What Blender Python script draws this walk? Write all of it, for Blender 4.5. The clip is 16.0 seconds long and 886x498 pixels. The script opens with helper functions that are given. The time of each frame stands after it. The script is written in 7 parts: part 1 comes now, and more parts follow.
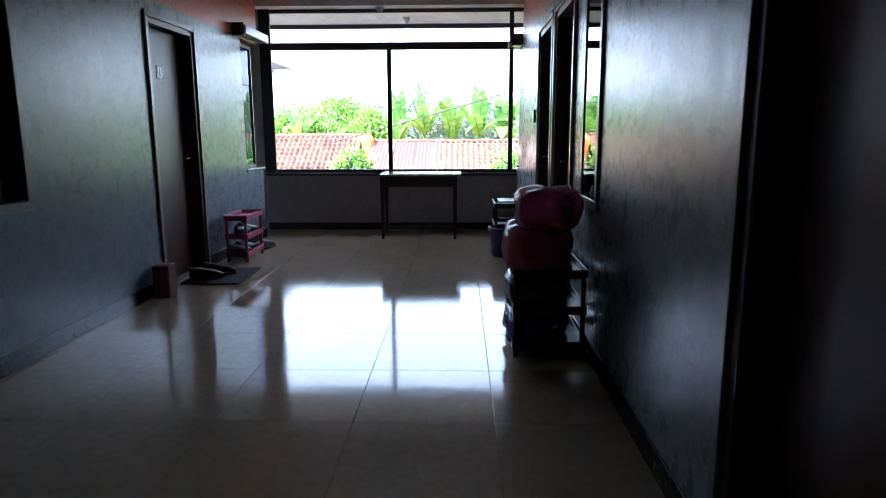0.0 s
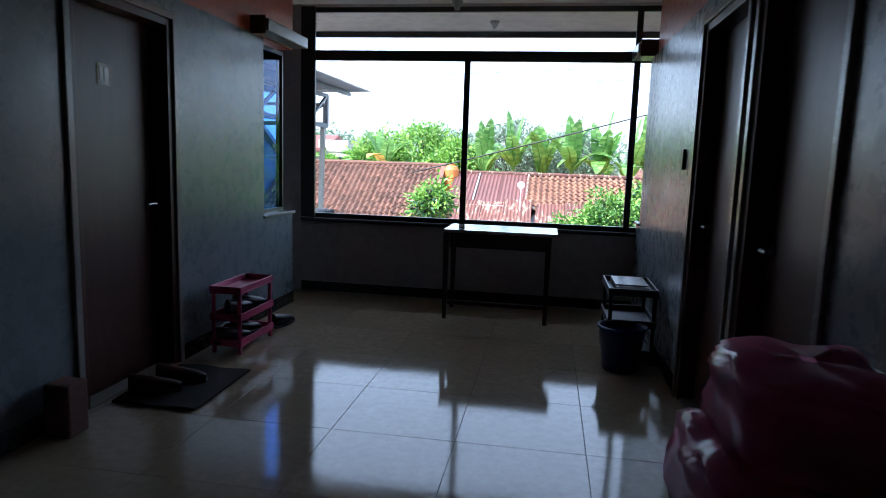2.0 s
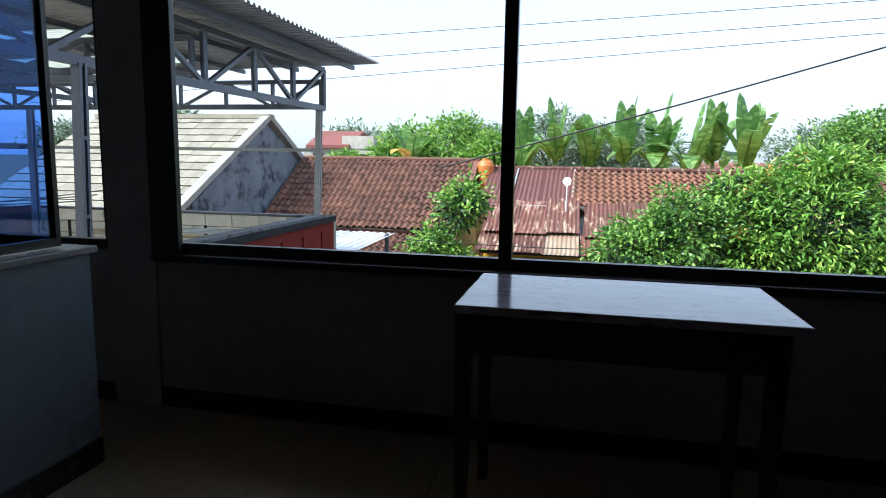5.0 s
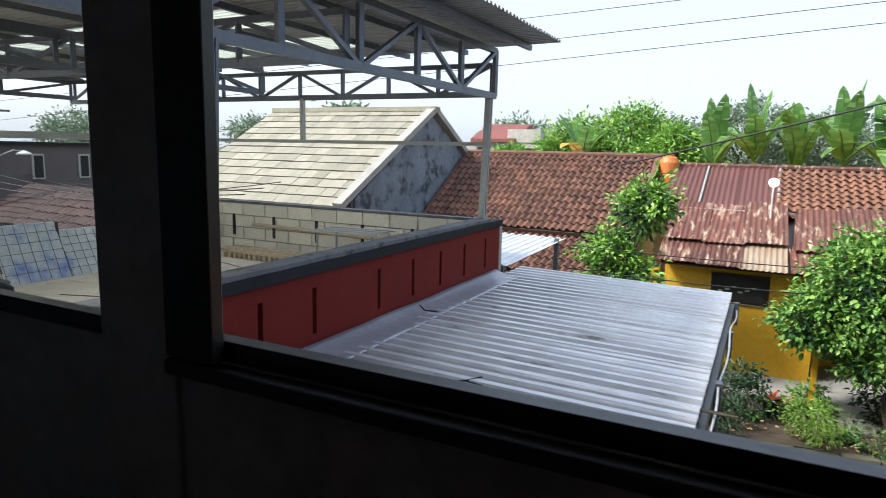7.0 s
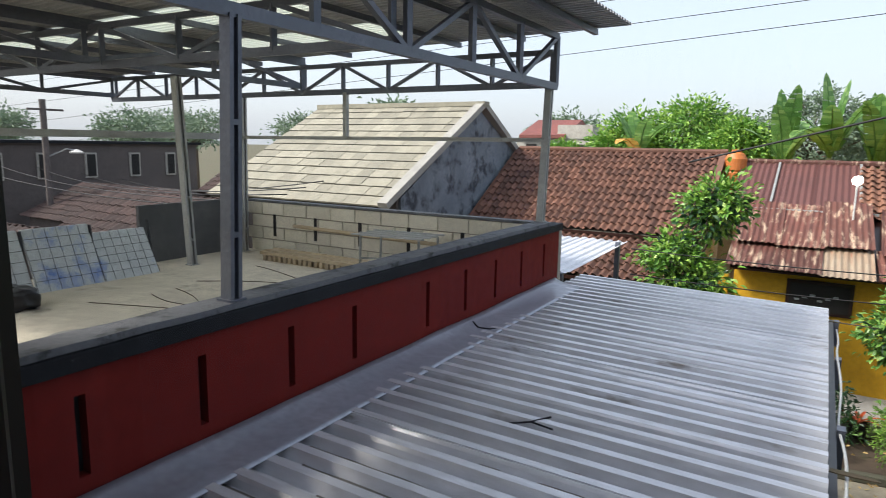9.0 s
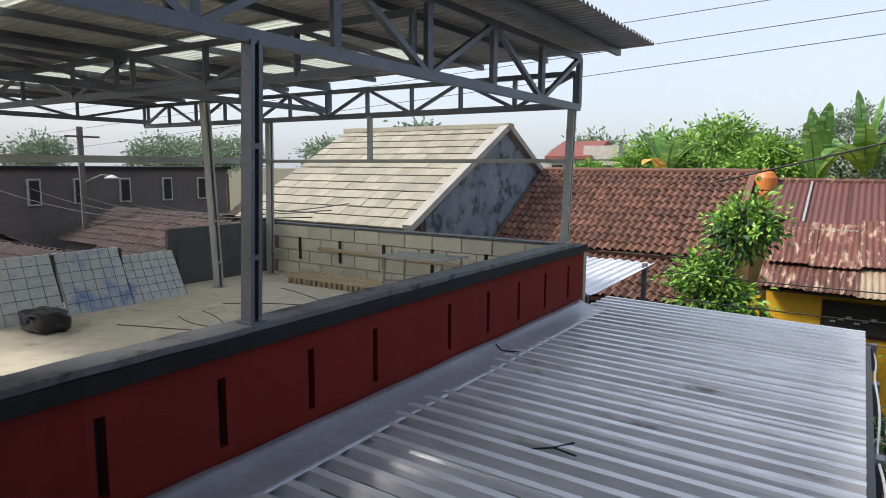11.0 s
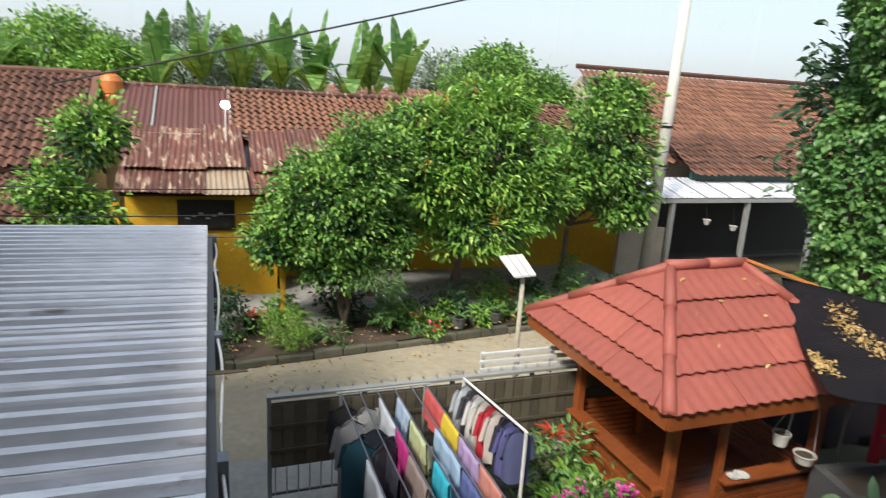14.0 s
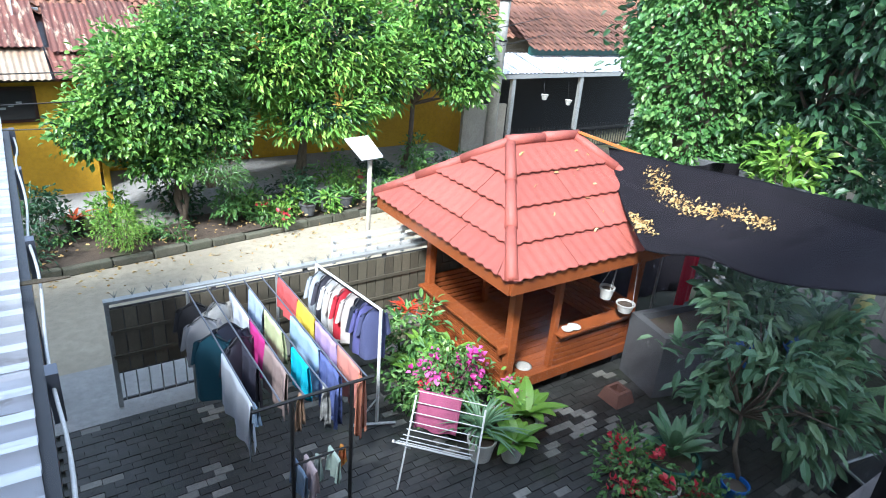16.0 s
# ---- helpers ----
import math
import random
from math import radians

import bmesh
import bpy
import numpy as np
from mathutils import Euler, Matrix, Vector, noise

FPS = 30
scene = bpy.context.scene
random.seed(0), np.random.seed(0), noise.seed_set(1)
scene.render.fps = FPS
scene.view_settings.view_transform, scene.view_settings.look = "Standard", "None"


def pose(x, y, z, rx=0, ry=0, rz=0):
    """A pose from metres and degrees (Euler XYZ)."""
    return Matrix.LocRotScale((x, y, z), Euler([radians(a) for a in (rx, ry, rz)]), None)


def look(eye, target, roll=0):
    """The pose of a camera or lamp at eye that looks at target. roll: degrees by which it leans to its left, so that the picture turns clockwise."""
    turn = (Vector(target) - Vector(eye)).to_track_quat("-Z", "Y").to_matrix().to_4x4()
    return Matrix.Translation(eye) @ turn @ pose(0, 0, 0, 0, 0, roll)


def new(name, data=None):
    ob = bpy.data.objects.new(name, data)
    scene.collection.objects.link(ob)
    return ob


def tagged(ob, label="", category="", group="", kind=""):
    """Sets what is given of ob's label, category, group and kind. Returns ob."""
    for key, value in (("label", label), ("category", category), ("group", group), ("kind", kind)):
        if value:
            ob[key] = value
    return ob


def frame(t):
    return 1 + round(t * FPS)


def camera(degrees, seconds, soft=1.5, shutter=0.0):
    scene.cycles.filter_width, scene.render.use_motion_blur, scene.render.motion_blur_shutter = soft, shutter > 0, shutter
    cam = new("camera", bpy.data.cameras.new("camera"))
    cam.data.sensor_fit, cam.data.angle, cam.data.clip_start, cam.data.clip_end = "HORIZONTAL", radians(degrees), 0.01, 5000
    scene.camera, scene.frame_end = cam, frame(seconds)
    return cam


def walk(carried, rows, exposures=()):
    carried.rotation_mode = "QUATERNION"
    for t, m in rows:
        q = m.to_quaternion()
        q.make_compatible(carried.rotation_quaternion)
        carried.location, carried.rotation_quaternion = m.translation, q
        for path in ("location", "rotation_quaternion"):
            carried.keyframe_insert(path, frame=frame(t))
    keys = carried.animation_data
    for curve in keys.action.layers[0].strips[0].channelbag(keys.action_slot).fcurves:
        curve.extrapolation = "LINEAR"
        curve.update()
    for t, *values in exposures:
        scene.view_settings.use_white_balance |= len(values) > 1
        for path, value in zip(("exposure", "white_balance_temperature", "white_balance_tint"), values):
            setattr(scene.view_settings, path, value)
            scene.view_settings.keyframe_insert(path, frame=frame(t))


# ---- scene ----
cam = camera(69.6, 16.0, soft=0.85, shutter=0.3)
PATH = [
    (0, (0.767, 0.915, 1.212), (0.713, 2.881, 0.853), -0.2),
    (0.5, (0.799, 1.420, 1.247), (0.681, 3.404, 1.030), -1.5),
    (1, (0.741, 1.923, 1.260), (0.539, 3.908, 1.116), 0.8),
    (1.5, (0.738, 2.508, 1.321), (0.649, 4.494, 1.106), -0.2),
    (2, (0.680, 3.043, 1.307), (0.364, 4.998, 1.032), 1.9),
    (2.5, (0.598, 3.591, 1.296), (0.411, 5.561, 1.006), -1.3),
    (3, (0.563, 4.117, 1.296), (0.324, 6.069, 0.933), 0.5),
    (3.2, (0.570, 4.350, 1.334), (0.297, 6.304, 1.001), 1.1),
    (5.3, (0.132, 6.681, 1.149), (-0.339, 8.607, 0.887), 1.7),
    (5.5, (0.096, 6.815, 1.151), (-0.417, 8.737, 0.943), 2.6),
    (6, (-0.080, 7.225, 1.166), (-0.678, 9.122, 0.956), 1.3),
    (6.5, (-0.264, 7.597, 1.181), (-1.101, 9.391, 0.894), 2.3),
    (7, (-0.554, 7.991, 1.177), (-1.442, 9.756, 0.867), 1.3),
    (7.5, (-0.742, 8.306, 1.172), (-1.790, 9.993, 0.937), 2.3),
    (8, (-0.950, 8.480, 1.179), (-1.827, 10.268, 0.984), 1.6),
    (8.5, (-1.054, 8.672, 1.163), (-1.957, 10.427, 0.838), 1.4),
    (9, (-1.085, 8.739, 1.172), (-2.094, 10.435, 0.850), 1.0),
    (9.2, (-1.084, 8.749, 1.166), (-2.134, 10.423, 0.855), 0.5),
    (11.3, (-1.055, 8.793, 1.172), (-2.140, 10.455, 0.925), 0.5),
    (11.5, (-1.058, 8.783, 1.194), (-2.114, 10.463, 0.948), 0.6),
    (12, (-1.043, 8.807, 1.182), (-2.018, 10.534, 0.927), 0.8),
    (12.5, (-0.998, 8.813, 1.200), (-1.632, 10.690, 0.920), 1.0),
    (13, (-0.915, 8.857, 1.205), (-0.990, 10.829, 0.883), 1.9),
    (13.5, (-0.854, 8.848, 1.209), (-0.460, 10.773, 0.834), 2.6),
    (14, (-0.806, 8.839, 1.207), (-0.129, 10.658, 0.724), 3.4),
    (14.5, (-0.762, 8.859, 1.189), (0.128, 10.551, 0.600), 4.3),
    (15, (-0.740, 8.867, 1.195), (0.238, 10.476, 0.520), 4.6),
    (15.5, (-0.729, 8.828, 1.204), (0.286, 10.382, 0.458), 4.2),
    (16, (-0.728, 8.848, 1.189), (0.325, 10.349, 0.391), 4.6),
]

# the picture starts bright indoors and settles once the open air fills it
EXPOSURES = [(0.0, 3.9, 5550, 15), (0.5, 3.75, 5500, 14), (1.0, 3.25, 5550, 13), (1.6, 2.8, 5450, 11), (2.1, 2.5, 5400, 11), (3.2, 2.45, 5400, 10), (5.3, 1.45, 5850, 9), (7.5, 1.35, 6250, 11), (9.0, 1.15, 6400, 12), (12.5, 0.97, 6550, 14), (13.5, 0.92, 6800, 12), (14.5, 1.35, 6000, 9), (16.0, 2.05, 5400, 9)]
walk(cam, [(t, look(eye, target, roll)) for t, eye, target, roll in PATH], EXPOSURES)

# ---- world and sun ----
SUN_EL, SUN_AZ = 46.0, 232.0      # height, and compass bearing (from +y, clockwise): behind the house and to its left
world = bpy.data.worlds.new("sky")
scene.world = world
world.use_nodes = True
_wn = world.node_tree.nodes
_sky = _wn.new("ShaderNodeTexSky")
_sky.sky_type = "NISHITA"
_sky.sun_disc = False
_sky.sun_elevation, _sky.sun_rotation = radians(SUN_EL), radians(SUN_AZ)
_sky.altitude, _sky.air_density, _sky.dust_density, _sky.ozone_density = 100, 1.0, 4.0, 1.0
_haze = _wn.new("ShaderNodeMix")       # thin high cloud over the blue
_haze.data_type = "RGBA"
_haze.inputs[0].default_value, _haze.inputs[7].default_value = 0.6, (3.7, 3.9, 4.15, 1)
world.node_tree.links.new(_sky.outputs[0], _haze.inputs[6])
world.node_tree.links.new(_haze.outputs[2], _wn["Background"].inputs[0])
_wn["Background"].inputs[1].default_value = 0.135
_sun = bpy.data.lights.new("sun", "SUN")
_sun.energy, _sun.angle, _sun.color = 2.7, radians(10), (1.0, 0.93, 0.82)
sun_lamp = new("sun", _sun)
_a = radians(SUN_AZ)
_d = Vector((math.sin(_a) * math.cos(radians(SUN_EL)), math.cos(_a) * math.cos(radians(SUN_EL)), math.sin(radians(SUN_EL))))
sun_lamp.matrix_world = look(_d * 60, (0, 0, 0))

# ---- materials ----
def surf(name, c1, c2=None, scale=3.0, rough=0.6, metal=0.0, bump=0.0, bscale=60.0, stain=None, rvar=0.1, spec=0.5,
         stretch=(1, 1, 1), island=0.0, obj=0.0, coat=0.0):
    """A procedural surface: two colours mixed by broad and fine noise, with relief, stains (colour, scale, threshold) and
    a change from piece to piece."""
    m = bpy.data.materials.new(name)
    m.use_nodes = True
    n, ln = m.node_tree.nodes, m.node_tree.links
    b = n["Principled BSDF"]
    c2 = c2 or tuple(v * 0.8 for v in c1)
    geo = n.new("ShaderNodeNewGeometry")
    mp = n.new("ShaderNodeMapping")
    mp.inputs["Scale"].default_value = stretch
    ln.new(geo.outputs["Position"], mp.inputs[0])

    def nz(sc, det=4.0, ro=0.55):
        t = n.new("ShaderNodeTexNoise")
        t.inputs["Scale"].default_value, t.inputs["Detail"].default_value, t.inputs["Roughness"].default_value = sc, det, ro
        ln.new(mp.outputs[0], t.inputs["Vector"])
        return t

    def ramp(src, lo, hi):
        r = n.new("ShaderNodeMapRange")
        r.inputs["From Min"].default_value, r.inputs["From Max"].default_value = lo, hi
        ln.new(src, r.inputs["Value"])
        return r.outputs[0]

    def mix(f, a, c, kind="MIX"):
        x = n.new("ShaderNodeMix")
        x.data_type, x.blend_type = "RGBA", kind
        for sock, v in ((x.inputs[0], f), (x.inputs[6], a), (x.inputs[7], c)):
            if hasattr(v, "is_output"):
                ln.new(v, sock)
            elif isinstance(v, float):
                sock.default_value = v
            else:
                sock.default_value = (*v, 1)
        return x.outputs[2]

    big = nz(scale)
    fine = nz(scale * 9, 6.0, 0.65)
    col = mix(ramp(big.outputs["Fac"], 0.35, 0.65), c1, c2)
    col = mix(ramp(fine.outputs["Fac"], 0.3, 0.75), col, tuple(0.72 * (p + q) / 2 for p, q in zip(c1, c2)))
    if island or obj:
        if obj:
            inf = n.new("ShaderNodeObjectInfo")
            rnd, amt = inf.outputs["Random"], obj
        else:
            rnd, amt = geo.outputs["Random Per Island"], island
        hsv = n.new("ShaderNodeHueSaturation")
        v = n.new("ShaderNodeMapRange")
        v.inputs["To Min"].default_value, v.inputs["To Max"].default_value = 1 - amt, 1 + amt
        ln.new(rnd, v.inputs["Value"])
        ln.new(v.outputs[0], hsv.inputs["Value"])
        ln.new(col, hsv.inputs["Color"])
        col = hsv.outputs[0]
    if stain:
        st = nz(stain[1], 8.0, 0.7)
        col = mix(ramp(st.outputs["Fac"], stain[2], stain[2] + 0.12), col, stain[0])
    ln.new(col, b.inputs["Base Color"])
    b.inputs["Metallic"].default_value = metal
    b.inputs["Specular IOR Level"].default_value = spec
    if coat:
        b.inputs["Coat Weight"].default_value, b.inputs["Coat Roughness"].default_value = coat, 0.08
    rr = n.new("ShaderNodeMapRange")
    rr.inputs["To Min"].default_value, rr.inputs["To Max"].default_value = max(0.02, rough - rvar), min(1, rough + rvar)
    ln.new(fine.outputs["Fac"], rr.inputs["Value"])
    ln.new(rr.outputs[0], b.inputs["Roughness"])
    if bump:
        bn = nz(bscale, 5.0, 0.6)
        bp = n.new("ShaderNodeBump")
        bp.inputs["Strength"].default_value, bp.inputs["Distance"].default_value = min(1, bump), 0.01
        ln.new(bn.outputs["Fac"], bp.inputs["Height"])
        ln.new(bp.outputs[0], b.inputs["Normal"])
    return m


def leafmat(name, c1, c2, c3, glow=0.22, rough=0.40):
    """Leaves: a colour from leaf to leaf, gloss, and light that shines through."""
    m = bpy.data.materials.new(name)
    m.use_nodes = True
    n, ln = m.node_tree.nodes, m.node_tree.links
    b, out = n["Principled BSDF"], n["Material Output"]
    geo = n.new("ShaderNodeNewGeometry")
    rp = n.new("ShaderNodeValToRGB")
    e = rp.color_ramp.elements
    e[0].color, e[1].color = (*c1, 1), (*c3, 1)
    e[1].position = 0.95
    mid = e.new(0.5)
    mid.color = (*c2, 1)
    t = n.new("ShaderNodeTexNoise")
    t.inputs["Scale"].default_value = 1.3
    ln.new(geo.outputs["Position"], t.inputs["Vector"])
    ad = n.new("ShaderNodeMath")
    ad.operation = "MULTIPLY_ADD"
    ln.new(t.outputs["Fac"], ad.inputs[0])
    ad.inputs[1].default_value = 0.9
    sub = n.new("ShaderNodeMath")
    sub.operation = "MULTIPLY_ADD"
    ln.new(geo.outputs["Random Per Island"], sub.inputs[0])
    sub.inputs[1].default_value, sub.inputs[2].default_value = 0.6, -0.25
    ln.new(sub.outputs[0], ad.inputs[2])
    ln.new(ad.outputs[0], rp.inputs[0])
    ln.new(rp.outputs[0], b.inputs["Base Color"])
    b.inputs["Roughness"].default_value = rough
    tr = n.new("ShaderNodeBsdfTranslucent")
    ln.new(rp.outputs[0], tr.inputs[0])
    mx = n.new("ShaderNodeMixShader")
    mx.inputs[0].default_value = glow
    ln.new(b.outputs[0], mx.inputs[1])
    ln.new(tr.outputs[0], mx.inputs[2])
    ln.new(mx.outputs[0], out.inputs[0])
    return m


def glassmat(name, tint, sheen=0.025):
    m = bpy.data.materials.new(name)
    m.use_nodes = True
    n, ln = m.node_tree.nodes, m.node_tree.links
    n.remove(n["Principled BSDF"])
    tr, gl, fr, mx, pw, sc = (n.new(k) for k in ("ShaderNodeBsdfTransparent", "ShaderNodeBsdfGlossy", "ShaderNodeLayerWeight", "ShaderNodeMixShader", "ShaderNodeMath", "ShaderNodeMath"))
    tr.inputs[0].default_value = (*tint, 1)
    gl.inputs["Roughness"].default_value = 0.01
    pw.operation, sc.operation = "POWER", "MULTIPLY_ADD"
    pw.inputs[1].default_value, sc.inputs[1].default_value, sc.inputs[2].default_value = 5.0, 0.7, sheen
    ln.new(fr.outputs["Facing"], pw.inputs[0])
    ln.new(pw.outputs[0], sc.inputs[0])
    ln.new(sc.outputs[0], mx.inputs[0])
    ln.new(tr.outputs[0], mx.inputs[1])
    ln.new(gl.outputs[0], mx.inputs[2])
    ln.new(mx.outputs[0], n["Material Output"].inputs[0])
    return m


def glowmat(name, col, power):
    m = bpy.data.materials.new(name)
    m.use_nodes = True
    b = m.node_tree.nodes["Principled BSDF"]
    b.inputs["Emission Color"].default_value, b.inputs["Emission Strength"].default_value = (*col, 1), power
    b.inputs["Base Color"].default_value = (*col, 1)
    return m


M = {}
M["wall"] = surf("gloss_grey_blue_paint", (0.23, 0.265, 0.285), (0.18, 0.215, 0.24), 1.2, 0.28, bump=0.35, bscale=4, spec=0.5, rvar=0.08)
M["upper"] = surf("brick_red_paint", (0.66, 0.17, 0.085), (0.54, 0.13, 0.07), 1.5, 0.30, bump=0.3, bscale=12)
M["dado"] = surf("dark_grey_plaster_paint", (0.48, 0.42, 0.40), (0.40, 0.35, 0.335), 1.5, 0.6, bump=0.25, bscale=30)
M["ceil"] = surf("cream_ceiling_paint", (0.80, 0.75, 0.68), (0.74, 0.70, 0.63), 0.8, 0.85, bump=0.1)
M["base"] = surf("black_skirting_tile", (0.02, 0.02, 0.023), (0.03, 0.03, 0.03), 4, 0.25)
M["tile"] = surf("cream_glazed_floor_tile", (0.47, 0.38, 0.265), (0.40, 0.325, 0.225), 2.2, 0.08, rvar=0.035, obj=0.05, bump=0.09, bscale=5, spec=0.6)
M["grout"] = surf("grout", (0.40, 0.33, 0.24), None, 20, 0.8)
M["doorwood"] = surf("dark_red_brown_gloss_wood", (0.085, 0.026, 0.016), (0.055, 0.017, 0.011), 3, 0.36, stretch=(6, 6, 0.6), bump=0.08, bscale=20)
M["frame"] = surf("grey_gloss_door_frame", (0.34, 0.32, 0.31), (0.27, 0.25, 0.245), 4, 0.25)
M["black"] = surf("black_powder_coated_metal", (0.012, 0.012, 0.014), (0.02, 0.02, 0.02), 5, 0.35)
M["tabletop"] = surf("worn_pale_laminate", (0.50, 0.46, 0.52), (0.34, 0.30, 0.36), 4, 0.13, stain=((0.10, 0.08, 0.09), 9, 0.54), stretch=(0.5, 3, 1))
M["tablewood"] = surf("dark_brown_varnished_wood", (0.045, 0.018, 0.013), (0.03, 0.012, 0.01), 5, 0.3, stretch=(1, 1, 6))
M["pinkplastic"] = surf("pink_plastic", (0.62, 0.08, 0.20), (0.55, 0.07, 0.18), 4, 0.3)
M["pinkclear"] = leafmat("rose_film_wrap", (0.72, 0.20, 0.38), (0.80, 0.30, 0.48), (0.90, 0.50, 0.64), 0.6, 0.2)
M["blackplastic"] = surf("black_plastic", (0.014, 0.014, 0.017), (0.02, 0.02, 0.024), 5, 0.35)
M["blueplastic"] = surf("navy_blue_plastic", (0.02, 0.04, 0.20), (0.015, 0.03, 0.15), 5, 0.3)
M["mat"] = surf("dark_woven_mat", (0.018, 0.017, 0.018), (0.028, 0.026, 0.026), 30, 0.95, bump=0.8, bscale=150)
M["white"] = surf("white_painted_metal", (0.72, 0.72, 0.70), (0.62, 0.62, 0.60), 6, 0.4, stain=((0.35, 0.28, 0.2), 9, 0.66))
M["chrome"] = surf("brushed_steel", (0.34, 0.33, 0.32), None, 8, 0.38, metal=1.0)
M["glass"] = glassmat("window_glass", (0.97, 0.985, 0.99))
M["darkglass"] = glassmat("dark_reflecting_glass", (0.25, 0.27, 0.28), 0.20)
M["blueglass"] = glassmat("blue_window_film", (0.32, 0.52, 0.90))
M["redpar"] = surf("deep_red_wall_paint", (0.19, 0.018, 0.014), (0.145, 0.014, 0.012), 0.9, 0.6, bump=0.15, bscale=25, spec=0.12)
M["coping"] = surf("weathered_grey_coping", (0.17, 0.175, 0.19), (0.12, 0.125, 0.14), 2.5, 0.7, stain=((0.025, 0.028, 0.025), 5, 0.53), bump=0.4)
M["blackband"] = surf("flaking_black_paint", (0.012, 0.013, 0.016), (0.024, 0.027, 0.032), 6, 0.6, stain=((0.35, 0.36, 0.37), 14, 0.655), bump=0.4, spec=0.15)
M["flash"] = surf("lead_grey_roof_flashing", (0.46, 0.48, 0.55), (0.36, 0.385, 0.45), 1.8, 0.34, metal=0.3, bump=0.3, bscale=8)
M["zinc"] = surf("weathered_zinc_roof_sheet", (0.82, 0.83, 0.87), (0.70, 0.71, 0.75), 0.9, 0.36, metal=0.30, bump=0.10, bscale=14,
                 stain=((0.14, 0.105, 0.07), 1.7, 0.585), stretch=(0.45, 2.2, 1), obj=0.10)
M["rust"] = surf("rusted_corrugated_iron", (0.16, 0.055, 0.038), (0.09, 0.034, 0.026), 1.6, 0.75, stain=((0.46, 0.34, 0.24), 2.2, 0.52), stretch=(3, 0.6, 0.6), bump=0.2, obj=0.25)
M["brownsheet"] = surf("brown_painted_corrugated_iron", (0.14, 0.052, 0.044), (0.11, 0.042, 0.036), 1.2, 0.6, obj=0.08)
M["palesheet"] = surf("pale_rust_streaked_iron", (0.40, 0.33, 0.24), (0.30, 0.19, 0.12), 2.0, 0.6, stain=((0.25, 0.08, 0.04), 3, 0.58), stretch=(3, 0.5, 0.5))
M["clay"] = surf("weathered_clay_roof_tile", (0.19, 0.085, 0.052), (0.12, 0.058, 0.042), 0.8, 0.8, obj=0.35, stain=((0.07, 0.05, 0.04), 3.5, 0.60), bump=0.2)
M["clayj"] = surf("weathered_clay_roof_tiles_far", (0.19, 0.085, 0.052), (0.12, 0.058, 0.042), 0.8, 0.8, island=0.35, stain=((0.07, 0.05, 0.04), 3.5, 0.60), bump=0.2)
M["clayor"] = surf("orange_clay_roof_tiles", (0.27, 0.125, 0.075), (0.19, 0.088, 0.056), 0.8, 0.8, island=0.3, stain=((0.14, 0.07, 0.05), 3, 0.62))
M["slate"] = surf("cream_concrete_roof_tile", (0.33, 0.31, 0.24), (0.26, 0.245, 0.19), 1.0, 0.85, obj=0.16, stain=((0.20, 0.18, 0.14), 3.0, 0.62), bump=0.2)
M["gable"] = surf("blotched_grey_gable_plaster", (0.25, 0.285, 0.325), (0.15, 0.175, 0.21), 1.0, 0.9, stain=((0.04, 0.046, 0.058), 1.2, 0.50), bump=0.4)
M["mossdeck"] = surf("dark_roof_underlay", (0.07, 0.065, 0.05), None, 4, 0.95)
M["verge"] = surf("pale_verge_mortar", (0.40, 0.39, 0.35), (0.31, 0.30, 0.28), 3, 0.9, bump=0.3)
M["block"] = surf("cream_concrete_block", (0.80, 0.75, 0.63), (0.72, 0.67, 0.56), 3, 0.9, obj=0.10, bump=0.4, bscale=80, stain=((0.15, 0.13, 0.10), 2.5, 0.64))
M["mortar"] = surf("dark_mortar", (0.40, 0.365, 0.30), None, 9, 0.95)
M["slab"] = surf("stained_concrete_terrace", (0.70, 0.63, 0.50), (0.58, 0.52, 0.41), 0.6, 0.85, stain=((0.22, 0.20, 0.16), 1.1, 0.58), bump=0.2)
M["steel"] = surf("galvanised_blue_grey_steel", (0.165, 0.18, 0.225), (0.12, 0.135, 0.17), 3, 0.42, metal=0.4)
M["palesteel"] = surf("pale_galvanised_post", (0.42, 0.43, 0.42), (0.34, 0.35, 0.34), 3, 0.5, metal=0.3)
M["canopy"] = surf("grey_profiled_roof_sheet", (0.36, 0.37, 0.385), (0.30, 0.31, 0.325), 1.0, 0.5)
M["skylight"] = leafmat("milky_translucent_sheet", (0.80, 0.82, 0.76), (0.84, 0.86, 0.80), (0.88, 0.90, 0.84), 0.75, 0.5)
M["clayfar"] = surf("dull_dark_roof_tiles", (0.07, 0.040, 0.034), (0.045, 0.030, 0.027), 0.6, 0.85, island=0.35)
M["lumber"] = surf("raw_tan_lumber", (0.52, 0.42, 0.29), (0.42, 0.32, 0.20), 6, 0.8, obj=0.2, bump=0.2)
M["wood"] = surf("varnished_orange_teak", (0.33, 0.092, 0.026), (0.22, 0.060, 0.018), 3, 0.26, stretch=(1, 6, 1), obj=0.12, bump=0.1)
M["gaztile"] = surf("salmon_red_metal_roof_tile", (0.37, 0.098, 0.070), (0.31, 0.080, 0.058), 1.6, 0.6, obj=0.12, bump=0.25, bscale=220, stain=((0.30, 0.10, 0.07), 4, 0.66))
M["paver"] = surf("dark_wet_paving_block", (0.062, 0.060, 0.056), (0.036, 0.038, 0.034), 1.2, 0.5, obj=0.30, stain=((0.03, 0.04, 0.02), 0.9, 0.55), bump=0.4)
M["paverl"] = surf("pale_worn_paving_block", (0.30, 0.285, 0.25), (0.19, 0.185, 0.165), 2, 0.7, obj=0.2, bump=0.4)
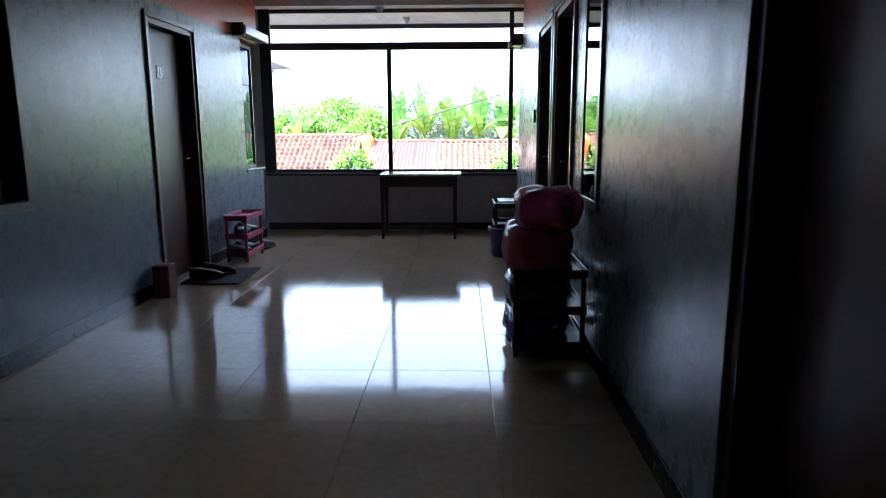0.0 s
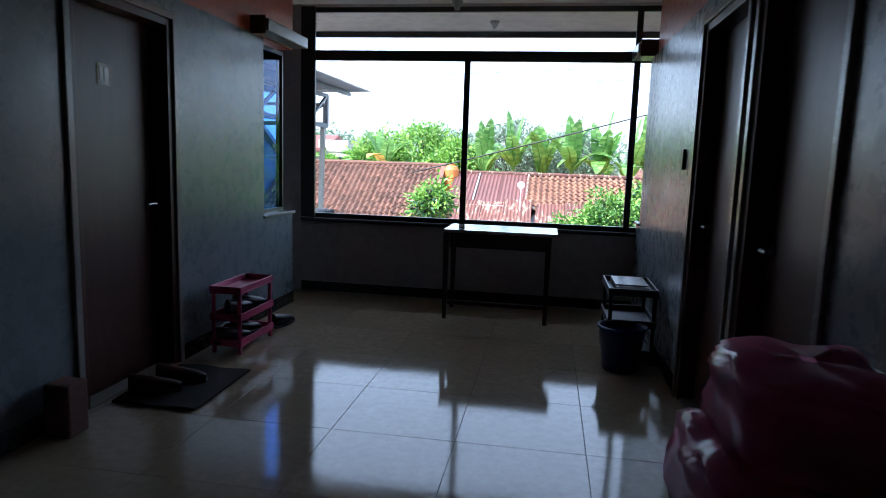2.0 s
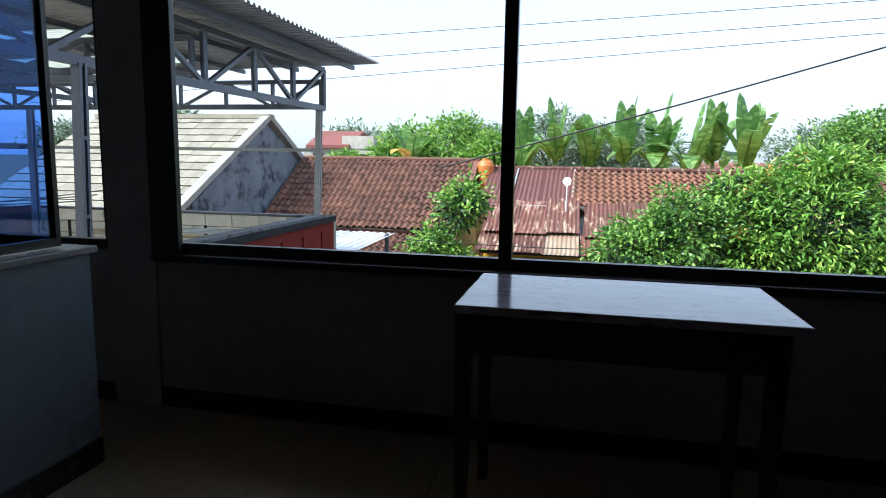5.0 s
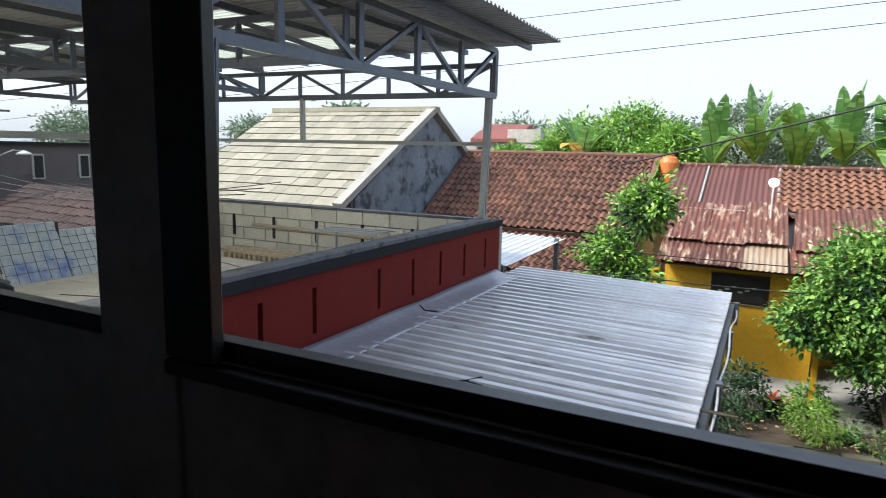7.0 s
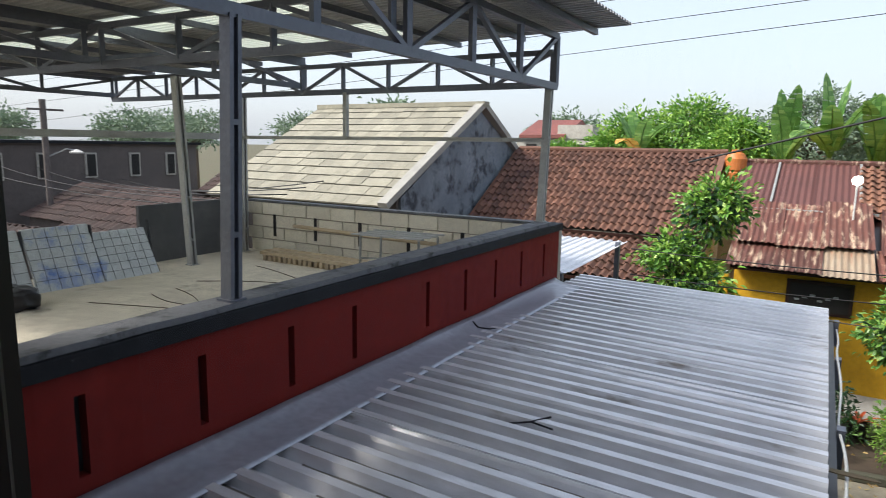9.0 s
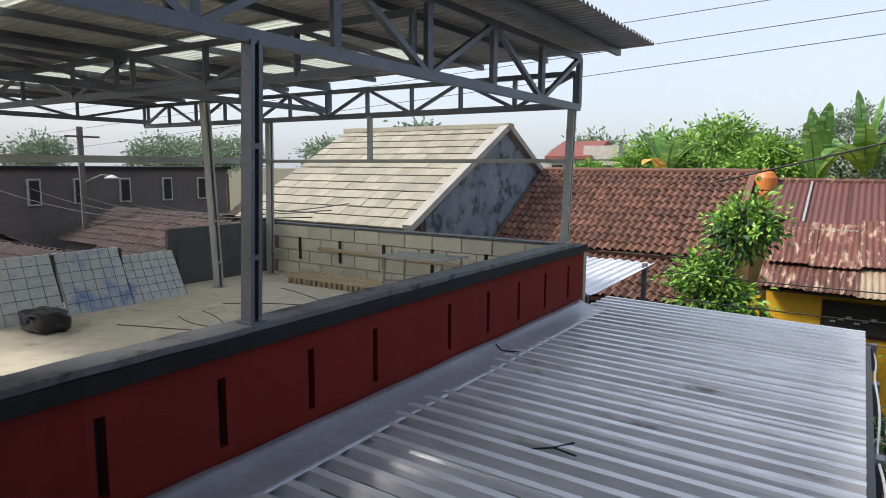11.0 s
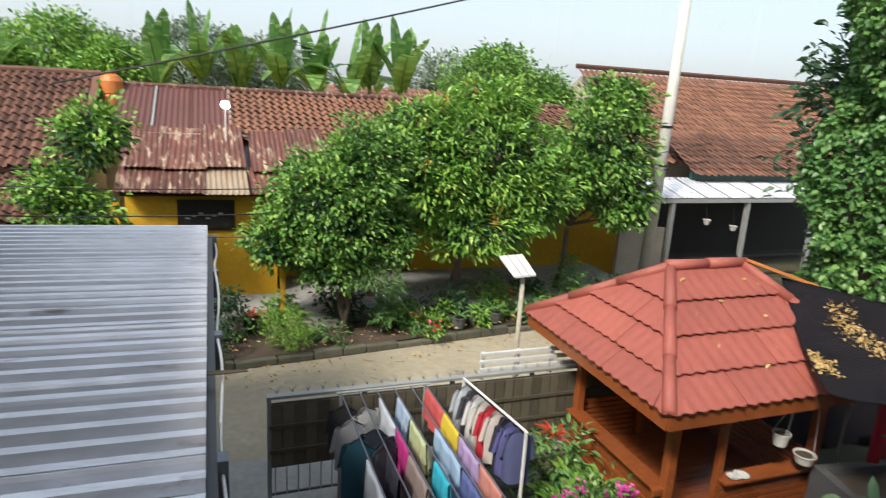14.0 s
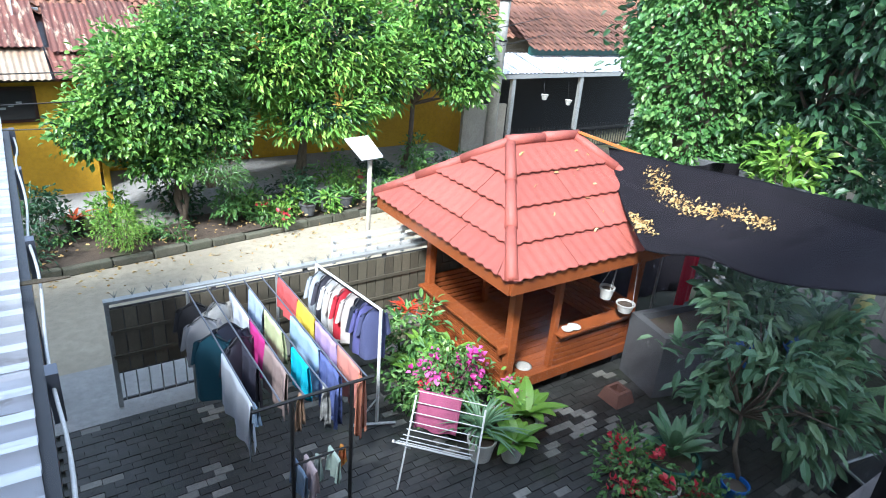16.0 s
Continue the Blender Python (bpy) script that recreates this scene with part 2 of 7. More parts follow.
M["paverj"] = surf("dark_paving_blocks", (0.062, 0.060, 0.056), (0.036, 0.038, 0.034), 1.2, 0.5, island=0.30, stain=((0.03, 0.04, 0.02), 0.9, 0.55), bump=0.4)
M["paverbed"] = surf("mossy_joint_sand", (0.035, 0.04, 0.025), None, 6, 0.95)
M["soil"] = surf("damp_brown_soil", (0.10, 0.07, 0.048), (0.065, 0.048, 0.035), 1.5, 0.95, bump=0.8, bscale=25, stain=((0.06, 0.08, 0.03), 1.3, 0.56))
M["ground"] = surf("grass_and_earth", (0.09, 0.10, 0.045), (0.12, 0.09, 0.055), 0.3, 0.95, bump=0.6, bscale=6)
M["road"] = surf("sandy_worn_concrete_lane", (0.43, 0.375, 0.275), (0.35, 0.305, 0.225), 0.7, 0.9, stain=((0.17, 0.15, 0.12), 1.2, 0.60), bump=0.4)
M["kerb"] = surf("mossy_kerb_stone", (0.15, 0.135, 0.10), (0.08, 0.085, 0.055), 3, 0.9, bump=0.7, obj=0.2)
M["conc"] = surf("grey_concrete_apron", (0.38, 0.37, 0.35), (0.30, 0.295, 0.28), 1.2, 0.85, stain=((0.19, 0.18, 0.16), 2.2, 0.62), bump=0.3)
M["yellow"] = surf("bright_yellow_wall_paint", (0.70, 0.40, 0.015), (0.62, 0.34, 0.012), 1.0, 0.7, bump=0.15, stain=((0.40, 0.24, 0.04), 1.5, 0.68))
M["creamwall"] = surf("cream_render", (0.52, 0.47, 0.37), (0.42, 0.38, 0.30), 1.0, 0.85, stain=((0.22, 0.19, 0.15), 1.4, 0.6), bump=0.3)
M["greywall"] = surf("dark_grey_cement_render", (0.12, 0.12, 0.125), (0.085, 0.087, 0.09), 1.2, 0.85, bump=0.4, stain=((0.20, 0.20, 0.20), 2.0, 0.64))
M["brickfar"] = surf("sooty_brick_facade", (0.15, 0.125, 0.115), (0.11, 0.095, 0.09), 0.7, 0.9)
M["redroof"] = surf("red_sheet_roof", (0.24, 0.075, 0.06), (0.18, 0.06, 0.05), 0.6, 0.7)
M["paleblock"] = surf("pale_stucco", (0.50, 0.47, 0.42), (0.40, 0.38, 0.34), 0.5, 0.9)
# near-black that stands in for unlit depth behind openings
M["dark"] = surf("unlit_depth_black", (0.015, 0.014, 0.013), None, 3, 0.8)
M["bark"] = surf("grey_brown_bark", (0.16, 0.12, 0.085), (0.10, 0.075, 0.055), 6, 0.95, bump=0.9, bscale=35)
M["stem"] = surf("banana_stem", (0.25, 0.27, 0.10), (0.18, 0.15, 0.07), 3, 0.7)
M["leafA"] = leafmat("citrus_leaves", (0.035, 0.105, 0.02), (0.12, 0.27, 0.048), (0.36, 0.55, 0.11))
M["leafB"] = leafmat("mango_leaves", (0.04, 0.115, 0.02), (0.155, 0.34, 0.05), (0.43, 0.60, 0.11))
M["leafC"] = leafmat("ivy_leaves", (0.025, 0.08, 0.02), (0.08, 0.20, 0.048), (0.22, 0.37, 0.10))
# leaf green darkened so that its colour carries the shade among foliage
M["leafD"] = leafmat("shade_darkened_leaves", (0.012, 0.036, 0.016), (0.03, 0.08, 0.035), (0.07, 0.15, 0.055))
M["leafH"] = leafmat("dull_shade_plant_leaves", (0.050, 0.110, 0.065), (0.125, 0.235, 0.120), (0.26, 0.37, 0.19))
M["leafY"] = leafmat("lime_leaves", (0.07, 0.17, 0.02), (0.15, 0.30, 0.04), (0.28, 0.42, 0.07))
# distance haze is mixed into this leaf colour
M["leafF"] = leafmat("haze_tinted_far_leaves", (0.13, 0.19, 0.13), (0.18, 0.25, 0.165), (0.25, 0.32, 0.21), 0.2, 0.8)
M["leafG"] = leafmat("garden_leaves", (0.045, 0.115, 0.032), (0.10, 0.22, 0.06), (0.23, 0.38, 0.10))
M["banana"] = leafmat("banana_leaves", (0.07, 0.17, 0.04), (0.14, 0.29, 0.07), (0.30, 0.46, 0.14), 0.40, 0.38)
M["redleaf"] = leafmat("scarlet_leaves", (0.30, 0.02, 0.015), (0.50, 0.05, 0.02), (0.60, 0.20, 0.04))
M["magenta"] = leafmat("magenta_petals", (0.50, 0.03, 0.26), (0.66, 0.08, 0.38), (0.78, 0.25, 0.55))
M["redpetal"] = leafmat("red_petals", (0.50, 0.01, 0.04), (0.65, 0.03, 0.07), (0.7, 0.12, 0.12))
M["deadleaf"] = leafmat("dry_fallen_leaves", (0.30, 0.17, 0.06), (0.48, 0.32, 0.12), (0.60, 0.47, 0.22), 0.1, 0.8)
M["orangeleaf"] = leafmat("withered_banana_leaf", (0.45, 0.22, 0.05), (0.6, 0.33, 0.07), (0.7, 0.45, 0.12), 0.3, 0.7)
M["net"] = surf("black_shade_net", (0.009, 0.008, 0.010), (0.014, 0.012, 0.015), 1.0, 0.95, bump=0.4, bscale=40, spec=0.12)
M["orange"] = surf("orange_plastic_tank", (0.62, 0.20, 0.04), (0.52, 0.16, 0.035), 2, 0.5)
M["terracotta"] = surf("terracotta_pot", (0.21, 0.10, 0.075), (0.15, 0.072, 0.055), 5, 0.8, bump=0.3)
M["whitepot"] = surf("white_plastic_pot", (0.66, 0.65, 0.61), (0.55, 0.54, 0.5), 5, 0.5, stain=((0.3, 0.26, 0.2), 8, 0.64))
M["greenpot"] = surf("sea_green_plastic_pot", (0.03, 0.13, 0.115), (0.025, 0.105, 0.095), 5, 0.4)
M["bluepot"] = surf("blue_plastic_pot", (0.02, 0.13, 0.42), (0.02, 0.10, 0.35), 5, 0.4)
M["cable"] = surf("black_cable", (0.02, 0.02, 0.02), None, 5, 0.6)
M["polec"] = surf("concrete_utility_pole", (0.66, 0.65, 0.60), (0.55, 0.54, 0.50), 2, 0.85)
M["bluesheet"] = surf("blue_and_white_painted_board", (0.62, 0.66, 0.68), (0.55, 0.60, 0.63), 1.0, 0.45, stain=((0.03, 0.14, 0.55), 0.75, 0.57))
M["moss"] = surf("dark_moss_and_grime", (0.05, 0.052, 0.028), (0.10, 0.07, 0.04), 6, 0.95, bump=0.6)
# glow for the ball that stands in for a bright glare spot
M["lamp"] = glowmat("glare_spot_glow", (1.0, 0.97, 0.88), 6.0)

# ---- building tools ----
class Mesh:
    """Collects vertices and faces for one mesh."""

    def __init__(self):
        self.v, self.f = [], []

    def add(self, vs, fs):
        o = len(self.v)
        self.v += [tuple(p) for p in vs]
        self.f += [tuple(i + o for i in f) for f in fs]
        return self

    def box(self, x0, y0, z0, x1, y1, z1):
        vs = [(x, y, z) for z in (z0, z1) for y in (y0, y1) for x in (x0, x1)]
        return self.add(vs, [(0, 2, 3, 1), (4, 5, 7, 6), (0, 1, 5, 4), (2, 6, 7, 3), (0, 4, 6, 2), (1, 3, 7, 5)])

    def bar(self, p, q, w, h, up=(0, 0, 1)):
        """A square bar from p to q, w wide and h high."""
        p, q = Vector(p), Vector(q)
        d = (q - p).normalized()
        s = d.cross(Vector(up))
        s = s.normalized() if s.length > 1e-4 else Vector((1, 0, 0))
        u = s.cross(d).normalized()
        c = [(-1, -1), (1, -1), (1, 1), (-1, 1)]
        vs = [e + s * (a * w / 2) + u * (b * h / 2) for e in (p, q) for a, b in c]
        return self.add(vs, [(3, 2, 1, 0), (4, 5, 6, 7), (0, 1, 5, 4), (1, 2, 6, 5), (2, 3, 7, 6), (3, 0, 4, 7)])

    def tube(self, pts, r, n=8):
        """A round tube along points; r is one radius or one for each point."""
        pts = [Vector(p) for p in pts]
        rs = r if isinstance(r, (list, tuple)) else [r] * len(pts)
        rings = []
        for i, p in enumerate(pts):
            d = (pts[min(i + 1, len(pts) - 1)] - pts[max(i - 1, 0)]).normalized()
            a = d.cross(Vector((0.12, 0.31, 0.94)))
            a = a.normalized() if a.length > 1e-3 else Vector((1, 0, 0))
            b = d.cross(a)
            rings.append([p + (a * math.cos(6.2832 * k / n) + b * math.sin(6.2832 * k / n)) * rs[i] for k in range(n)])
        o = len(self.v)
        for ring in rings:
            self.v += [tuple(p) for p in ring]
        for i in range(len(pts) - 1):
            for k in range(n):
                k2 = (k + 1) % n
                self.f.append((o + i * n + k, o + i * n + k2, o + (i + 1) * n + k2, o + (i + 1) * n + k))
        self.f.append(tuple(o + k for k in reversed(range(n))))
        self.f.append(tuple(o + (len(pts) - 1) * n + k for k in range(n)))
        return self

    def lathe(self, prof, c=(0, 0, 0), n=20):
        """A turned shape: prof lists (radius, height)."""
        o = len(self.v)
        for r, z in prof:
            self.v += [(c[0] + r * math.cos(6.2832 * k / n), c[1] + r * math.sin(6.2832 * k / n), c[2] + z) for k in range(n)]
        for i in range(len(prof) - 1):
            for k in range(n):
                k2 = (k + 1) % n
                self.f.append((o + i * n + k, o + i * n + k2, o + (i + 1) * n + k2, o + (i + 1) * n + k))
        self.f.append(tuple(o + k for k in reversed(range(n))))
        self.f.append(tuple(o + (len(prof) - 1) * n + k for k in range(n)))
        return self

    def sheet(self, fn, nu, nv, thick=0.0):
        """A surface fn(u, v), u and v from 0 to 1, given a thickness downwards when thick is set."""
        o = len(self.v)
        top = [Vector(fn(i / nu, j / nv)) for j in range(nv + 1) for i in range(nu + 1)]
        self.v += [tuple(p) for p in top]
        w = nu + 1
        for j in range(nv):
            for i in range(nu):
                a = o + j * w + i
                self.f.append((a, a + 1, a + w + 1, a + w))
        if thick:
            k = len(top)
            self.v += [(p[0], p[1], p[2] - thick) for p in top]
            for j in range(nv):
                for i in range(nu):
                    a = o + k + j * w + i
                    self.f.append((a + w, a + w + 1, a + 1, a))
            edge = [i for i in range(w)] + [j * w + nu for j in range(1, nv + 1)] + [nv * w + i for i in range(nu - 1, -1, -1)] + [j * w for j in range(nv - 1, 0, -1)]
            for a, b in zip(edge, edge[1:] + edge[:1]):
                self.f.append((o + b, o + a, o + k + a, o + k + b))
        return self

    def done(self, name, mat, parent=None, label="", smooth=False, bevel=0.0, world=True):
        me = bpy.data.meshes.new(name)
        base = Vector((0, 0, 0))
        if parent is not None and world:
            r = parent
            while r.parent is not None:
                r = r.parent
            base = r.location
        me.from_pydata([(x - base[0], y - base[1], z - base[2]) for x, y, z in self.v], [], self.f)
        me.materials.append(M[mat] if isinstance(mat, str) else mat)
        if bevel:
            bm = bmesh.new()
            bm.from_mesh(me)
            bmesh.ops.bevel(bm, geom=bm.edges[:], offset=bevel, segments=2, affect="EDGES", profile=0.5, clamp_overlap=True)
            bm.to_mesh(me)
            bm.free()
        if smooth:
            me.shade_smooth()
        me.update()
        ob = new(name, me)
        if parent is not None:
            ob.parent = parent
        if label:
            ob["label"] = label
        return ob


def thing(name, label, category, at=(0, 0, 0), group="", kind=""):
    ob = new(name)
    ob.location = at
    ob.empty_display_size = 0.1
    return tagged(ob, label, category, group, kind)


def holed(plane, w0, w1, u0, u1, v0, v1, holes):
    """A wall slab with rectangular openings. plane 'x' or 'y': the wall's normal; w0..w1 its thickness; u along, v up."""
    us = sorted({u0, u1, *[h[0] for h in holes], *[h[1] for h in holes]})
    vs = sorted({v0, v1, *[h[2] for h in holes], *[h[3] for h in holes]})
    us, vs = [u for u in us if u0 <= u <= u1], [v for v in vs if v0 <= v <= v1]

    def solid(i, j):
        if i < 0 or j < 0 or i >= len(us) - 1 or j >= len(vs) - 1:
            return False
        a, b = (us[i] + us[i + 1]) / 2, (vs[j] + vs[j + 1]) / 2
        return not any(h[0] < a < h[1] and h[2] < b < h[3] for h in holes)

    def p(u, v, w):
        return (w, u, v) if plane == "x" else (u, w, v)

    m = Mesh()
    for i in range(len(us) - 1):
        for j in range(len(vs) - 1):
            if not solid(i, j):
                continue
            a, b, c, d = us[i], us[i + 1], vs[j], vs[j + 1]
            m.add([p(a, c, w0), p(b, c, w0), p(b, d, w0), p(a, d, w0)], [(0, 1, 2, 3)])
            m.add([p(a, c, w1), p(b, c, w1), p(b, d, w1), p(a, d, w1)], [(3, 2, 1, 0)])
            for di, dj, e in ((-1, 0, ((a, c), (a, d))), (1, 0, ((b, d), (b, c))), (0, -1, ((b, c), (a, c))), (0, 1, ((a, d), (b, d)))):
                if not solid(i + di, j + dj):
                    (e0, f0), (e1, f1) = e
                    m.add([p(e0, f0, w0), p(e1, f1, w0), p(e1, f1, w1), p(e0, f0, w1)], [(0, 1, 2, 3)])
    return m


def struct(ob, label, category="structure"):
    return tagged(ob, label, category, kind="structure")


# ---- the corridor ----
XL, XR, YB, YE, YW = -1.55, 1.47, -1.5, 8.40, 9.0     # corridor walls, its back, the walls' ends, the window wall
ZC, ZB = 2.80, 2.20                                    # ceiling, and where the red band begins
L_DOORS = [(5.75, 6.60), (1.0, 1.85)]
R_DOORS = [(5.93, 6.76), (4.98, 5.80), (1.72, 2.52)]
ZD = 2.08

holes_l = [(a + 0.05, b - 0.05, -0.01, ZD - 0.05) for a, b in L_DOORS] + [(3.40, 4.25, 0.86, 2.02), (7.83, 8.401, 0.80, 2.20)]
holes_r = [(a + 0.05, b - 0.05, -0.01, ZD - 0.05) for a, b in R_DOORS] + [(4.22, 4.58, 0.86, 2.02), (8.74, 8.936, 0.80, 2.20)]
vents = [(y, y + 0.09, 2.42, 2.70) for y in (2.2, 2.9, 3.6, 4.3, 5.0, 5.55, 6.1, 6.65)]
struct(holed("x", XL - 0.15, XL, YB, YE, 0, ZB, holes_l).done("wall_west", "wall"), "glossy grey-blue painted corridor wall")
struct(holed("x", XR, XR + 0.15, YB, 8.936, 0, ZB, holes_r).done("wall_east", "wall"), "glossy grey-blue painted corridor wall with doors")
struct(holed("x", XL - 0.15, XL, YB, YE, ZB, ZC, vents).done("wall_west_upper", "upper"), "brick-red painted band above the corridor wall")
struct(holed("x", XR, XR + 0.15, YB, YE, ZB, ZC, vents).done("wall_east_upper", "upper"), "brick-red painted band above the corridor wall")
# black sheets give the vent slots their shade by colour
for x0, x1, nm in ((XL - 0.22, XL - 0.16, "west"), (XR + 0.16, XR + 0.22, "east")):
    struct(Mesh().box(x0, YB, ZB, x1, YE - 0.3, ZC).done("vent_backing_" + nm, "dark"), "dark backing behind the vent slots")
struct(Mesh().box(-4.2, YB - 0.15, -0.3, 4.2, YB, 3.0).done("wall_south", "wall"), "plain wall closing the corridor")
struct(Mesh().box(-4.2, YB, ZC, 4.2, 9.02, 2.95).done("ceiling", "ceil"), "flat cream ceiling")
struct(Mesh().box(XL - 0.14, 8.42, 2.62, XR + 0.14, 8.58, ZC).done("ceiling_beam", "ceil"), "cream beam under the ceiling")
struct(Mesh().box(-4.2, YB, -0.30, 4.2, 9.0, -0.012).done("floor", "grout"), "floor slab with dark grout")
for nm, x0, x1, y0, y1 in (("baseboard_west_a", XL, XL + 0.012, YB, 5.72), ("baseboard_west_b", XL, XL + 0.012, 6.63, YE),
                           ("baseboard_east_a", XR - 0.012, XR, YB, 1.70), ("baseboard_east_b", XR - 0.012, XR, 2.54, 4.95),
                           ("baseboard_east_c", XR - 0.012, XR, 6.79, 8.925)):
    struct(Mesh().box(x0, y0, 0, x1, y1, 0.10).done(nm, "base", bevel=0.003), "black tile skirting")
struct(Mesh().box(-3.2, YW - 0.072, 0, 3.2, YW - 0.06, 0.09).done("baseboard_north", "base", bevel=0.003), "black tile skirting")
struct(Mesh().box(-3.35, 7.0, 0, -3.2, 9.0, ZC).done("wall_bay_west", "wall"), "grey wall at the end of the window bay")
struct(Mesh().box(3.2, 7.0, 0, 3.35, 9.0, ZC).done("wall_bay_east", "wall"), "grey wall at the end of the window bay")
struct(Mesh().box(-3.2, 7.0, 0, XL - 0.15, 7.15, ZC).done("wall_bay_back_west", "wall"), "grey wall behind the window bay")
struct(Mesh().box(XR + 0.15, 7.0, 0, 3.2, 7.15, ZC).done("wall_bay_back_east", "wall"), "grey wall behind the window bay")
# window wall: low plastered wall, column, glazing up to the ceiling
struct(Mesh().box(-4.2, YW - 0.06, -0.3, 4.2, YW + 0.02, 0.72).done("wall_north", "dado"), "dark grey plastered wall under the windows")
struct(Mesh().box(-1.675, YW - 0.098, 0.725, -1.538, YW - 0.062, 2.68).done("window_jamb", "black", bevel=0.004), "broad black metal jamb of the main window")
struct(Mesh().box(-1.92, YW - 0.075, 0, -1.675, YW - 0.014, ZC).done("column", "dado", bevel=0.006), "dark grey plastered column between windows")
struct(Mesh().box(-6.5, 9.022, 2.68, 6.5, 10.05, 2.76).done("eave_soffit", "ceil"), "cream soffit under the roof overhang")
struct(Mesh().box(-6.5, -3.0, 2.96, 6.5, 10.05, 3.15).done("roof", "coping"), "flat roof of the house")
struct(Mesh().box(-6.5, 10.05, 2.62, 6.5, 10.09, 3.15).done("fascia", "black"), "dark fascia board along the eave")
struct(Mesh().box(-6.5, 9.0, -5.2, -4.2, 9.02, 2.68).done("facade_west", "creamwall"), "outer wall of the house")
struct(Mesh().box(4.2, 9.0, -5.2, 6.5, 9.02, 2.68).done("facade_east", "creamwall"), "outer wall of the house")
struct(Mesh().box(-4.2, 9.0, -5.2, 4.2, 9.02, -0.302).done("facade_below", "creamwall"), "outer wall of the lower storey")
struct(Mesh().box(-6.5, -3.0, -5.2, -6.35, 9.0, 2.95).done("facade_side_west", "creamwall"), "side wall of the house")
struct(Mesh().box(6.35, -3.0, -5.2, 6.5, 9.0, 2.95).done("facade_side_east", "creamwall"), "side wall of the house")
for nm, y0, y1, x0, x1 in (("window_sill_west", 7.81, 8.42, XL - 0.17, XL + 0.02), ("window_sill_east", 8.72, 8.936, XR - 0.02, XR + 0.17)):
    struct(Mesh().box(x0, y0, 0.80, x1, y1, 0.825).done(nm, "frame", bevel=0.004), "painted sill on the low end wall")


def window(name, x0, x1, z0, z1, mat="glass", y=YW, label="fixed window in a black metal frame", bars=()):
    w = thing(name, label, "window", ((x0 + x1) / 2, y - 0.03, z0), kind="structure")
    t, q = 0.045, 0.026
    fr = Mesh()
    for a, b, c, d in ((x0, z0, x1, z0 + t), (x0, z1 - t, x1, z1), (x0, z0 + t, x0 + q, z1 - t), (x1 - q, z0 + t, x1, z1 - t)):
        fr.box(a, y - 0.052, b, c, y - 0.012, d)
    fr.done("window_frame", "black", w)
    p = Mesh().box(x0 + q, y - 0.032, z0 + t, x1 - q, y - 0.028, z1 - t).done("pane", mat, w)
    p.visible_shadow = False
    return w


for i, (a, b) in enumerate(((-3.2, -1.92), (-1.655, -0.105), (-0.105, 1.385), (1.385, 3.2))):
    window("window_%d" % (i + 1), a, b, 0.72, 2.25)
for i, (a, b) in enumerate(((-3.2, -1.92), (-1.655, 1.385), (1.385, 3.2))):
    window("window_%d" % (i + 5), a, b, 2.25, 2.68, label="transom window in a black metal frame")
struct(Mesh().box(-1.675, YW - 0.105, 0.685, 3.2, YW - 0.06, 0.72).done("window_ledge", "black", bevel=0.006), "narrow dark ledge under the windows")
struct(Mesh().box(-3.2, YW - 0.055, 2.68, 3.2, YW + 0.02, 2.80).done("lintel_north", "ceil"), "cream lintel over the windows")


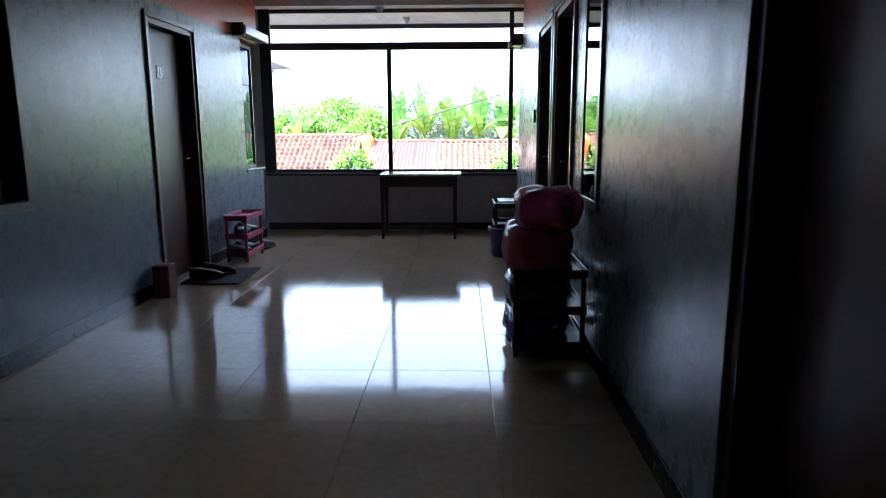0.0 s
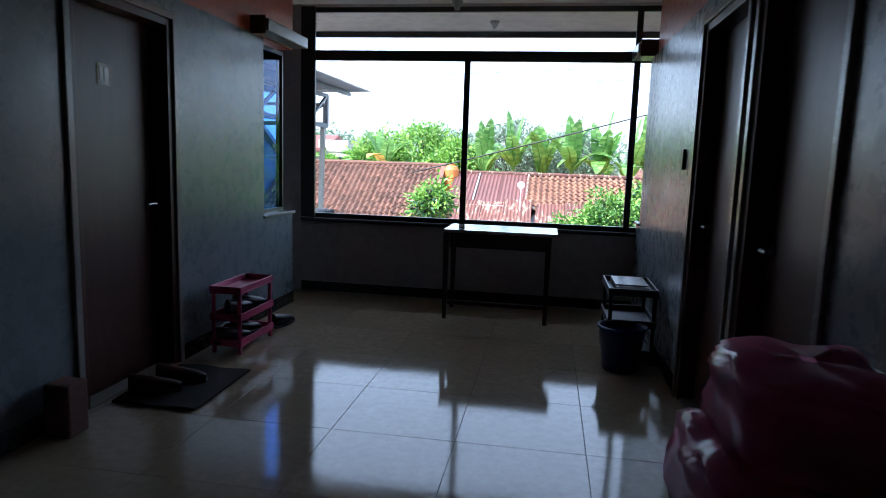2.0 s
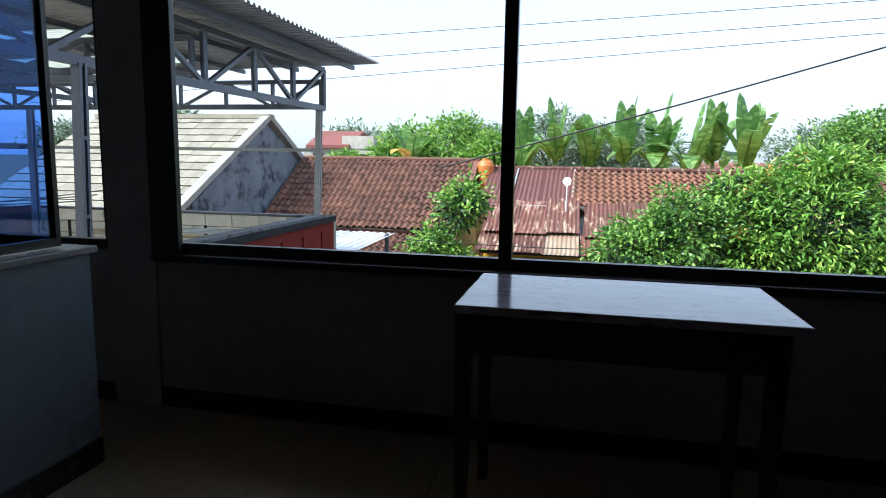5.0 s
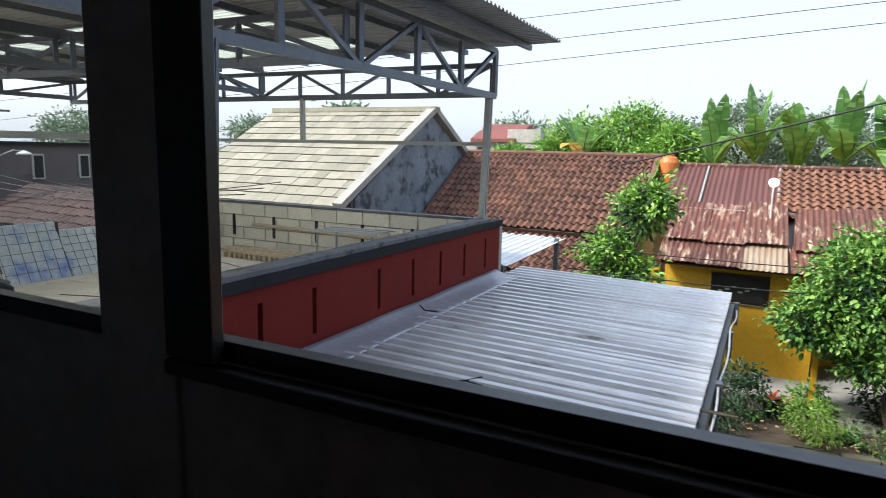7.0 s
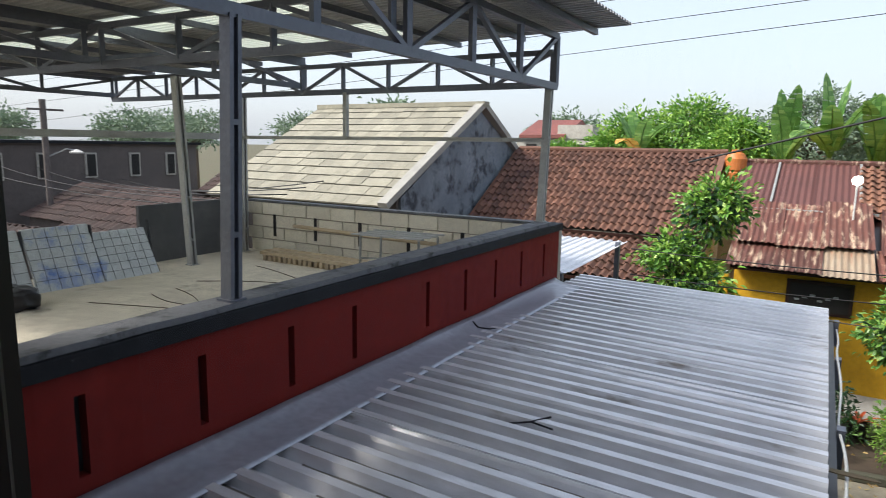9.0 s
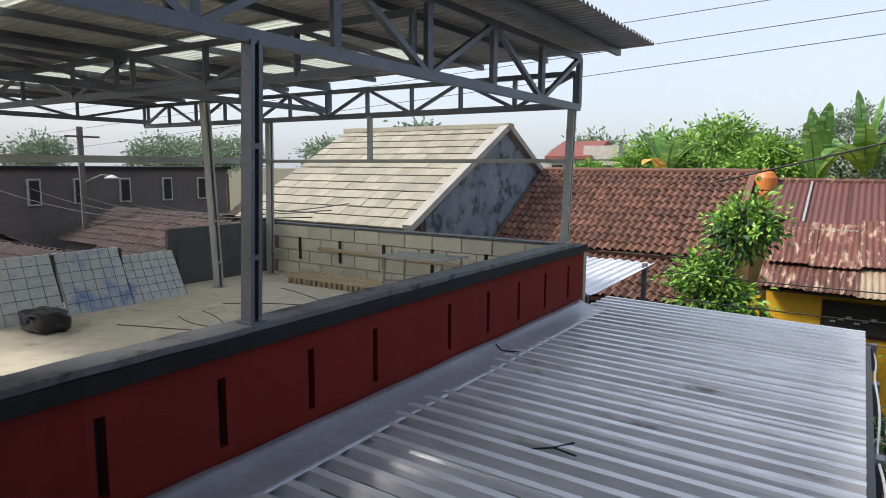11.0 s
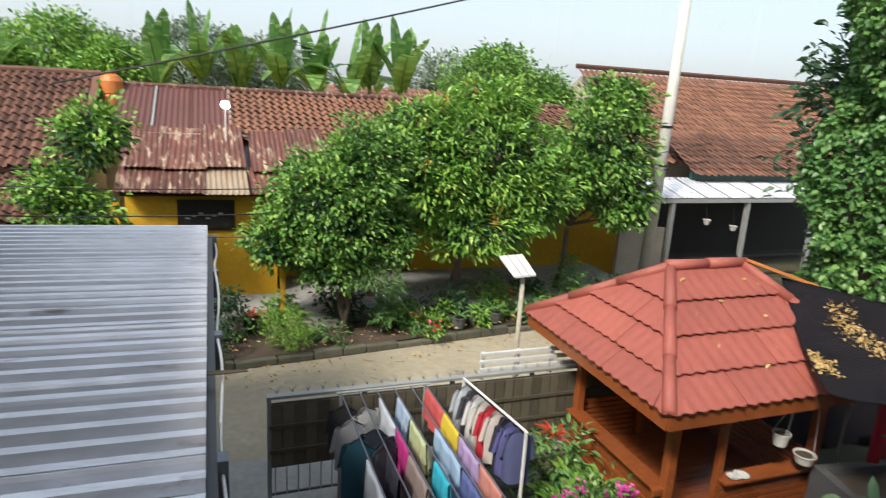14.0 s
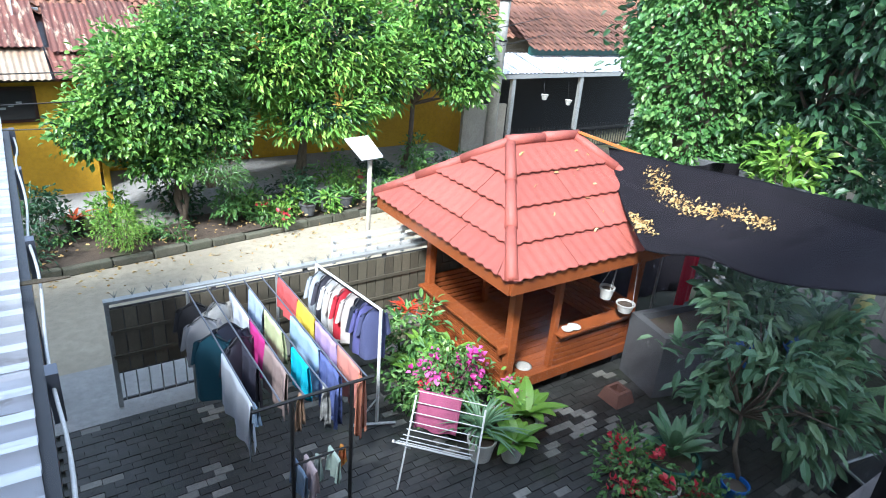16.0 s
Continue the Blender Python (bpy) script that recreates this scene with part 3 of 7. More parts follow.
# doors: leaf, handle and frame, recessed in the corridor walls
def door(name, side, y0, y1, label, number="", near=False):
    x = XL if side < 0 else XR
    d = thing(name, label, "door", (x, (y0 + y1) / 2, 0), kind="structure")
    fr = Mesh()
    dp = 0.14
    a, b = (x - dp, x + 0.004) if side < 0 else (x - 0.004, x + dp)
    fr.box(a, y0 + 0.012, 0, b, y0 + 0.055, ZD - 0.012).box(a, y1 - 0.055, 0, b, y1 - 0.012, ZD - 0.012).box(a, y0 + 0.055, ZD - 0.055, b, y1 - 0.055, ZD - 0.012)
    fr.done("door_frame", "doorwood", d, bevel=0.003)
    tm_ = Mesh()
    c, e = (x, x + 0.02) if side < 0 else (x - 0.02, x)
    tm_.box(c, y0 - 0.03, 0, e, y0 + 0.012, ZD + 0.03).box(c, y1 - 0.012, 0, e, y1 + 0.03, ZD + 0.03).box(c, y0 + 0.012, ZD - 0.012, e, y1 - 0.012, ZD + 0.03)
    tm_.done("architrave", "frame", d, "glossy grey painted trim", bevel=0.004)
    Mesh().box(min(a, b) + 0.01, y0 + 0.056, 0, max(a, b), y1 - 0.056, 0.012).done("threshold", "verge", d, bevel=0.003)
    lx = x - 0.135 if side < 0 else x + 0.085
    Mesh().box(lx, y0 + 0.058, 0.008, lx + 0.04, y1 - 0.058, ZD - 0.058).done("door_leaf", "doorwood", d, bevel=0.003)
    hx = lx + 0.04 if side < 0 else lx
    hy = y0 + 0.16 if near else y1 - 0.13
    s = -side
    h = Mesh().tube([(hx, hy, 1.0), (hx + s * 0.05, hy, 1.0)], 0.010)
    h.tube([(hx + s * 0.05, hy + 0.01, 1.0), (hx + s * 0.052, hy - 0.07, 1.0)], 0.007)
    h.tube([(hx, hy, 1.0), (hx + s * 0.008, hy, 1.0)], 0.024, 12)
    h.done("door_handle", "chrome", d)
    if number:
        pl = Mesh().box(min(hx, hx + s * 0.004), (y0 + y1) / 2 - 0.10, 1.64, max(hx, hx + s * 0.004), (y0 + y1) / 2 + 0.0, 1.75)
        plate = pl.done("number_plate", "white", d, "small pale number plate")
        Mesh().box(min(hx, hx + s * 0.006), (y0 + y1) / 2 - 0.085, 1.66, max(hx, hx + s * 0.006), (y0 + y1) / 2 - 0.06, 1.73).box(
            min(hx, hx + s * 0.006), (y0 + y1) / 2 - 0.05, 1.66, max(hx, hx + s * 0.006), (y0 + y1) / 2 - 0.02, 1.73).done("numerals", "frame", plate)
    return d


door("door_1", -1, *L_DOORS[0], "closed dark brown wooden door with a pale number plate", "x")
door("door_2", -1, *L_DOORS[1], "closed dark brown wooden door in a grey frame")
for i, ab in enumerate(R_DOORS):
    door("door_%d" % (i + 3), 1, *ab, "closed dark brown wooden door in a grey frame", near=i == 2)


def side_window(name, side, y0, y1):
    x = XL if side < 0 else XR
    w = thing(name, "narrow dark glazed window beside the doors" if side > 0 else "dark glazed corridor window in a grey frame", "window", (x, (y0 + y1) / 2, 0.86), kind="structure")
    a, b = (x - 0.10, x + 0.015) if side < 0 else (x - 0.015, x + 0.10)
    f = Mesh()
    for p, q, r, s in ((y0 - 0.05, 0.81, y1 + 0.05, 0.86), (y0 - 0.05, 2.02, y1 + 0.05, 2.07), (y0 - 0.05, 0.86, y0, 2.02), (y1, 0.86, y1 + 0.05, 2.02)):
        f.box(a, p, q, b, r, s)
    f.done("window_frame", "frame", w, bevel=0.004)
    g = x - 0.06 if side < 0 else x - 0.008
    Mesh().box(g, y0, 0.86, g + 0.005, y1, 2.02).done("pane", "darkglass", w)
    # added black sheet behind the pane, standing in for an unlit room
    c = x - 0.149 if side < 0 else x + 0.11
    Mesh().box(c, y0, 0.86, c + 0.03, y1, 2.02).done("curtain_lining", "dark", w)
    return w


side_window("window_9", -1, 3.40, 4.25)
side_window("window_10", 1, 4.22, 4.58)
# the sash with blue film that stands in the opening of the west end wall
sw = thing("window_11", "half-open sash with blue film in a dark frame", "window", (XL - 0.06, 8.0, 0.825), kind="structure")
f = Mesh()
for p, q, r, s in ((7.85, 0.83, 8.34, 0.86), (7.85, 2.14, 8.34, 2.17), (7.85, 0.86, 7.87, 2.14), (8.32, 0.86, 8.34, 2.14)):
    f.box(XL - 0.09, p, q, XL - 0.06, r, s)
f.done("window_frame", "black", sw)
Mesh().box(XL - 0.077, 7.87, 0.86, XL - 0.073, 8.32, 2.14).done("pane", "blueglass", sw).visible_shadow = False
for x0, x1, y0 in ((XL - 0.16, XL + 0.14, 7.62), (XR - 0.14, XR + 0.16, 8.52)):
    bx = thing("curtain_box", "pale wooden curtain box over the side opening", "curtain box", ((x0 + x1) / 2, y0 + 0.4, 2.2))
    Mesh().box(x0, y0, 2.21, x1, y0 + (0.78 if x0 < 0 else 0.4), 2.30).done("box", "frame", bx, bevel=0.008)
    Mesh().box(x0 + 0.02, y0 - 0.012, 2.19, x1 - 0.02, y0, 2.32).done("end_cap", "tablewood", bx)

# ceiling lamp holders
for x, y, z in ((-0.15, 8.5, 2.62), (0.07, 9.55, 2.68)):
    lp = thing("lamp_holder", "small ceiling lamp holder with an unlit bulb", "ceiling lamp", (x, y, z - 0.12))
    Mesh().lathe([(0.012, 0.12), (0.05, 0.118), (0.045, 0.09), (0.022, 0.07), (0.022, 0.05)], (x, y, z - 0.12), 14).done("socket", "white", lp, smooth=True)
    Mesh().lathe([(0.016, 0.05), (0.03, 0.03), (0.032, 0.012), (0.02, -0.008), (0.003, -0.014)], (x, y, z - 0.12), 14).done("bulb", "glass", lp, smooth=True)

# table under the window
tb = thing("table", "dark wooden side table with a worn pale laminate top", "table", (0.31, 8.43, 0))
Mesh().box(-0.153, 8.168, 0.725, 0.776, 8.70, 0.75).done("tabletop", "tabletop", tb, "scratched pale laminate top", bevel=0.004)
Mesh().box(-0.10, 8.215, 0.60, 0.724, 8.235, 0.724).box(-0.10, 8.63, 0.60, 0.724, 8.65, 0.724).box(-0.10, 8.236, 0.60, -0.08, 8.629, 0.724).box(0.704, 8.236, 0.60, 0.724, 8.629, 0.724).done("apron", "tablewood", tb)
for x in (-0.125, 0.705):
    for y in (8.195, 8.63):
        Mesh().add([(x + a * w, y + b * w, z) for z, w in ((0, 0.016), (0.724, 0.024)) for a, b in ((-1, -1), (1, -1), (1, 1), (-1, 1))],
                   [(3, 2, 1, 0), (4, 5, 6, 7), (0, 1, 5, 4), (1, 2, 6, 5), (2, 3, 7, 6), (3, 0, 4, 7)]).done("leg", "tablewood", tb)
Mesh().box(-0.11, 8.205, 0.12, 0.71, 8.225, 0.15).done("stretcher", "tablewood", tb)

# door mat
mt = Mesh().sheet(lambda u, v: (-1.50 + 0.46 * u, 5.90 + 0.63 * v, 0.016 + 0.004 * math.sin(9 * u + 5 * v)), 10, 12, 0.014).done("door_mat", "mat")
tagged(mt, "dark woven door mat on the tiles before a door", "door mat")


def shoe_rack(at, w, d, tiers, mat, label, rz=0.0):
    """A plastic rack: trays with a raised rim on four posts."""
    r = thing("shoe_rack", label, "shoe rack", at)
    r.rotation_euler = (0, 0, radians(rz))
    for x in (-w / 2 + 0.02, w / 2 - 0.02):
        for y in (-d / 2 + 0.02, d / 2 - 0.02):
            Mesh().tube([(x, y, 0), (x, y, tiers[-1])], 0.014).done("post", mat, r, world=False)
    for z in tiers:
        t = Mesh().box(-w / 2, -d / 2, z, w / 2, d / 2, z + 0.012)
        for a, b, c, e in ((-w / 2, -d / 2, w / 2, -d / 2 + 0.012), (-w / 2, d / 2 - 0.012, w / 2, d / 2), (-w / 2, -d / 2 + 0.012, -w / 2 + 0.012, d / 2 - 0.012), (w / 2 - 0.012, -d / 2 + 0.012, w / 2, d / 2 - 0.012)):
            t.box(a, b, z + 0.012, c, e, z + 0.05)
        t.done("tray", mat, r, bevel=0.003, world=False)
    return r


shoe_rack((-1.355, 7.07, 0), 0.22, 0.50, (0.05, 0.22, 0.40), "pinkplastic", "three-tier pink plastic shoe rack against the wall")
shoe_rack((1.27, 7.55, 0), 0.32, 0.50, (0.05, 0.25, 0.46), "blackplastic", "black plastic shoe rack with a pale tray on top")
shoe_rack((1.25, 4.52, 0), 0.40, 0.54, (0.04, 0.24, 0.44), "blackplastic", "black plastic shoe rack holding wrapped pink bundles")


def shoe(x, y, z, rz, mat, size=0.26):
    s = thing("shoe", "dark worn shoe lying on a rack tray", "shoe", (x, y, z), group="shoes on the racks")
    s.rotation_euler = (0, 0, radians(rz))

    def up(u, v):
        a = 2 * math.pi * v
        L = (u - 0.5) * size
        wd = 0.042 * math.sin(math.pi * (0.12 + 0.8 * u)) ** 0.5
        h = 0.075 * (1 - u) ** 0.7 + 0.03
        return (L, wd * math.cos(a), 0.012 + h * (0.5 + 0.5 * math.sin(a)))
    Mesh().sheet(up, 10, 10).done("upper", mat, s, smooth=True, world=False)
    Mesh().sheet(lambda u, v: ((u - 0.5) * size * 1.03, 0.046 * math.sin(math.pi * (0.1 + 0.82 * u)) ** 0.5 * (2 * v - 1), 0.016), 8, 3, 0.016).done("sole", "blackplastic", s, world=False)


for x, y, z, rz, mt_ in ((-1.36, 6.93, 0.062, 60, "blackplastic"), (-1.36, 7.12, 0.062, 70, "tablewood"), (-1.36, 7.03, 0.232, 80, "blackplastic"), (-1.36, 7.18, 0.232, 64, "blackplastic"),
                         (-1.30, 7.62, 0.0, 80, "blackplastic"), 
                         (-1.35, 6.05, 0.02, 30, "tablewood"), (-1.30, 6.22, 0.02, 22, "tablewood")):
    shoe(x, y, z, rz, mt_)


def bundle(at, sx, sy, sz, mat, label, seed):
    """A soft wrapped pack with folds and rounded corners."""
    b = thing("wrapped_bundle", label, "bundle", at, group="bundles on the rack")
    rnd = random.Random(seed)
    ph = [rnd.random() * 6 for _ in range(4)]

    def fn(u, v):
        a, t = 2 * math.pi * u, math.pi * v
        c, s_ = math.cos(a), math.sin(a)
        k = (abs(c) ** 5 + abs(s_) ** 5) ** -0.2
        r = max(0.001, math.sin(t)) ** 0.35
        w = 1 + 0.05 * math.sin(7 * a + ph[0] + 5 * t) + 0.04 * math.sin(11 * t + ph[1] + 3 * a)
        z = -math.cos(t)
        z = math.copysign(abs(z) ** 0.45, z)
        return (sx / 2 * k * c * r * w, sy / 2 * k * s_ * r * w, sz / 2 + sz / 2 * z + 0.012 * r * math.sin(5 * a + ph[2]))
    Mesh().sheet(fn, 40, 20).done("wrap", mat, b, smooth=True, world=False)
    if mat == "pinkclear":
        Mesh().box(-sx * 0.36, -sy * 0.36, sz * 0.10, sx * 0.36, sy * 0.36, sz * 0.72).done("contents", "blackplastic", b, "dark goods showing through the film", bevel=0.02, world=False)
    Mesh().tube([(sx * 0.2, -sy * 0.5, sz * 0.8), (sx * 0.32, -sy * 0.62, sz * 0.95), (sx * 0.25, -sy * 0.66, sz * 0.7)], [0.02, 0.012, 0.03], 6).done("knot", mat, b, world=False)
    return b


bundle((1.20, 4.50, 0.456), 0.36, 0.50, 0.25, "pinkclear", "rose-coloured plastic bag stuffed with dark goods on a rack", 3)
bundle((1.25, 4.48, 0.69), 0.34, 0.44, 0.22, "pinkclear", "rose-coloured plastic-wrapped bundle on another", 5)
bundle((1.20, 4.50, 0.255), 0.34, 0.46, 0.17, "blackplastic", "dark stuffed bag on a rack tray", 12)
bundle((1.20, 4.50, 0.055), 0.34, 0.46, 0.16, "blueplastic", "dark blue stuffed bag on a rack tray", 13)

bx = Mesh().box(-1.52, 5.47, 0.0, -1.39, 5.60, 0.25).done("wooden_box", "terracotta", bevel=0.012)
tagged(bx, "small upright brown box standing beside a door", "box")
bk = thing("bucket", "navy blue plastic bucket on the tiles by the wall", "bucket", (1.20, 7.20, 0))
Mesh().lathe([(0.105, 0.0), (0.115, 0.02), (0.145, 0.27), (0.158, 0.275), (0.158, 0.29), (0.148, 0.292), (0.138, 0.27), (0.10, 0.03), (0.001, 0.03)], (1.20, 7.20, 0), 28).done("pail", "blueplastic", bk, smooth=True)
Mesh().tube([(1.20 + 0.155 * math.cos(a), 7.20 + 0.155 * math.sin(a) * 0.35, 0.27 + 0.04 * abs(math.sin(a))) for a in [i * math.pi / 12 for i in range(13)]], 0.004, 6).done("bail", "chrome", bk)
ti = thing("dish_tray", "pale plastic tray on the black rack", "tray", (1.27, 7.55, 0.472))
Mesh().box(1.16, 7.40, 0.512, 1.38, 7.74, 0.522).done("tray", "frame", ti, bevel=0.003)
Mesh().box(1.16, 7.36, 0.473, 1.18, 7.74, 0.512).box(1.36, 7.36, 0.473, 1.38, 7.74, 0.512).done("foot", "whitepot", ti)
sn = Mesh().box(XR - 0.02, 7.02, 1.30, XR - 0.001, 7.09, 1.42).done("wall_switch", "blackplastic", bevel=0.004)
tagged(sn, "small black switch box on the grey wall", "switch")

# ---- outdoors: ground, lane, court ----
INDOORS = set(scene.objects)
G = -3.8


def lane(x):
    """y of the lane's far kerb at x."""
    return 19.55 + 0.115 * x


gr = Mesh().sheet(lambda u, v: (-900 + 1800 * u, -900 + 1800 * v, G - 0.06), 8, 8).done("ground", "ground")
struct(gr, "flat ground of grass and bare earth", "ground")
struct(Mesh().add([(-14, 15.75, G), (14, 15.75, G), (14, lane(14), G), (-14, lane(-14), G), (-14, 15.75, G - 0.05), (14, 15.75, G - 0.05), (14, lane(14), G - 0.05), (-14, lane(-14), G - 0.05)],
                  [(0, 1, 2, 3), (7, 6, 5, 4), (4, 5, 1, 0), (2, 6, 7, 3)]).done("road", "road"), "sandy worn concrete lane", "road")
struct(Mesh().sheet(lambda u, v: (-9 + 24 * u, lane(-9 + 24 * u) + 0.14 + v * (23.0 - lane(-9 + 24 * u)), G + 0.12 + 0.07 * noise.noise((14 * u, 4 * v, 0)) + 0.06 * v), 60, 16).done("garden_bed", "soil", smooth=True), "damp earth strip beside the lane", "ground")
struct(Mesh().box(-1.5, 15.40, G - 0.05, 0.9, 16.6, G + 0.006).done("apron", "conc"), "pale concrete apron at the gate", "pavement")
struct(Mesh().box(-6.4, 8.76, G - 0.10, 10.0, 15.45, G - 0.035).done("court", "paverbed"), "mossy bed under the paving blocks", "pavement")
kb = thing("kerb", "mossy rough stone kerb along the lane", "kerb", (2, lane(2), G), kind="structure")
rk = random.Random(4)
x = -9.0
while x < 13.5:
    L = 0.45 + 0.35 * rk.random()
    h = 0.08 + 0.11 * rk.random()
    Mesh().bar((x, lane(x) + 0.06, G + h / 2), (x + L - 0.02, lane(x + L) + 0.06 + 0.03 * rk.random(), G + h / 2), 0.15, h).done("kerb_stone", "kerb", kb, bevel=0.02)
    x += L

# ---- zinc roof over the car port ----
zr = thing("carport_roof", "weathered zinc corrugated roof with mossy streaks", "roof", (-2.2, 12, -0.3), kind="structure")


def trap(t):
    """Trapezoid rib profile, 0 to 1, period 1."""
    t = t % 1.0
    return 1.0 if t < 0.38 else (1 - (t - 0.38) / 0.14 if t < 0.52 else (0.0 if t < 0.86 else (t - 0.86) / 0.14))


def ribbed(p0, along, across, width, pitch, amp, wave=False, seg=8):
    """A profiled sheet: ribs run along, width across."""
    p0, al, ac = Vector(p0), Vector(along), Vector(across).normalized()
    up = ac.cross(al).normalized()
    up = up if up.z > 0 else -up
    n = max(4, int(width / pitch * seg))
    ts = [i / n for i in range(n + 1)]

    def fn(u, v):
        s = u * width
        h = amp * (0.5 + 0.5 * math.cos(6.2832 * s / pitch)) if wave else amp * trap(s / pitch)
        return p0 + ac * s + al * v + up * h
    return Mesh().sheet(fn, n, 2, 0.004)


y, i = 8.76, 0
while y < 16.3:
    w = min(0.88, 16.36 - y)
    o = ribbed((-3.52, y, -0.50 + 0.006 * (i % 2)), (2.76, 0, -0.05), (0, 1, 0), w + 0.06, 0.172, 0.060, seg=12)
    o.done("roof_sheet", "zinc", zr)
    y += w
    i += 1
Mesh().box(-0.775, 8.76, -0.68, -0.71, 16.2, -0.57).done("gutter", "blackplastic", zr)
for y in (9.8, 11.4, 13.0, 14.6, 16.0):
    Mesh().box(-0.709, y, -0.80, -0.66, y + 0.09, -0.54).done("bracket", "steel", zr)
Mesh().tube([(-0.68 + 0.012 * math.sin(0.6 * k), 8.9 + 0.15 * k, -0.58 - 0.04 * math.sin(0.45 * k)) for k in range(48)], 0.009, 6).done("hose", "white", zr, "white hose along the gutter", smooth=True)
for y in (9.4, 16.0):
    Mesh().box(-0.86, y, G, -0.78, y + 0.08, -0.56).done("post", "steel", zr)
fl = Mesh().sheet(lambda u, v: (-3.60 + 0.34 * v, 8.76 + 6.9 * u, -0.425 - 0.018 * v + (0.05 * (1 - v) ** 4) + 0.012 * noise.noise((9 * u, 2 * v, 1))), 60, 8, 0.006).done("flashing", "flash", zr, "lead-grey flashing lapped up the red wall", smooth=True)
Mesh().tube([(-3.28, 13.6, -0.46), (-3.36, 13.45, -0.44), (-3.45, 13.4, -0.43), (-3.55, 13.48, -0.41)], 0.012, 6).done("patch_edge", "blackband", zr)
rm = random.Random(3)
for k in range(1, 9):
    yy = 8.76 + 0.88 * k
    xx = -3.4
    ml_ = Mesh()
    while xx < -0.85:
        L = 0.08 + 0.5 * rm.random()
        if rm.random() < 0.72:
            w_ = 0.012 + 0.03 * rm.random()
            ml_.sheet(lambda u, v: (xx + L * u, yy + 0.03 + w_ * (v - 0.5) * (0.5 + math.sin(3.1 * u)), -0.452 - 0.018 * (xx + L * u + 3.52)), 6, 1, 0.006)
        xx += L + 0.1 * rm.random()
    ml_.done("moss_line", "moss", zr)
M["grime"] = surf("grey_brown_water_grime", (0.20, 0.19, 0.175), (0.13, 0.12, 0.105), 3.0, 0.7, stretch=(0.4, 3, 1))
gm_, sk_ = Mesh(), Mesh()
for i in range(9):
    for j in range(6):
        if 0.172 * j + 0.119 > min(0.88, 16.36 - 8.76 - 0.88 * i) - 0.02:
            continue
        yc, zz_ = 8.76 + 0.88 * i + 0.172 * j + 0.119, -0.497 + 0.006 * (i % 2)
        ph_ = 6 * rm.random()
        x0_, x1_ = -3.38 + 0.5 * rm.random() ** 2, -0.80 - 0.25 * rm.random() ** 3
        gm_.sheet(lambda u, v: (x0_ + (x1_ - x0_) * u, yc + 0.006 * math.sin(7 * u + ph_) + (v - 0.5) * (0.022 + 0.050 * (0.5 + 0.5 * noise.noise((9 * u, ph_, 3 * i + j)))), zz_ - 0.0181 * (x0_ + (x1_ - x0_) * u + 3.52) + 0.004), 40, 1, 0.003)
        for k in range(rm.randint(1, 4)):
            xx, L, w_ = -3.1 + 2.2 * rm.random() ** 0.6, 0.08 + 0.5 * rm.random() ** 2, 0.02 + 0.05 * rm.random()
            if xx + L < -0.82:
                sk_.sheet(lambda u, v: (xx + L * u, yc + w_ * (v - 0.5) * (0.35 + math.sin(3.1 * u)) + 0.005 * math.sin(19 * u + k), zz_ - 0.0181 * (xx + L * u + 3.52) + 0.009), 8, 1, 0.003)
gm_.done("grime_streaks", "grime", zr, "grey grime washed along the troughs")["kind"] = "stuff"
sk_.done("moss_streaks", "moss", zr, "brown and green moss in the troughs")["kind"] = "stuff"
tw = Mesh().tube([(-2.5, 11.75, -0.47), (-2.3, 11.9, -0.46), (-2.15, 11.87, -0.46)], 0.006, 5)
tw.tube([(-2.3, 11.9, -0.46), (-2.22, 12.02, -0.455)], 0.007, 5)
tagged(tw.done("twig", "blackband"), "dry twig lying on the zinc roof", "twig")

# ---- terrace with red parapet ----
tr_ = -3.62
slots = [(y - 0.026, y + 0.026, -0.31, 0.07) for y in (9.36, 9.97, 10.61, 11.26, 11.87, 12.82, 13.46, 14.07, 14.69, 15.32)]
struct(holed("x", tr_ - 0.06, tr_, 8.76, 15.78, -0.70, 0.23, slots).done("parapet", "redpar"), "deep red painted parapet with narrow slots")
# added backing: closes the slots so that they read as dark recesses
struct(Mesh().box(tr_ - 0.12, 8.76, -3.8, tr_ - 0.061, 15.78, 0.23).done("parapet_backing", "blackband"), "added black panel that keeps the parapet slots dark")
struct(Mesh().sheet(lambda u, v: (tr_ - 0.17 + 0.19 * v, 8.76 + 6.69 * u, 0.31 + 0.008 * noise.noise((20 * u, 3 * v, 0))), 60, 3, 0.035).done("coping", "coping"), "weathered grey coping on the parapet")
struct(Mesh().box(tr_ - 0.13, 8.76, 0.19, tr_ + 0.042, 15.80, 0.274).done("coping_band", "blackband", bevel=0.006), "flaking black band under the coping")
struct(Mesh().box(-9.3, 8.76, -0.75, tr_ - 0.121, 15.85, -0.57).done("terrace_floor", "slab"), "stained concrete terrace floor", "floor")
struct(Mesh().box(-9.3, 8.76, -3.8, -9.1, 15.9, -0.751).done("terrace_wall_below", "creamwall"), "wall below the terrace")
bw = thing("block_wall", "unplastered cream concrete block wall with slots", "wall", (-6.2, 15.9, -0.57), kind="structure")
Mesh().box(-8.95, 15.87, -0.57, -3.65, 15.96, 0.22).done("mortar_bed", "mortar", bw)
blk = [Mesh().box(0, 0, 0, L, 0.03, 0.185).done("block", "block", bw, bevel=0.006, world=False) for L in (0.46, 0.25)]
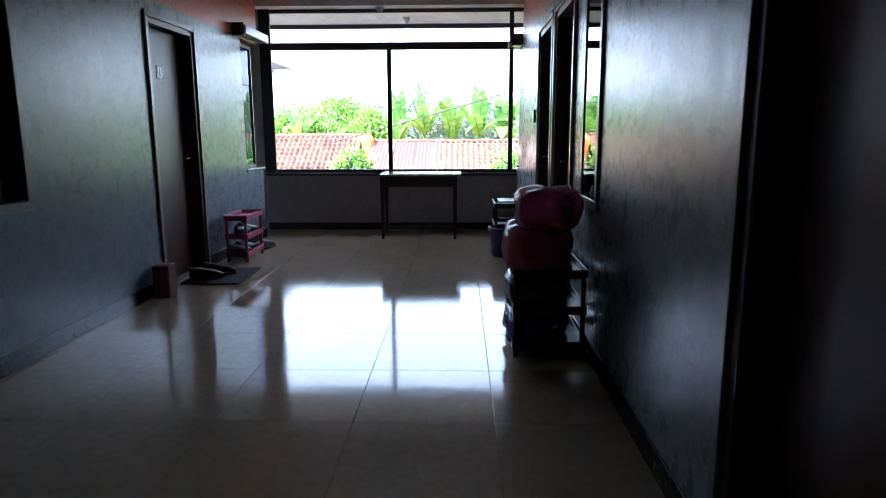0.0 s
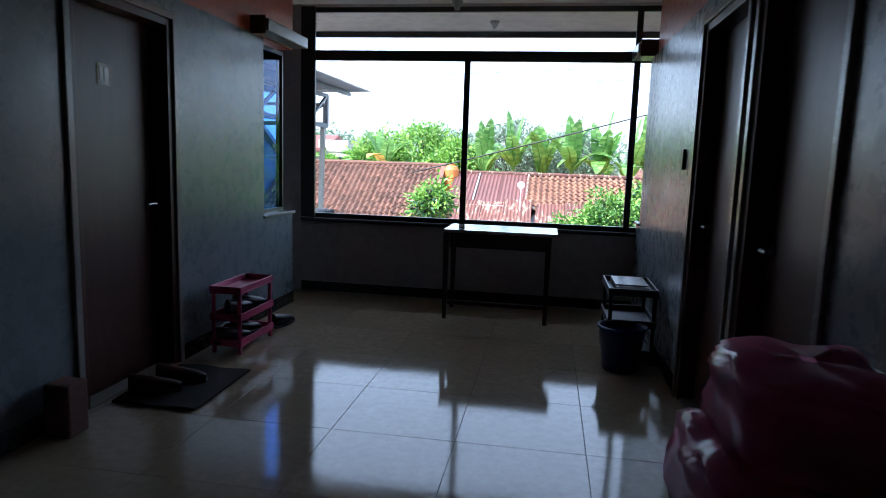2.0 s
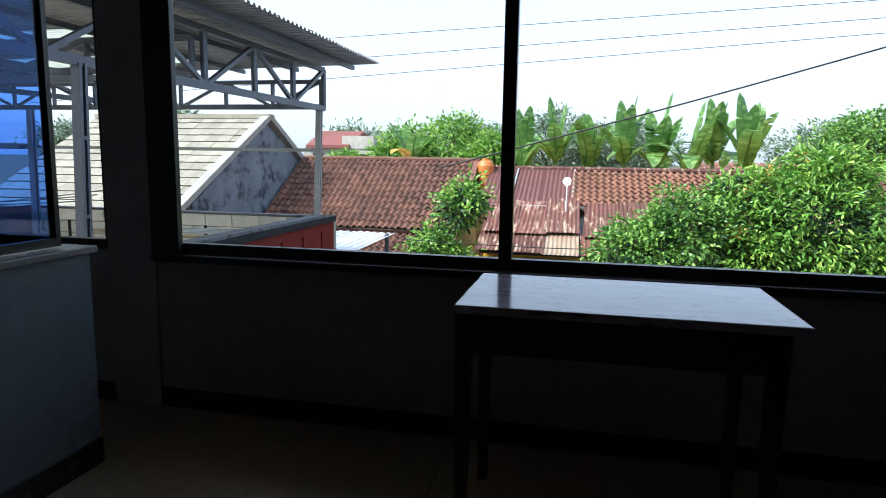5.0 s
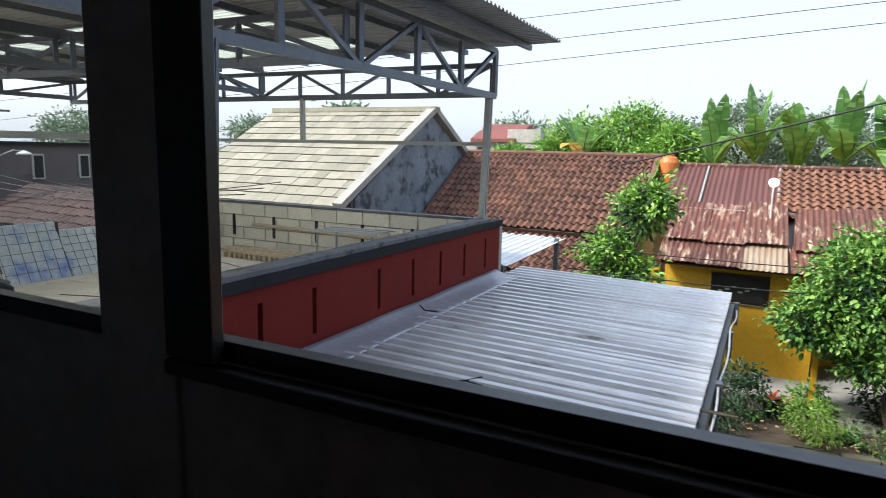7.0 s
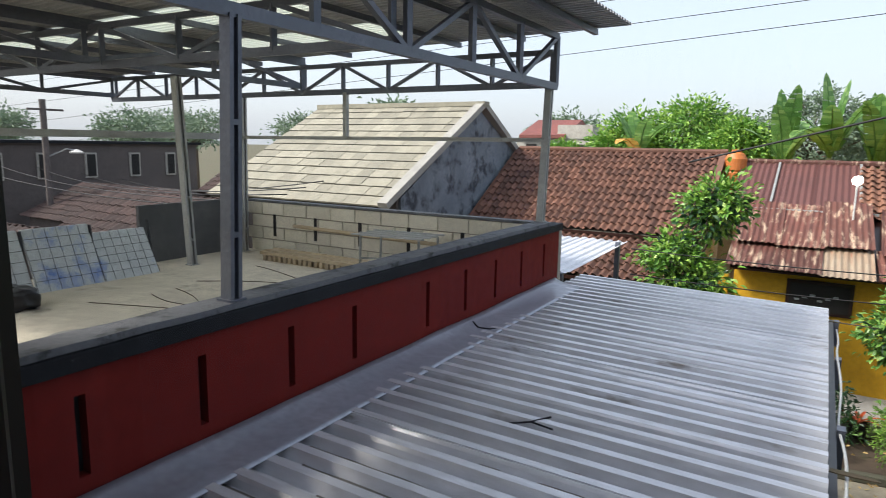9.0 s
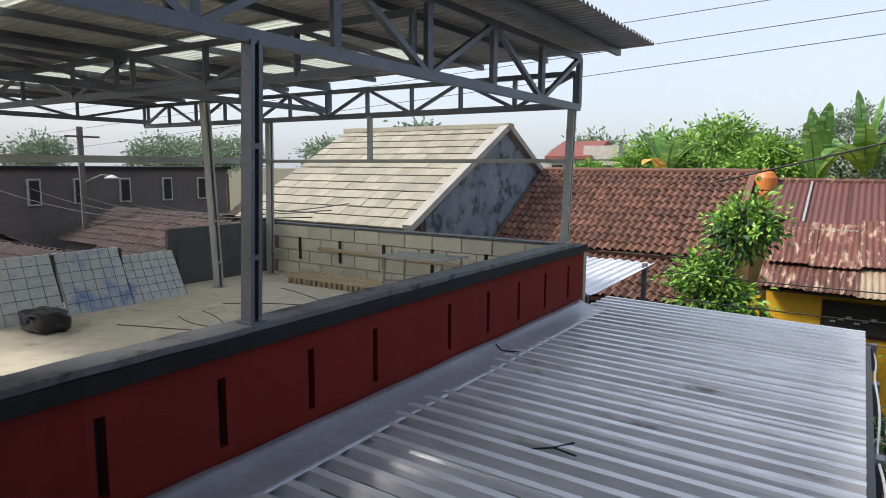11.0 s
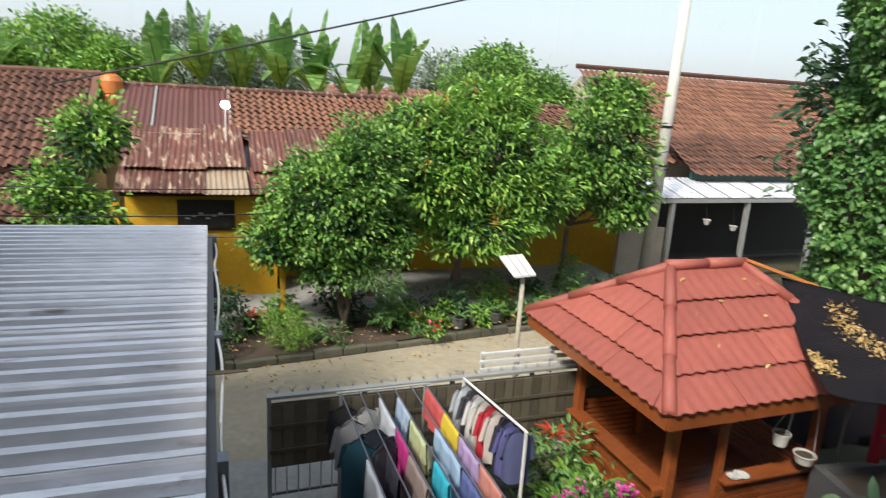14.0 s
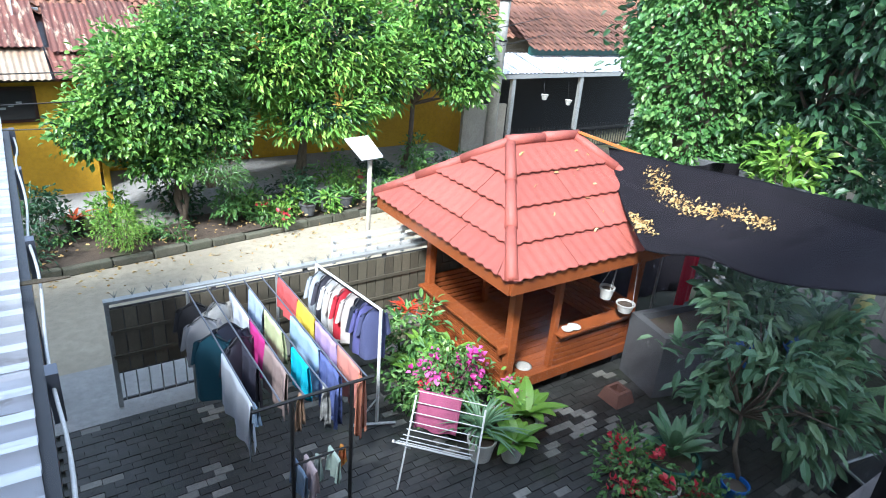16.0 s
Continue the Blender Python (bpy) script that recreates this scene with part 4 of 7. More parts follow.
for r in range(4):
    x = -8.93 - (0.24 if r % 2 else 0)
    c = 0
    while x < -4.1:
        x += 0.475
        if r in (1, 2) and abs((x + 8.6) % 0.95) < 0.12:
            continue
        o = new("block", blk[0].data)
        o.parent = bw
        o.location = (x - 0.47 - bw.location.x, 15.842 - bw.location.y - 0.004 * rk.random(), -0.57 + 0.198 * r - bw.location.z)
        c += 1
for k, o in enumerate(blk):
    o.location = (-8.95 + 5.02 * k - bw.location.x, 15.842 - bw.location.y, -0.57 - bw.location.z + 0.198 * 2 * k)
for k in range(6):
    xx = -8.45 + 0.86 * k
    # black strip on the wall face, painting a slot's shaded depth
    Mesh().box(xx, 15.832, -0.32, xx + 0.055, 15.841, 0.03).done("slot", "dark", bw)
Mesh().box(-9.0, 15.84, 0.22, -3.65, 15.99, 0.25).done("capping", "coping", bw)

cn = thing("terrace_canopy", "steel truss canopy with a profiled sheet roof on posts", "canopy", (tr_ - 0.05, 15.7, 0.31), kind="structure")
CX = tr_ - 0.05


def truss(p, q, n, zb, zt, rev=False, mat="steel", w=0.05):
    p, q = Vector(p), Vector(q)
    Mesh().bar((*p, zb), (*q, zb), w, 0.075).done("bottom_chord", mat, cn)
    Mesh().bar((*p, zt), (*q, zt), w, 0.06).done("top_chord", mat, cn)
    for k in range(n + 1):
        a = p.lerp(q, k / n)
        Mesh().bar((*a, zb), (*a, zt), w * 0.9, 0.05, (0.3, 1, 0)).done("web", mat, cn)
        if k < n:
            b = p.lerp(q, (k + 1) / n)
            z0, z1 = (zb, zt) if (k % 2 == 0) != rev else (zt, zb)
            Mesh().bar((*a, z0), (*b, z1), w * 0.8, 0.042).done("diagonal", mat, cn)


truss((CX, 9.57), (CX, 15.57), 6, 1.85, 2.40, True, w=0.06)
Mesh().bar((CX, 9.0, 1.85), (CX, 9.57, 1.85), 0.06, 0.075).done("bottom_chord", "steel", cn)
truss((CX - 0.06, 15.62), (-12.2, 15.62), 11, 1.88, 2.24, True, w=0.04)
truss((CX - 0.09, 12.5), (-12.2, 12.5), 7, 1.92, 2.30, w=0.04)
truss((-7.6, 9.2), (-7.6, 15.7), 4, 1.98, 2.30, w=0.04)
truss((-12.2, 9.2), (-12.2, 15.7), 5, 1.96, 2.24, w=0.04)


def cpost(x, y, z0, z1, s, mat, lean=0.0):
    """A pair of channels set back to back, a little out of plumb."""
    a = Mesh().box(x - s, y - s, z0, x + s, y - s * 0.35, z1).box(x - s, y + s * 0.35, z0, x + s, y + s, z1).box(x - s * 0.7, y - s * 0.35, z0, x - s * 0.4, y + s * 0.35, z1)
    a.v = [(p_[0], p_[1] + lean * (p_[2] - z0), p_[2]) for p_ in a.v]
    p = a.done("post", mat, cn)
    Mesh().box(x - s * 1.4, y - s * 1.4, z0, x + s * 1.4, y + s * 1.4, z0 + 0.012).done("base_plate", mat, p)
    for z in (z0 + 0.35, z0 + 0.95):
        Mesh().box(x - s * 1.02, y - s * 1.02 + lean * (z - z0), z, x + s * 1.02, y + s * 1.02 + lean * (z - z0), z + 0.03).done("batten", mat, p)


cpost(CX, 10.86, 0.31, 1.83, 0.040, "steel", 0.04)
cpost(CX - 0.06, 15.44, 0.31, 1.86, 0.040, "palesteel", 0.07)
cpost(-8.86, 15.60, -0.57, 1.87, 0.045, "palesteel", 0.02)
cpost(-8.54, 14.35, -0.57, 2.02, 0.05, "palesteel", -0.05)
Mesh().box(-6.80, 15.59, 1.24, -6.74, 15.65, 1.87).done("hanger", "palesteel", cn)
Mesh().bar((-9.2, 15.62, 1.24), (CX - 0.06, 15.62, 1.25), 0.05, 0.05).done("rail", "palesteel", cn)
Mesh().bar((-9.0, 9.3, 1.22), (-9.0, 15.7, 1.25), 0.05, 0.09).done("rail", "palesteel", cn)
for k in range(11):
    xx = -3.3 - 0.88 * k
    Mesh().bar((xx, 9.2, 2.46 - 0.018 * (-2.94 - xx)), (xx, 15.8, 2.46 - 0.018 * (-2.94 - xx)), 0.05, 0.06).done("purlin", "steel", cn)
y, i = 8.76 + 0.78, 0
while y < 15.3:
    zz = 0.004 * (i % 2)
    for (xa, xb) in ((-2.92, -5.2), (-5.2, -8.6), (-8.6, -12.4)):
        ml = "skylight" if (i in (1, 4) and xa != -2.92) or (i == 6 and xa == -5.2) else "canopy"
        ribbed((xa, y, 2.51 - 0.018 * (-2.92 - xa) + zz), (xb - xa, 0, -0.018 * (xa - xb)), (0, 1, 0), 0.80, 0.10, 0.026, seg=8).done("roof_sheet", ml, cn, "milky skylight sheet" if ml == "skylight" else "")
    y += 0.79
    i += 1

# loose things on the terrace
for k, (y0, y1, dz) in enumerate(((11.25, 12.18, 0.70), (12.22, 13.00, 0.70), (13.02, 13.76, 0.58))):
    pn = thing("leaning_panel", "blue and white board behind a black wire mesh", "panel", (-8.55, (y0 + y1) / 2, -0.57), group="boards leaning at the terrace edge")
    Mesh().add([(-8.45, y0, -0.57), (-8.45, y1, -0.57), (-8.75, y1, -0.57 + dz), (-8.75, y0, -0.57 + dz), (-8.48, y0, -0.57), (-8.48, y1, -0.57), (-8.78, y1, -0.57 + dz), (-8.78, y0, -0.57 + dz)],
               [(0, 1, 2, 3), (7, 6, 5, 4), (4, 5, 1, 0), (5, 6, 2, 1), (6, 7, 3, 2), (7, 4, 0, 3)]).done("board", "bluesheet", pn)
    ms = Mesh()
    for a in range(7):
        yy = y0 + (y1 - y0) * a / 6
        ms.tube([(-8.44, yy, -0.56), (-8.74, yy, -0.57 + dz)], 0.0028, 4)
    for a in range(1, 6):
        t = a / 6
        ms.tube([(-8.44 - 0.3 * t, y0, -0.56 + dz * t), (-8.44 - 0.3 * t, y1, -0.56 + dz * t)], 0.0028, 4)
    ms.done("wire_mesh", "black", pn)
for y in (11.22, 12.20, 13.01, 13.80):
    tagged(Mesh().tube([(-8.62, y, -0.57), (-8.72, y, 0.12)], 0.02, 6).done("stake", "black"), "black iron stake holding the boards", "stake", "stakes at the terrace edge")
tagged(Mesh().box(-9.18, 13.95, -0.57, -9.12, 15.82, 0.26).done("dark_screen", "greywall"), "dark board screen between canopy posts", "screen")
pl = thing("timber_stack", "pale timber planks lying by the block wall", "timber", (-6.6, 15.4, -0.57))
for k in range(4):
    Mesh().bar((-8.1, 15.24 + 0.09 * k, -0.465 + 0.012 * (k % 2)), (-5.3, 15.22 + 0.09 * k, -0.465), 0.07, 0.045).done("plank", "lumber", pl)
for k in range(28):
    Mesh().box(-8.0 + 0.10 * k, 15.17, -0.568, -7.94 + 0.10 * k, 15.22, -0.49).done("batten_end", "lumber", pl)
pb = Mesh().tube([(-7.9, 15.72, -0.10), (-6.0, 15.75, -0.14), (-4.6, 15.74, -0.16)], 0.028, 8).done("bamboo_pole", "lumber", smooth=True)
tagged(pb, "pale bamboo pole leaning along the block wall", "pole")
wf = thing("trestle", "white-topped steel trestle on the terrace", "trestle", (-5.6, 15.2, -0.57))
for x in (-6.05, -5.15):
    for y in (15.0, 15.45):
        Mesh().tube([(x, y, -0.57), (x + 0.02, y, -0.0)], 0.016, 6).done("leg", "palesteel", wf)
for k in range(4):
    Mesh().bar((-6.15, 14.98 + 0.16 * k, 0.01), (-5.05, 14.98 + 0.16 * k, 0.03), 0.05, 0.02).done("slat", "palesteel", wf)
Mesh().tube([(-6.05, 15.0, -0.3), (-5.15, 15.45, -0.3)], 0.012, 6).done("brace", "palesteel", wf)
bundle((-8.0, 11.75, -0.57), 0.5, 0.35, 0.22, "blackplastic", "dark filled sack on the terrace", 8).name = "sack"
tagged(Mesh().lathe([(0.18, 0), (0.2, 0.01), (0.19, 0.03), (0.16, 0.018), (0.001, 0.018)], (-6.5, 11.5, -0.57), 20).done("basin", "conc", smooth=True), "shallow pale basin on the terrace floor", "basin")
cp = Mesh()
for k in range(5):
    r0 = random.Random(k)
    cp.tube([(-7.6 + 3.0 * t + 0.2 * math.sin(5 * t + k), 12.3 + 0.5 * k + 0.5 * math.sin(3 * t + 2 * k), -0.566) for t in [j / 14 for j in range(15)]], 0.006, 4)
tagged(cp.done("rope", "bark"), "thin dark ropes lying on the terrace", "rope")

# ---- houses behind ----
def tile_mesh(w, l, amp, n=6, thick=0.014):
    def fn(u, v):
        return (u * w, v * l, amp * math.sin(6.2832 * u * 0.92 + 0.4) + (0.05 if amp > 0.01 else 0.012) * (1 - v))
    m = Mesh().sheet(fn, n, 1, thick)
    me = bpy.data.meshes.new("tile")
    me.from_pydata(m.v, [], m.f)
    return me, m


def slope_frame(o, ux, us):
    ux, us = Vector(ux).normalized(), Vector(us).normalized()
    n = ux.cross(us).normalized()
    us = n.cross(ux)
    return Matrix(((ux.x, us.x, n.x, o[0]), (ux.y, us.y, n.y, o[1]), (ux.z, us.z, n.z, o[2]), (0, 0, 0, 1)))


def tiled(parent, o, ux, us, width, length, w, l, amp, mat, matj, limit=280, seed=1, skip=None):
    """Roof tiles on a slope: rows from the eave up; the first ones single, the rest joined."""
    me, m = tile_mesh(w * 1.08, l * 1.18, amp) if amp > 0.01 else tile_mesh(w * 0.965, l * 0.92, amp, 2, 0.03)
    me.materials.append(M[mat])
    fr = slope_frame(o, ux, us)
    rnd = random.Random(seed)
    rest, cnt = Mesh(), 0
    jt = 1.0 if amp > 0.01 else 0.15
    base = Matrix.Translation(parent.location).inverted()
    for j in range(int(length / l)):
        for i in range(int(width / w)):
            if skip and skip((i + 0.5) * w, (j + 0.5) * l):
                continue
            loc = fr @ Matrix.Translation((i * w + 0.006 * jt * rnd.uniform(-1, 1), j * l + 0.02 * jt * rnd.uniform(-1, 1), 0.01 * rnd.random())) @ Matrix.Rotation(0.03 * jt * rnd.uniform(-1, 1), 4, "Z")
            if cnt < limit:
                ob = new("tile", me)
                ob.parent = parent
                ob.matrix_basis = base @ loc
            else:
                rest.add([loc @ Vector(p) for p in m.v], m.f)
            cnt += 1
    if rest.v:
        r = rest.done("roof_tiles", matj, parent)
        r["kind"] = "stuff"


def prism(x0, x1, y0, yr, y1, ze, zr, zb):
    """A gabled house body with its ridge along x."""
    vs = []
    for x in (x0, x1):
        vs += [(x, y0, zb), (x, y1, zb), (x, y1, ze), (x, yr, zr), (x, y0, ze)]
    return Mesh().add(vs, [(0, 1, 2, 3, 4), (9, 8, 7, 6, 5), (0, 4, 9, 5), (4, 3, 8, 9), (3, 2, 7, 8), (2, 1, 6, 7), (1, 0, 5, 6)])


H_AT, H_BY = Vector((-0.887, 8.565, 1.181)), 1.3
h1 = thing("house", "house with a cream concrete tile roof and blotched grey gable", "house", (-11, 20, G))
prism(-11.8, -7.45, 18.0, 21.0, 24.4, 0.22, 1.91, G).done("wall", "gable", h1)
Mesh().box(-11.8, 17.93, G, -7.5, 17.996, 0.2).done("front_wall", "brickfar", h1)
fr1 = Vector((0, 3.5, 1.92)).normalized()
tiled(h1, (-12.0, 17.45, 0.10), (1, 0, 0), fr1, 4.56, 4.06, 0.302, 0.311, 0.004, "slate", "slate", 280, 2)
tiled(h1, (-7.6, 24.6, 0.10), (-1, 0, 0), (0, -3.6, 1.92), 4.4, 4.0, 0.44, 0.36, 0.004, "slate", "slate", 0, 3)
Mesh().add([(-11.95, 17.5, 0.06), (-7.5, 17.5, 0.06), (-7.5, 21.0, 1.975), (-11.95, 21.0, 1.975), (-11.95, 17.5, 0.02), (-7.5, 17.5, 0.02), (-7.5, 21.0, 1.935), (-11.95, 21.0, 1.935)],
           [(0, 1, 2, 3), (7, 6, 5, 4), (4, 5, 1, 0), (5, 6, 2, 1), (6, 7, 3, 2), (7, 4, 0, 3)]).done("roof_deck", "mossdeck", h1)
for a, b in (((17.4, 0.12), (21.0, 2.06)), ((24.5, 0.14), (21.0, 2.06))):
    Mesh().bar((-7.42, a[0], a[1]), (-7.42, b[0], b[1]), 0.20, 0.12).done("verge_board", "verge", h1)
Mesh().bar((-12.0, 21.0, 2.06), (-7.3, 21.0, 2.06), 0.24, 0.10).done("ridge_cap", "slate", h1)

h1.matrix_basis = Matrix.Translation(H_AT) @ Matrix.Scale(H_BY, 4) @ Matrix.Translation(-H_AT) @ h1.matrix_basis     # stands farther back than it was drawn

h2 = thing("house", "low house with a weathered red-brown clay tile roof", "house", (-6.4, 25, G))
prism(-9.0, -3.75, 23.95, 27.0, 31.0, -1.30, 0.75, G).done("wall", "creamwall", h2)
s2 = Vector((0, 3.1, 1.88)).normalized()
tiled(h2, (-9.2, 23.85, -0.84), (1, 0, 0), s2, 5.9, 3.72, 0.19, 0.305, 0.038, "clay", "clayj", 290, 5)
tiled(h2, (-9.2, 22.20, -1.66), (1, 0, 0), (0, 1.75, 0.74), 5.9, 1.95, 0.19, 0.305, 0.038, "clay", "clayj", 120, 6)
Mesh().add([(x, y, z - dz) for dz in (0.03, 0.08) for x, y, z in ((-9.2, 23.8, -0.87), (-3.32, 23.8, -0.87), (-3.32, 27.0, 1.05), (-9.2, 27.0, 1.05))],
           [(0, 1, 2, 3), (7, 6, 5, 4), (4, 5, 1, 0), (5, 6, 2, 1), (6, 7, 3, 2), (7, 4, 0, 3)]).done("roof_deck", "mossdeck", h2)
Mesh().bar((-9.22, 23.8, -0.84), (-9.22, 27.0, 1.10), 0.14, 0.06).done("verge_tiles", "clay", h2)
Mesh().bar((-3.30, 23.8, -0.84), (-3.30, 27.0, 1.10), 0.16, 0.06).done("verge_tiles", "clay", h2)
Mesh().bar((-9.2, 23.80, -0.90), (-3.3, 23.80, -0.90), 0.05, 0.07).done("fascia", "tablewood", h2)
Mesh().tube([(-9.2 + 0.4 * k, 27.0, 1.10 + 0.012 * (k % 2)) for k in range(16)], 0.085, 8).done("ridge_cap", "clay", h2)
# black sheet in place of the shade inside the open gable
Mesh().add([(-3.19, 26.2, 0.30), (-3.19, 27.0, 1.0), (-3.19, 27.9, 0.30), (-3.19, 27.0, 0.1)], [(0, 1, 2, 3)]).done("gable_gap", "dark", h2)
Mesh().bar((-9.2, 22.25, -1.74), (-3.3, 22.25, -1.74), 0.06, 0.08).done("fascia", "tablewood", h2)
for x in (-6.8, -5.6, -4.5, -3.6):
    Mesh().box(x, 22.4, G, x + 0.10, 22.50, -1.68).done("post", "creamwall", h2)
# black sheet on the wall in place of a shaded doorway
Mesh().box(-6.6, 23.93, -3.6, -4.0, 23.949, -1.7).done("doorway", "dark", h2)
aw = thing("zinc_awning", "pale zinc awning sheets between the buildings", "awning", (-4.6, 17, -0.6))
for k in range(4):
    ribbed((-6.75 + 0.75 * k, 16.5, -0.47), (0.0, 2.9, 0.06), (1, 0, -0.02), 0.78, 0.15, 0.025, seg=6).done("roof_sheet", "zinc", aw)
for x in (-6.5, -3.8):
    Mesh().box(x, 18.9, G, x + 0.07, 18.97, -0.36).done("post", "steel", aw)
    Mesh().box(x, 16.25, G, x + 0.07, 16.32, -0.44).done("post", "steel", aw)

h3 = thing("house", "yellow house under rusted iron and clay tile roofs", "house", (1, 24, G))
prism(-2.35, 10.4, 23.9, 27.0, 31.0, -0.85, 0.45, G).done("wall", "yellow", h3)
Mesh().add([(-2.35, 22.6, G), (0.62, 22.6, G), (0.62, 23.9, G), (-2.35, 23.9, G), (-2.35, 22.6, -1.15), (0.62, 22.6, -1.15), (0.62, 23.9, -0.62), (-2.35, 23.9, -0.62)],
           [(3, 2, 1, 0), (4, 5, 6, 7), (0, 1, 5, 4), (1, 2, 6, 5), (2, 3, 7, 6), (3, 0, 4, 7)]).done("front_room", "yellow", h3)
s3 = Vector((0, 4.7, 1.90)).normalized()


def roofp(x, y, dz=0.0):
    return (x, y, -1.08 + 0.404 * (y - 22.3) + dz)


for k in range(3):
    ribbed(roofp(-2.82 + 0.85 * k, 24.45, 0.05), (0, 2.55, 1.03), (1, 0, 0), 0.87, 0.13, 0.03, True, 6).done("roof_sheet", "brownsheet", h3)
Mesh().add([roofp(x, y, dz) for dz in (-0.03, -0.07) for x, y in ((-2.4, 22.25), (10.3, 22.25), (10.3, 27.0), (-2.4, 27.0))],
           [(0, 1, 2, 3), (7, 6, 5, 4), (4, 5, 1, 0), (5, 6, 2, 1), (6, 7, 3, 2), (7, 4, 0, 3)]).done("roof_deck", "tablewood", h3)
rr = random.Random(12)
for k in range(5):
    for j, (ya, yb) in enumerate(((22.9, 24.7), (22.15, 23.15))):
        mt2 = "palesheet" if (j == 1 and k == 2) else "rust"
        p = roofp(-2.45 + 0.84 * k + 0.1 * rr.uniform(-1, 1), ya + 0.08 * rr.uniform(-1, 1), 0.02 + 0.11 * (1 - j) + 0.03 * rr.random())
        ribbed(p, (0.06 * rr.uniform(-1, 1), yb - ya, 0.404 * (yb - ya) + 0.03 * rr.uniform(-1, 1)), (1, 0.02 * rr.uniform(-1, 1), 0), 0.88, 0.11, 0.026, True, 6).done("roof_sheet", mt2, h3)
for k in range(3):
    p = roofp(-2.3 + 1.4 * k, 23.4 + 0.5 * rr.random(), 0.13)
    ribbed(p, (0, 0.7, 0.28), (1, 0.05, 0), 0.6, 0.11, 0.02, True, 6).done("patch_sheet", "rust", h3)
tiled(h3, roofp(-0.25, 24.35, 0.05), (1, 0, 0), s3, 5.2, 2.75, 0.20, 0.30, 0.038, "clayor", "clayor", 200, 7)
for k in range(8):
    ribbed(roofp(1.75 + 0.85 * k, 22.15, 0.03), (0, 2.4, 0.97), (1, 0, 0), 0.88, 0.11, 0.026, True, 6).done("roof_sheet", "rust" if k % 3 else "palesheet", h3)
tiled(h3, roofp(4.9, 24.35, 0.05), (1, 0, 0), s3, 5.4, 2.75, 0.24, 0.30, 0.035, "clayj", "clayj", 0, 9)
Mesh().bar(roofp(-2.9, 24.45, 0.10), roofp(0.1, 24.45, 0.10), 0.09, 0.05).done("roof_batten", "palesteel", h3)
for x in (-1.95, -0.22):
    Mesh().bar(roofp(x, 24.45, 0.10), roofp(x, 26.9, 0.10), 0.05, 0.03).done("roof_batten", "palesteel", h3)
Mesh().tube([(-2.85 + 0.4 * k, 27.0, 0.88 + 0.015 * (k % 2)) for k in range(33)], 0.08, 8).done("ridge_cap", "rust", h3)
for x0, x1 in ((-1.38, -0.25),):
    wd = Mesh().box(x0, 22.56, -1.95, x1, 22.61, -1.30).done("window", "tablewood", h3, "dark window with a brown frame")
    Mesh().box(x0 + 0.06, 22.545, -1.89, x1 - 0.06, 22.559, -1.36).done("pane", "dark", wd)
    for k in range(6):
        Mesh().box(x0 + 0.15 + 0.13 * k, 22.535, -1.70 + 0.05 * (k % 3), x0 + 0.24 + 0.13 * k, 22.544, -1.66 + 0.05 * (k % 3)).done("hanging_item", "palesteel", wd)
Mesh().box(-2.55, 21.95, G, -2.38, 22.1, -1.2).done("corner_post", "yellow", h3)
for x in (0.55,):
    Mesh().box(x, 21.2, G, x + 0.10, 21.3, -1.45).done("porch_post", "yellow", h3)
Mesh().box(-2.3, 21.2, G, 9.5, 23.89, -3.42).done("porch_slab", "conc", h3)
Mesh().box(0.7, 20.9, G, 1.9, 21.2, -3.52).done("step", "paleblock", h3)
Mesh().box(3.3, 23.85, -3.4, 4.1, 23.89, -1.5).done("door", "wood", h3)
Mesh().box(1.4, 23.85, -2.6, 2.5, 23.89, -1.4).done("window", "tablewood", h3)
tk = thing("water_tank", "orange plastic water tank behind the roof ridge", "tank", (-2.97, 26.75, G))
Mesh().lathe([(0.26, 0), (0.27, 0.3), (0.25, 0.33), (0.27, 0.36), (0.27, 0.8), (0.25, 0.83), (0.27, 0.86), (0.27, 1.15), (0.2, 1.28), (0.12, 1.32), (0.12, 1.38), (0.001, 1.39)], (-2.97, 26.75, -0.20), 24).done("barrel", "orange", tk)
Mesh().box(-3.2, 26.5, G, -2.75, 27.0, -0.20).done("stand", "creamwall", tk)
# added glowing ball in place of a glare spot; no lamp known here
gl = thing("glare_ball", "added glowing white ball on a thin rod, standing in for a glare spot", "lamp", (-0.36, 24.0, -0.4))
Mesh().tube([(-0.36, 24.05, -0.5), (-0.36, 24.05, 0.5)], 0.02, 6).done("rod", "white", gl)
Mesh().lathe([(0.10 * math.sin(math.pi * k / 12) + 0.001, 0.60 - 0.10 * math.cos(math.pi * k / 12)) for k in range(13)], (-0.36, 24.05, 0), 20).done("globe", "lamp", gl, smooth=True)

h4 = thing("house", "house with an orange-brown tile roof, zinc porch and black fence", "house", (14, 26, G))
prism(13.2, 26.0, 25.6, 30.0, 35.0, -0.6, 2.05, G).done("wall", "creamwall", h4)
tiled(h4, (12.9, 25.2, -0.65), (1, 0, 0), (0, 4.8, 2.95), 13.0, 5.6, 0.25, 0.32, 0.035, "clayor", "clayor", 0, 11)
Mesh().tube([(12.9 + 0.45 * k, 30.0, 2.35) for k in range(29)], 0.09, 6).done("ridge_cap", "clay", h4)
tiled(h4, (13.7, 23.9, -0.85), (1, 0, 0), (0, 2.6, 1.5), 6.2, 2.4, 0.25, 0.32, 0.035, "clay", "clayj", 60, 13)
Mesh().box(13.8, 24.2, -1.2, 19.0, 24.3, -0.75).done("gable_band", "greenpot", h4)
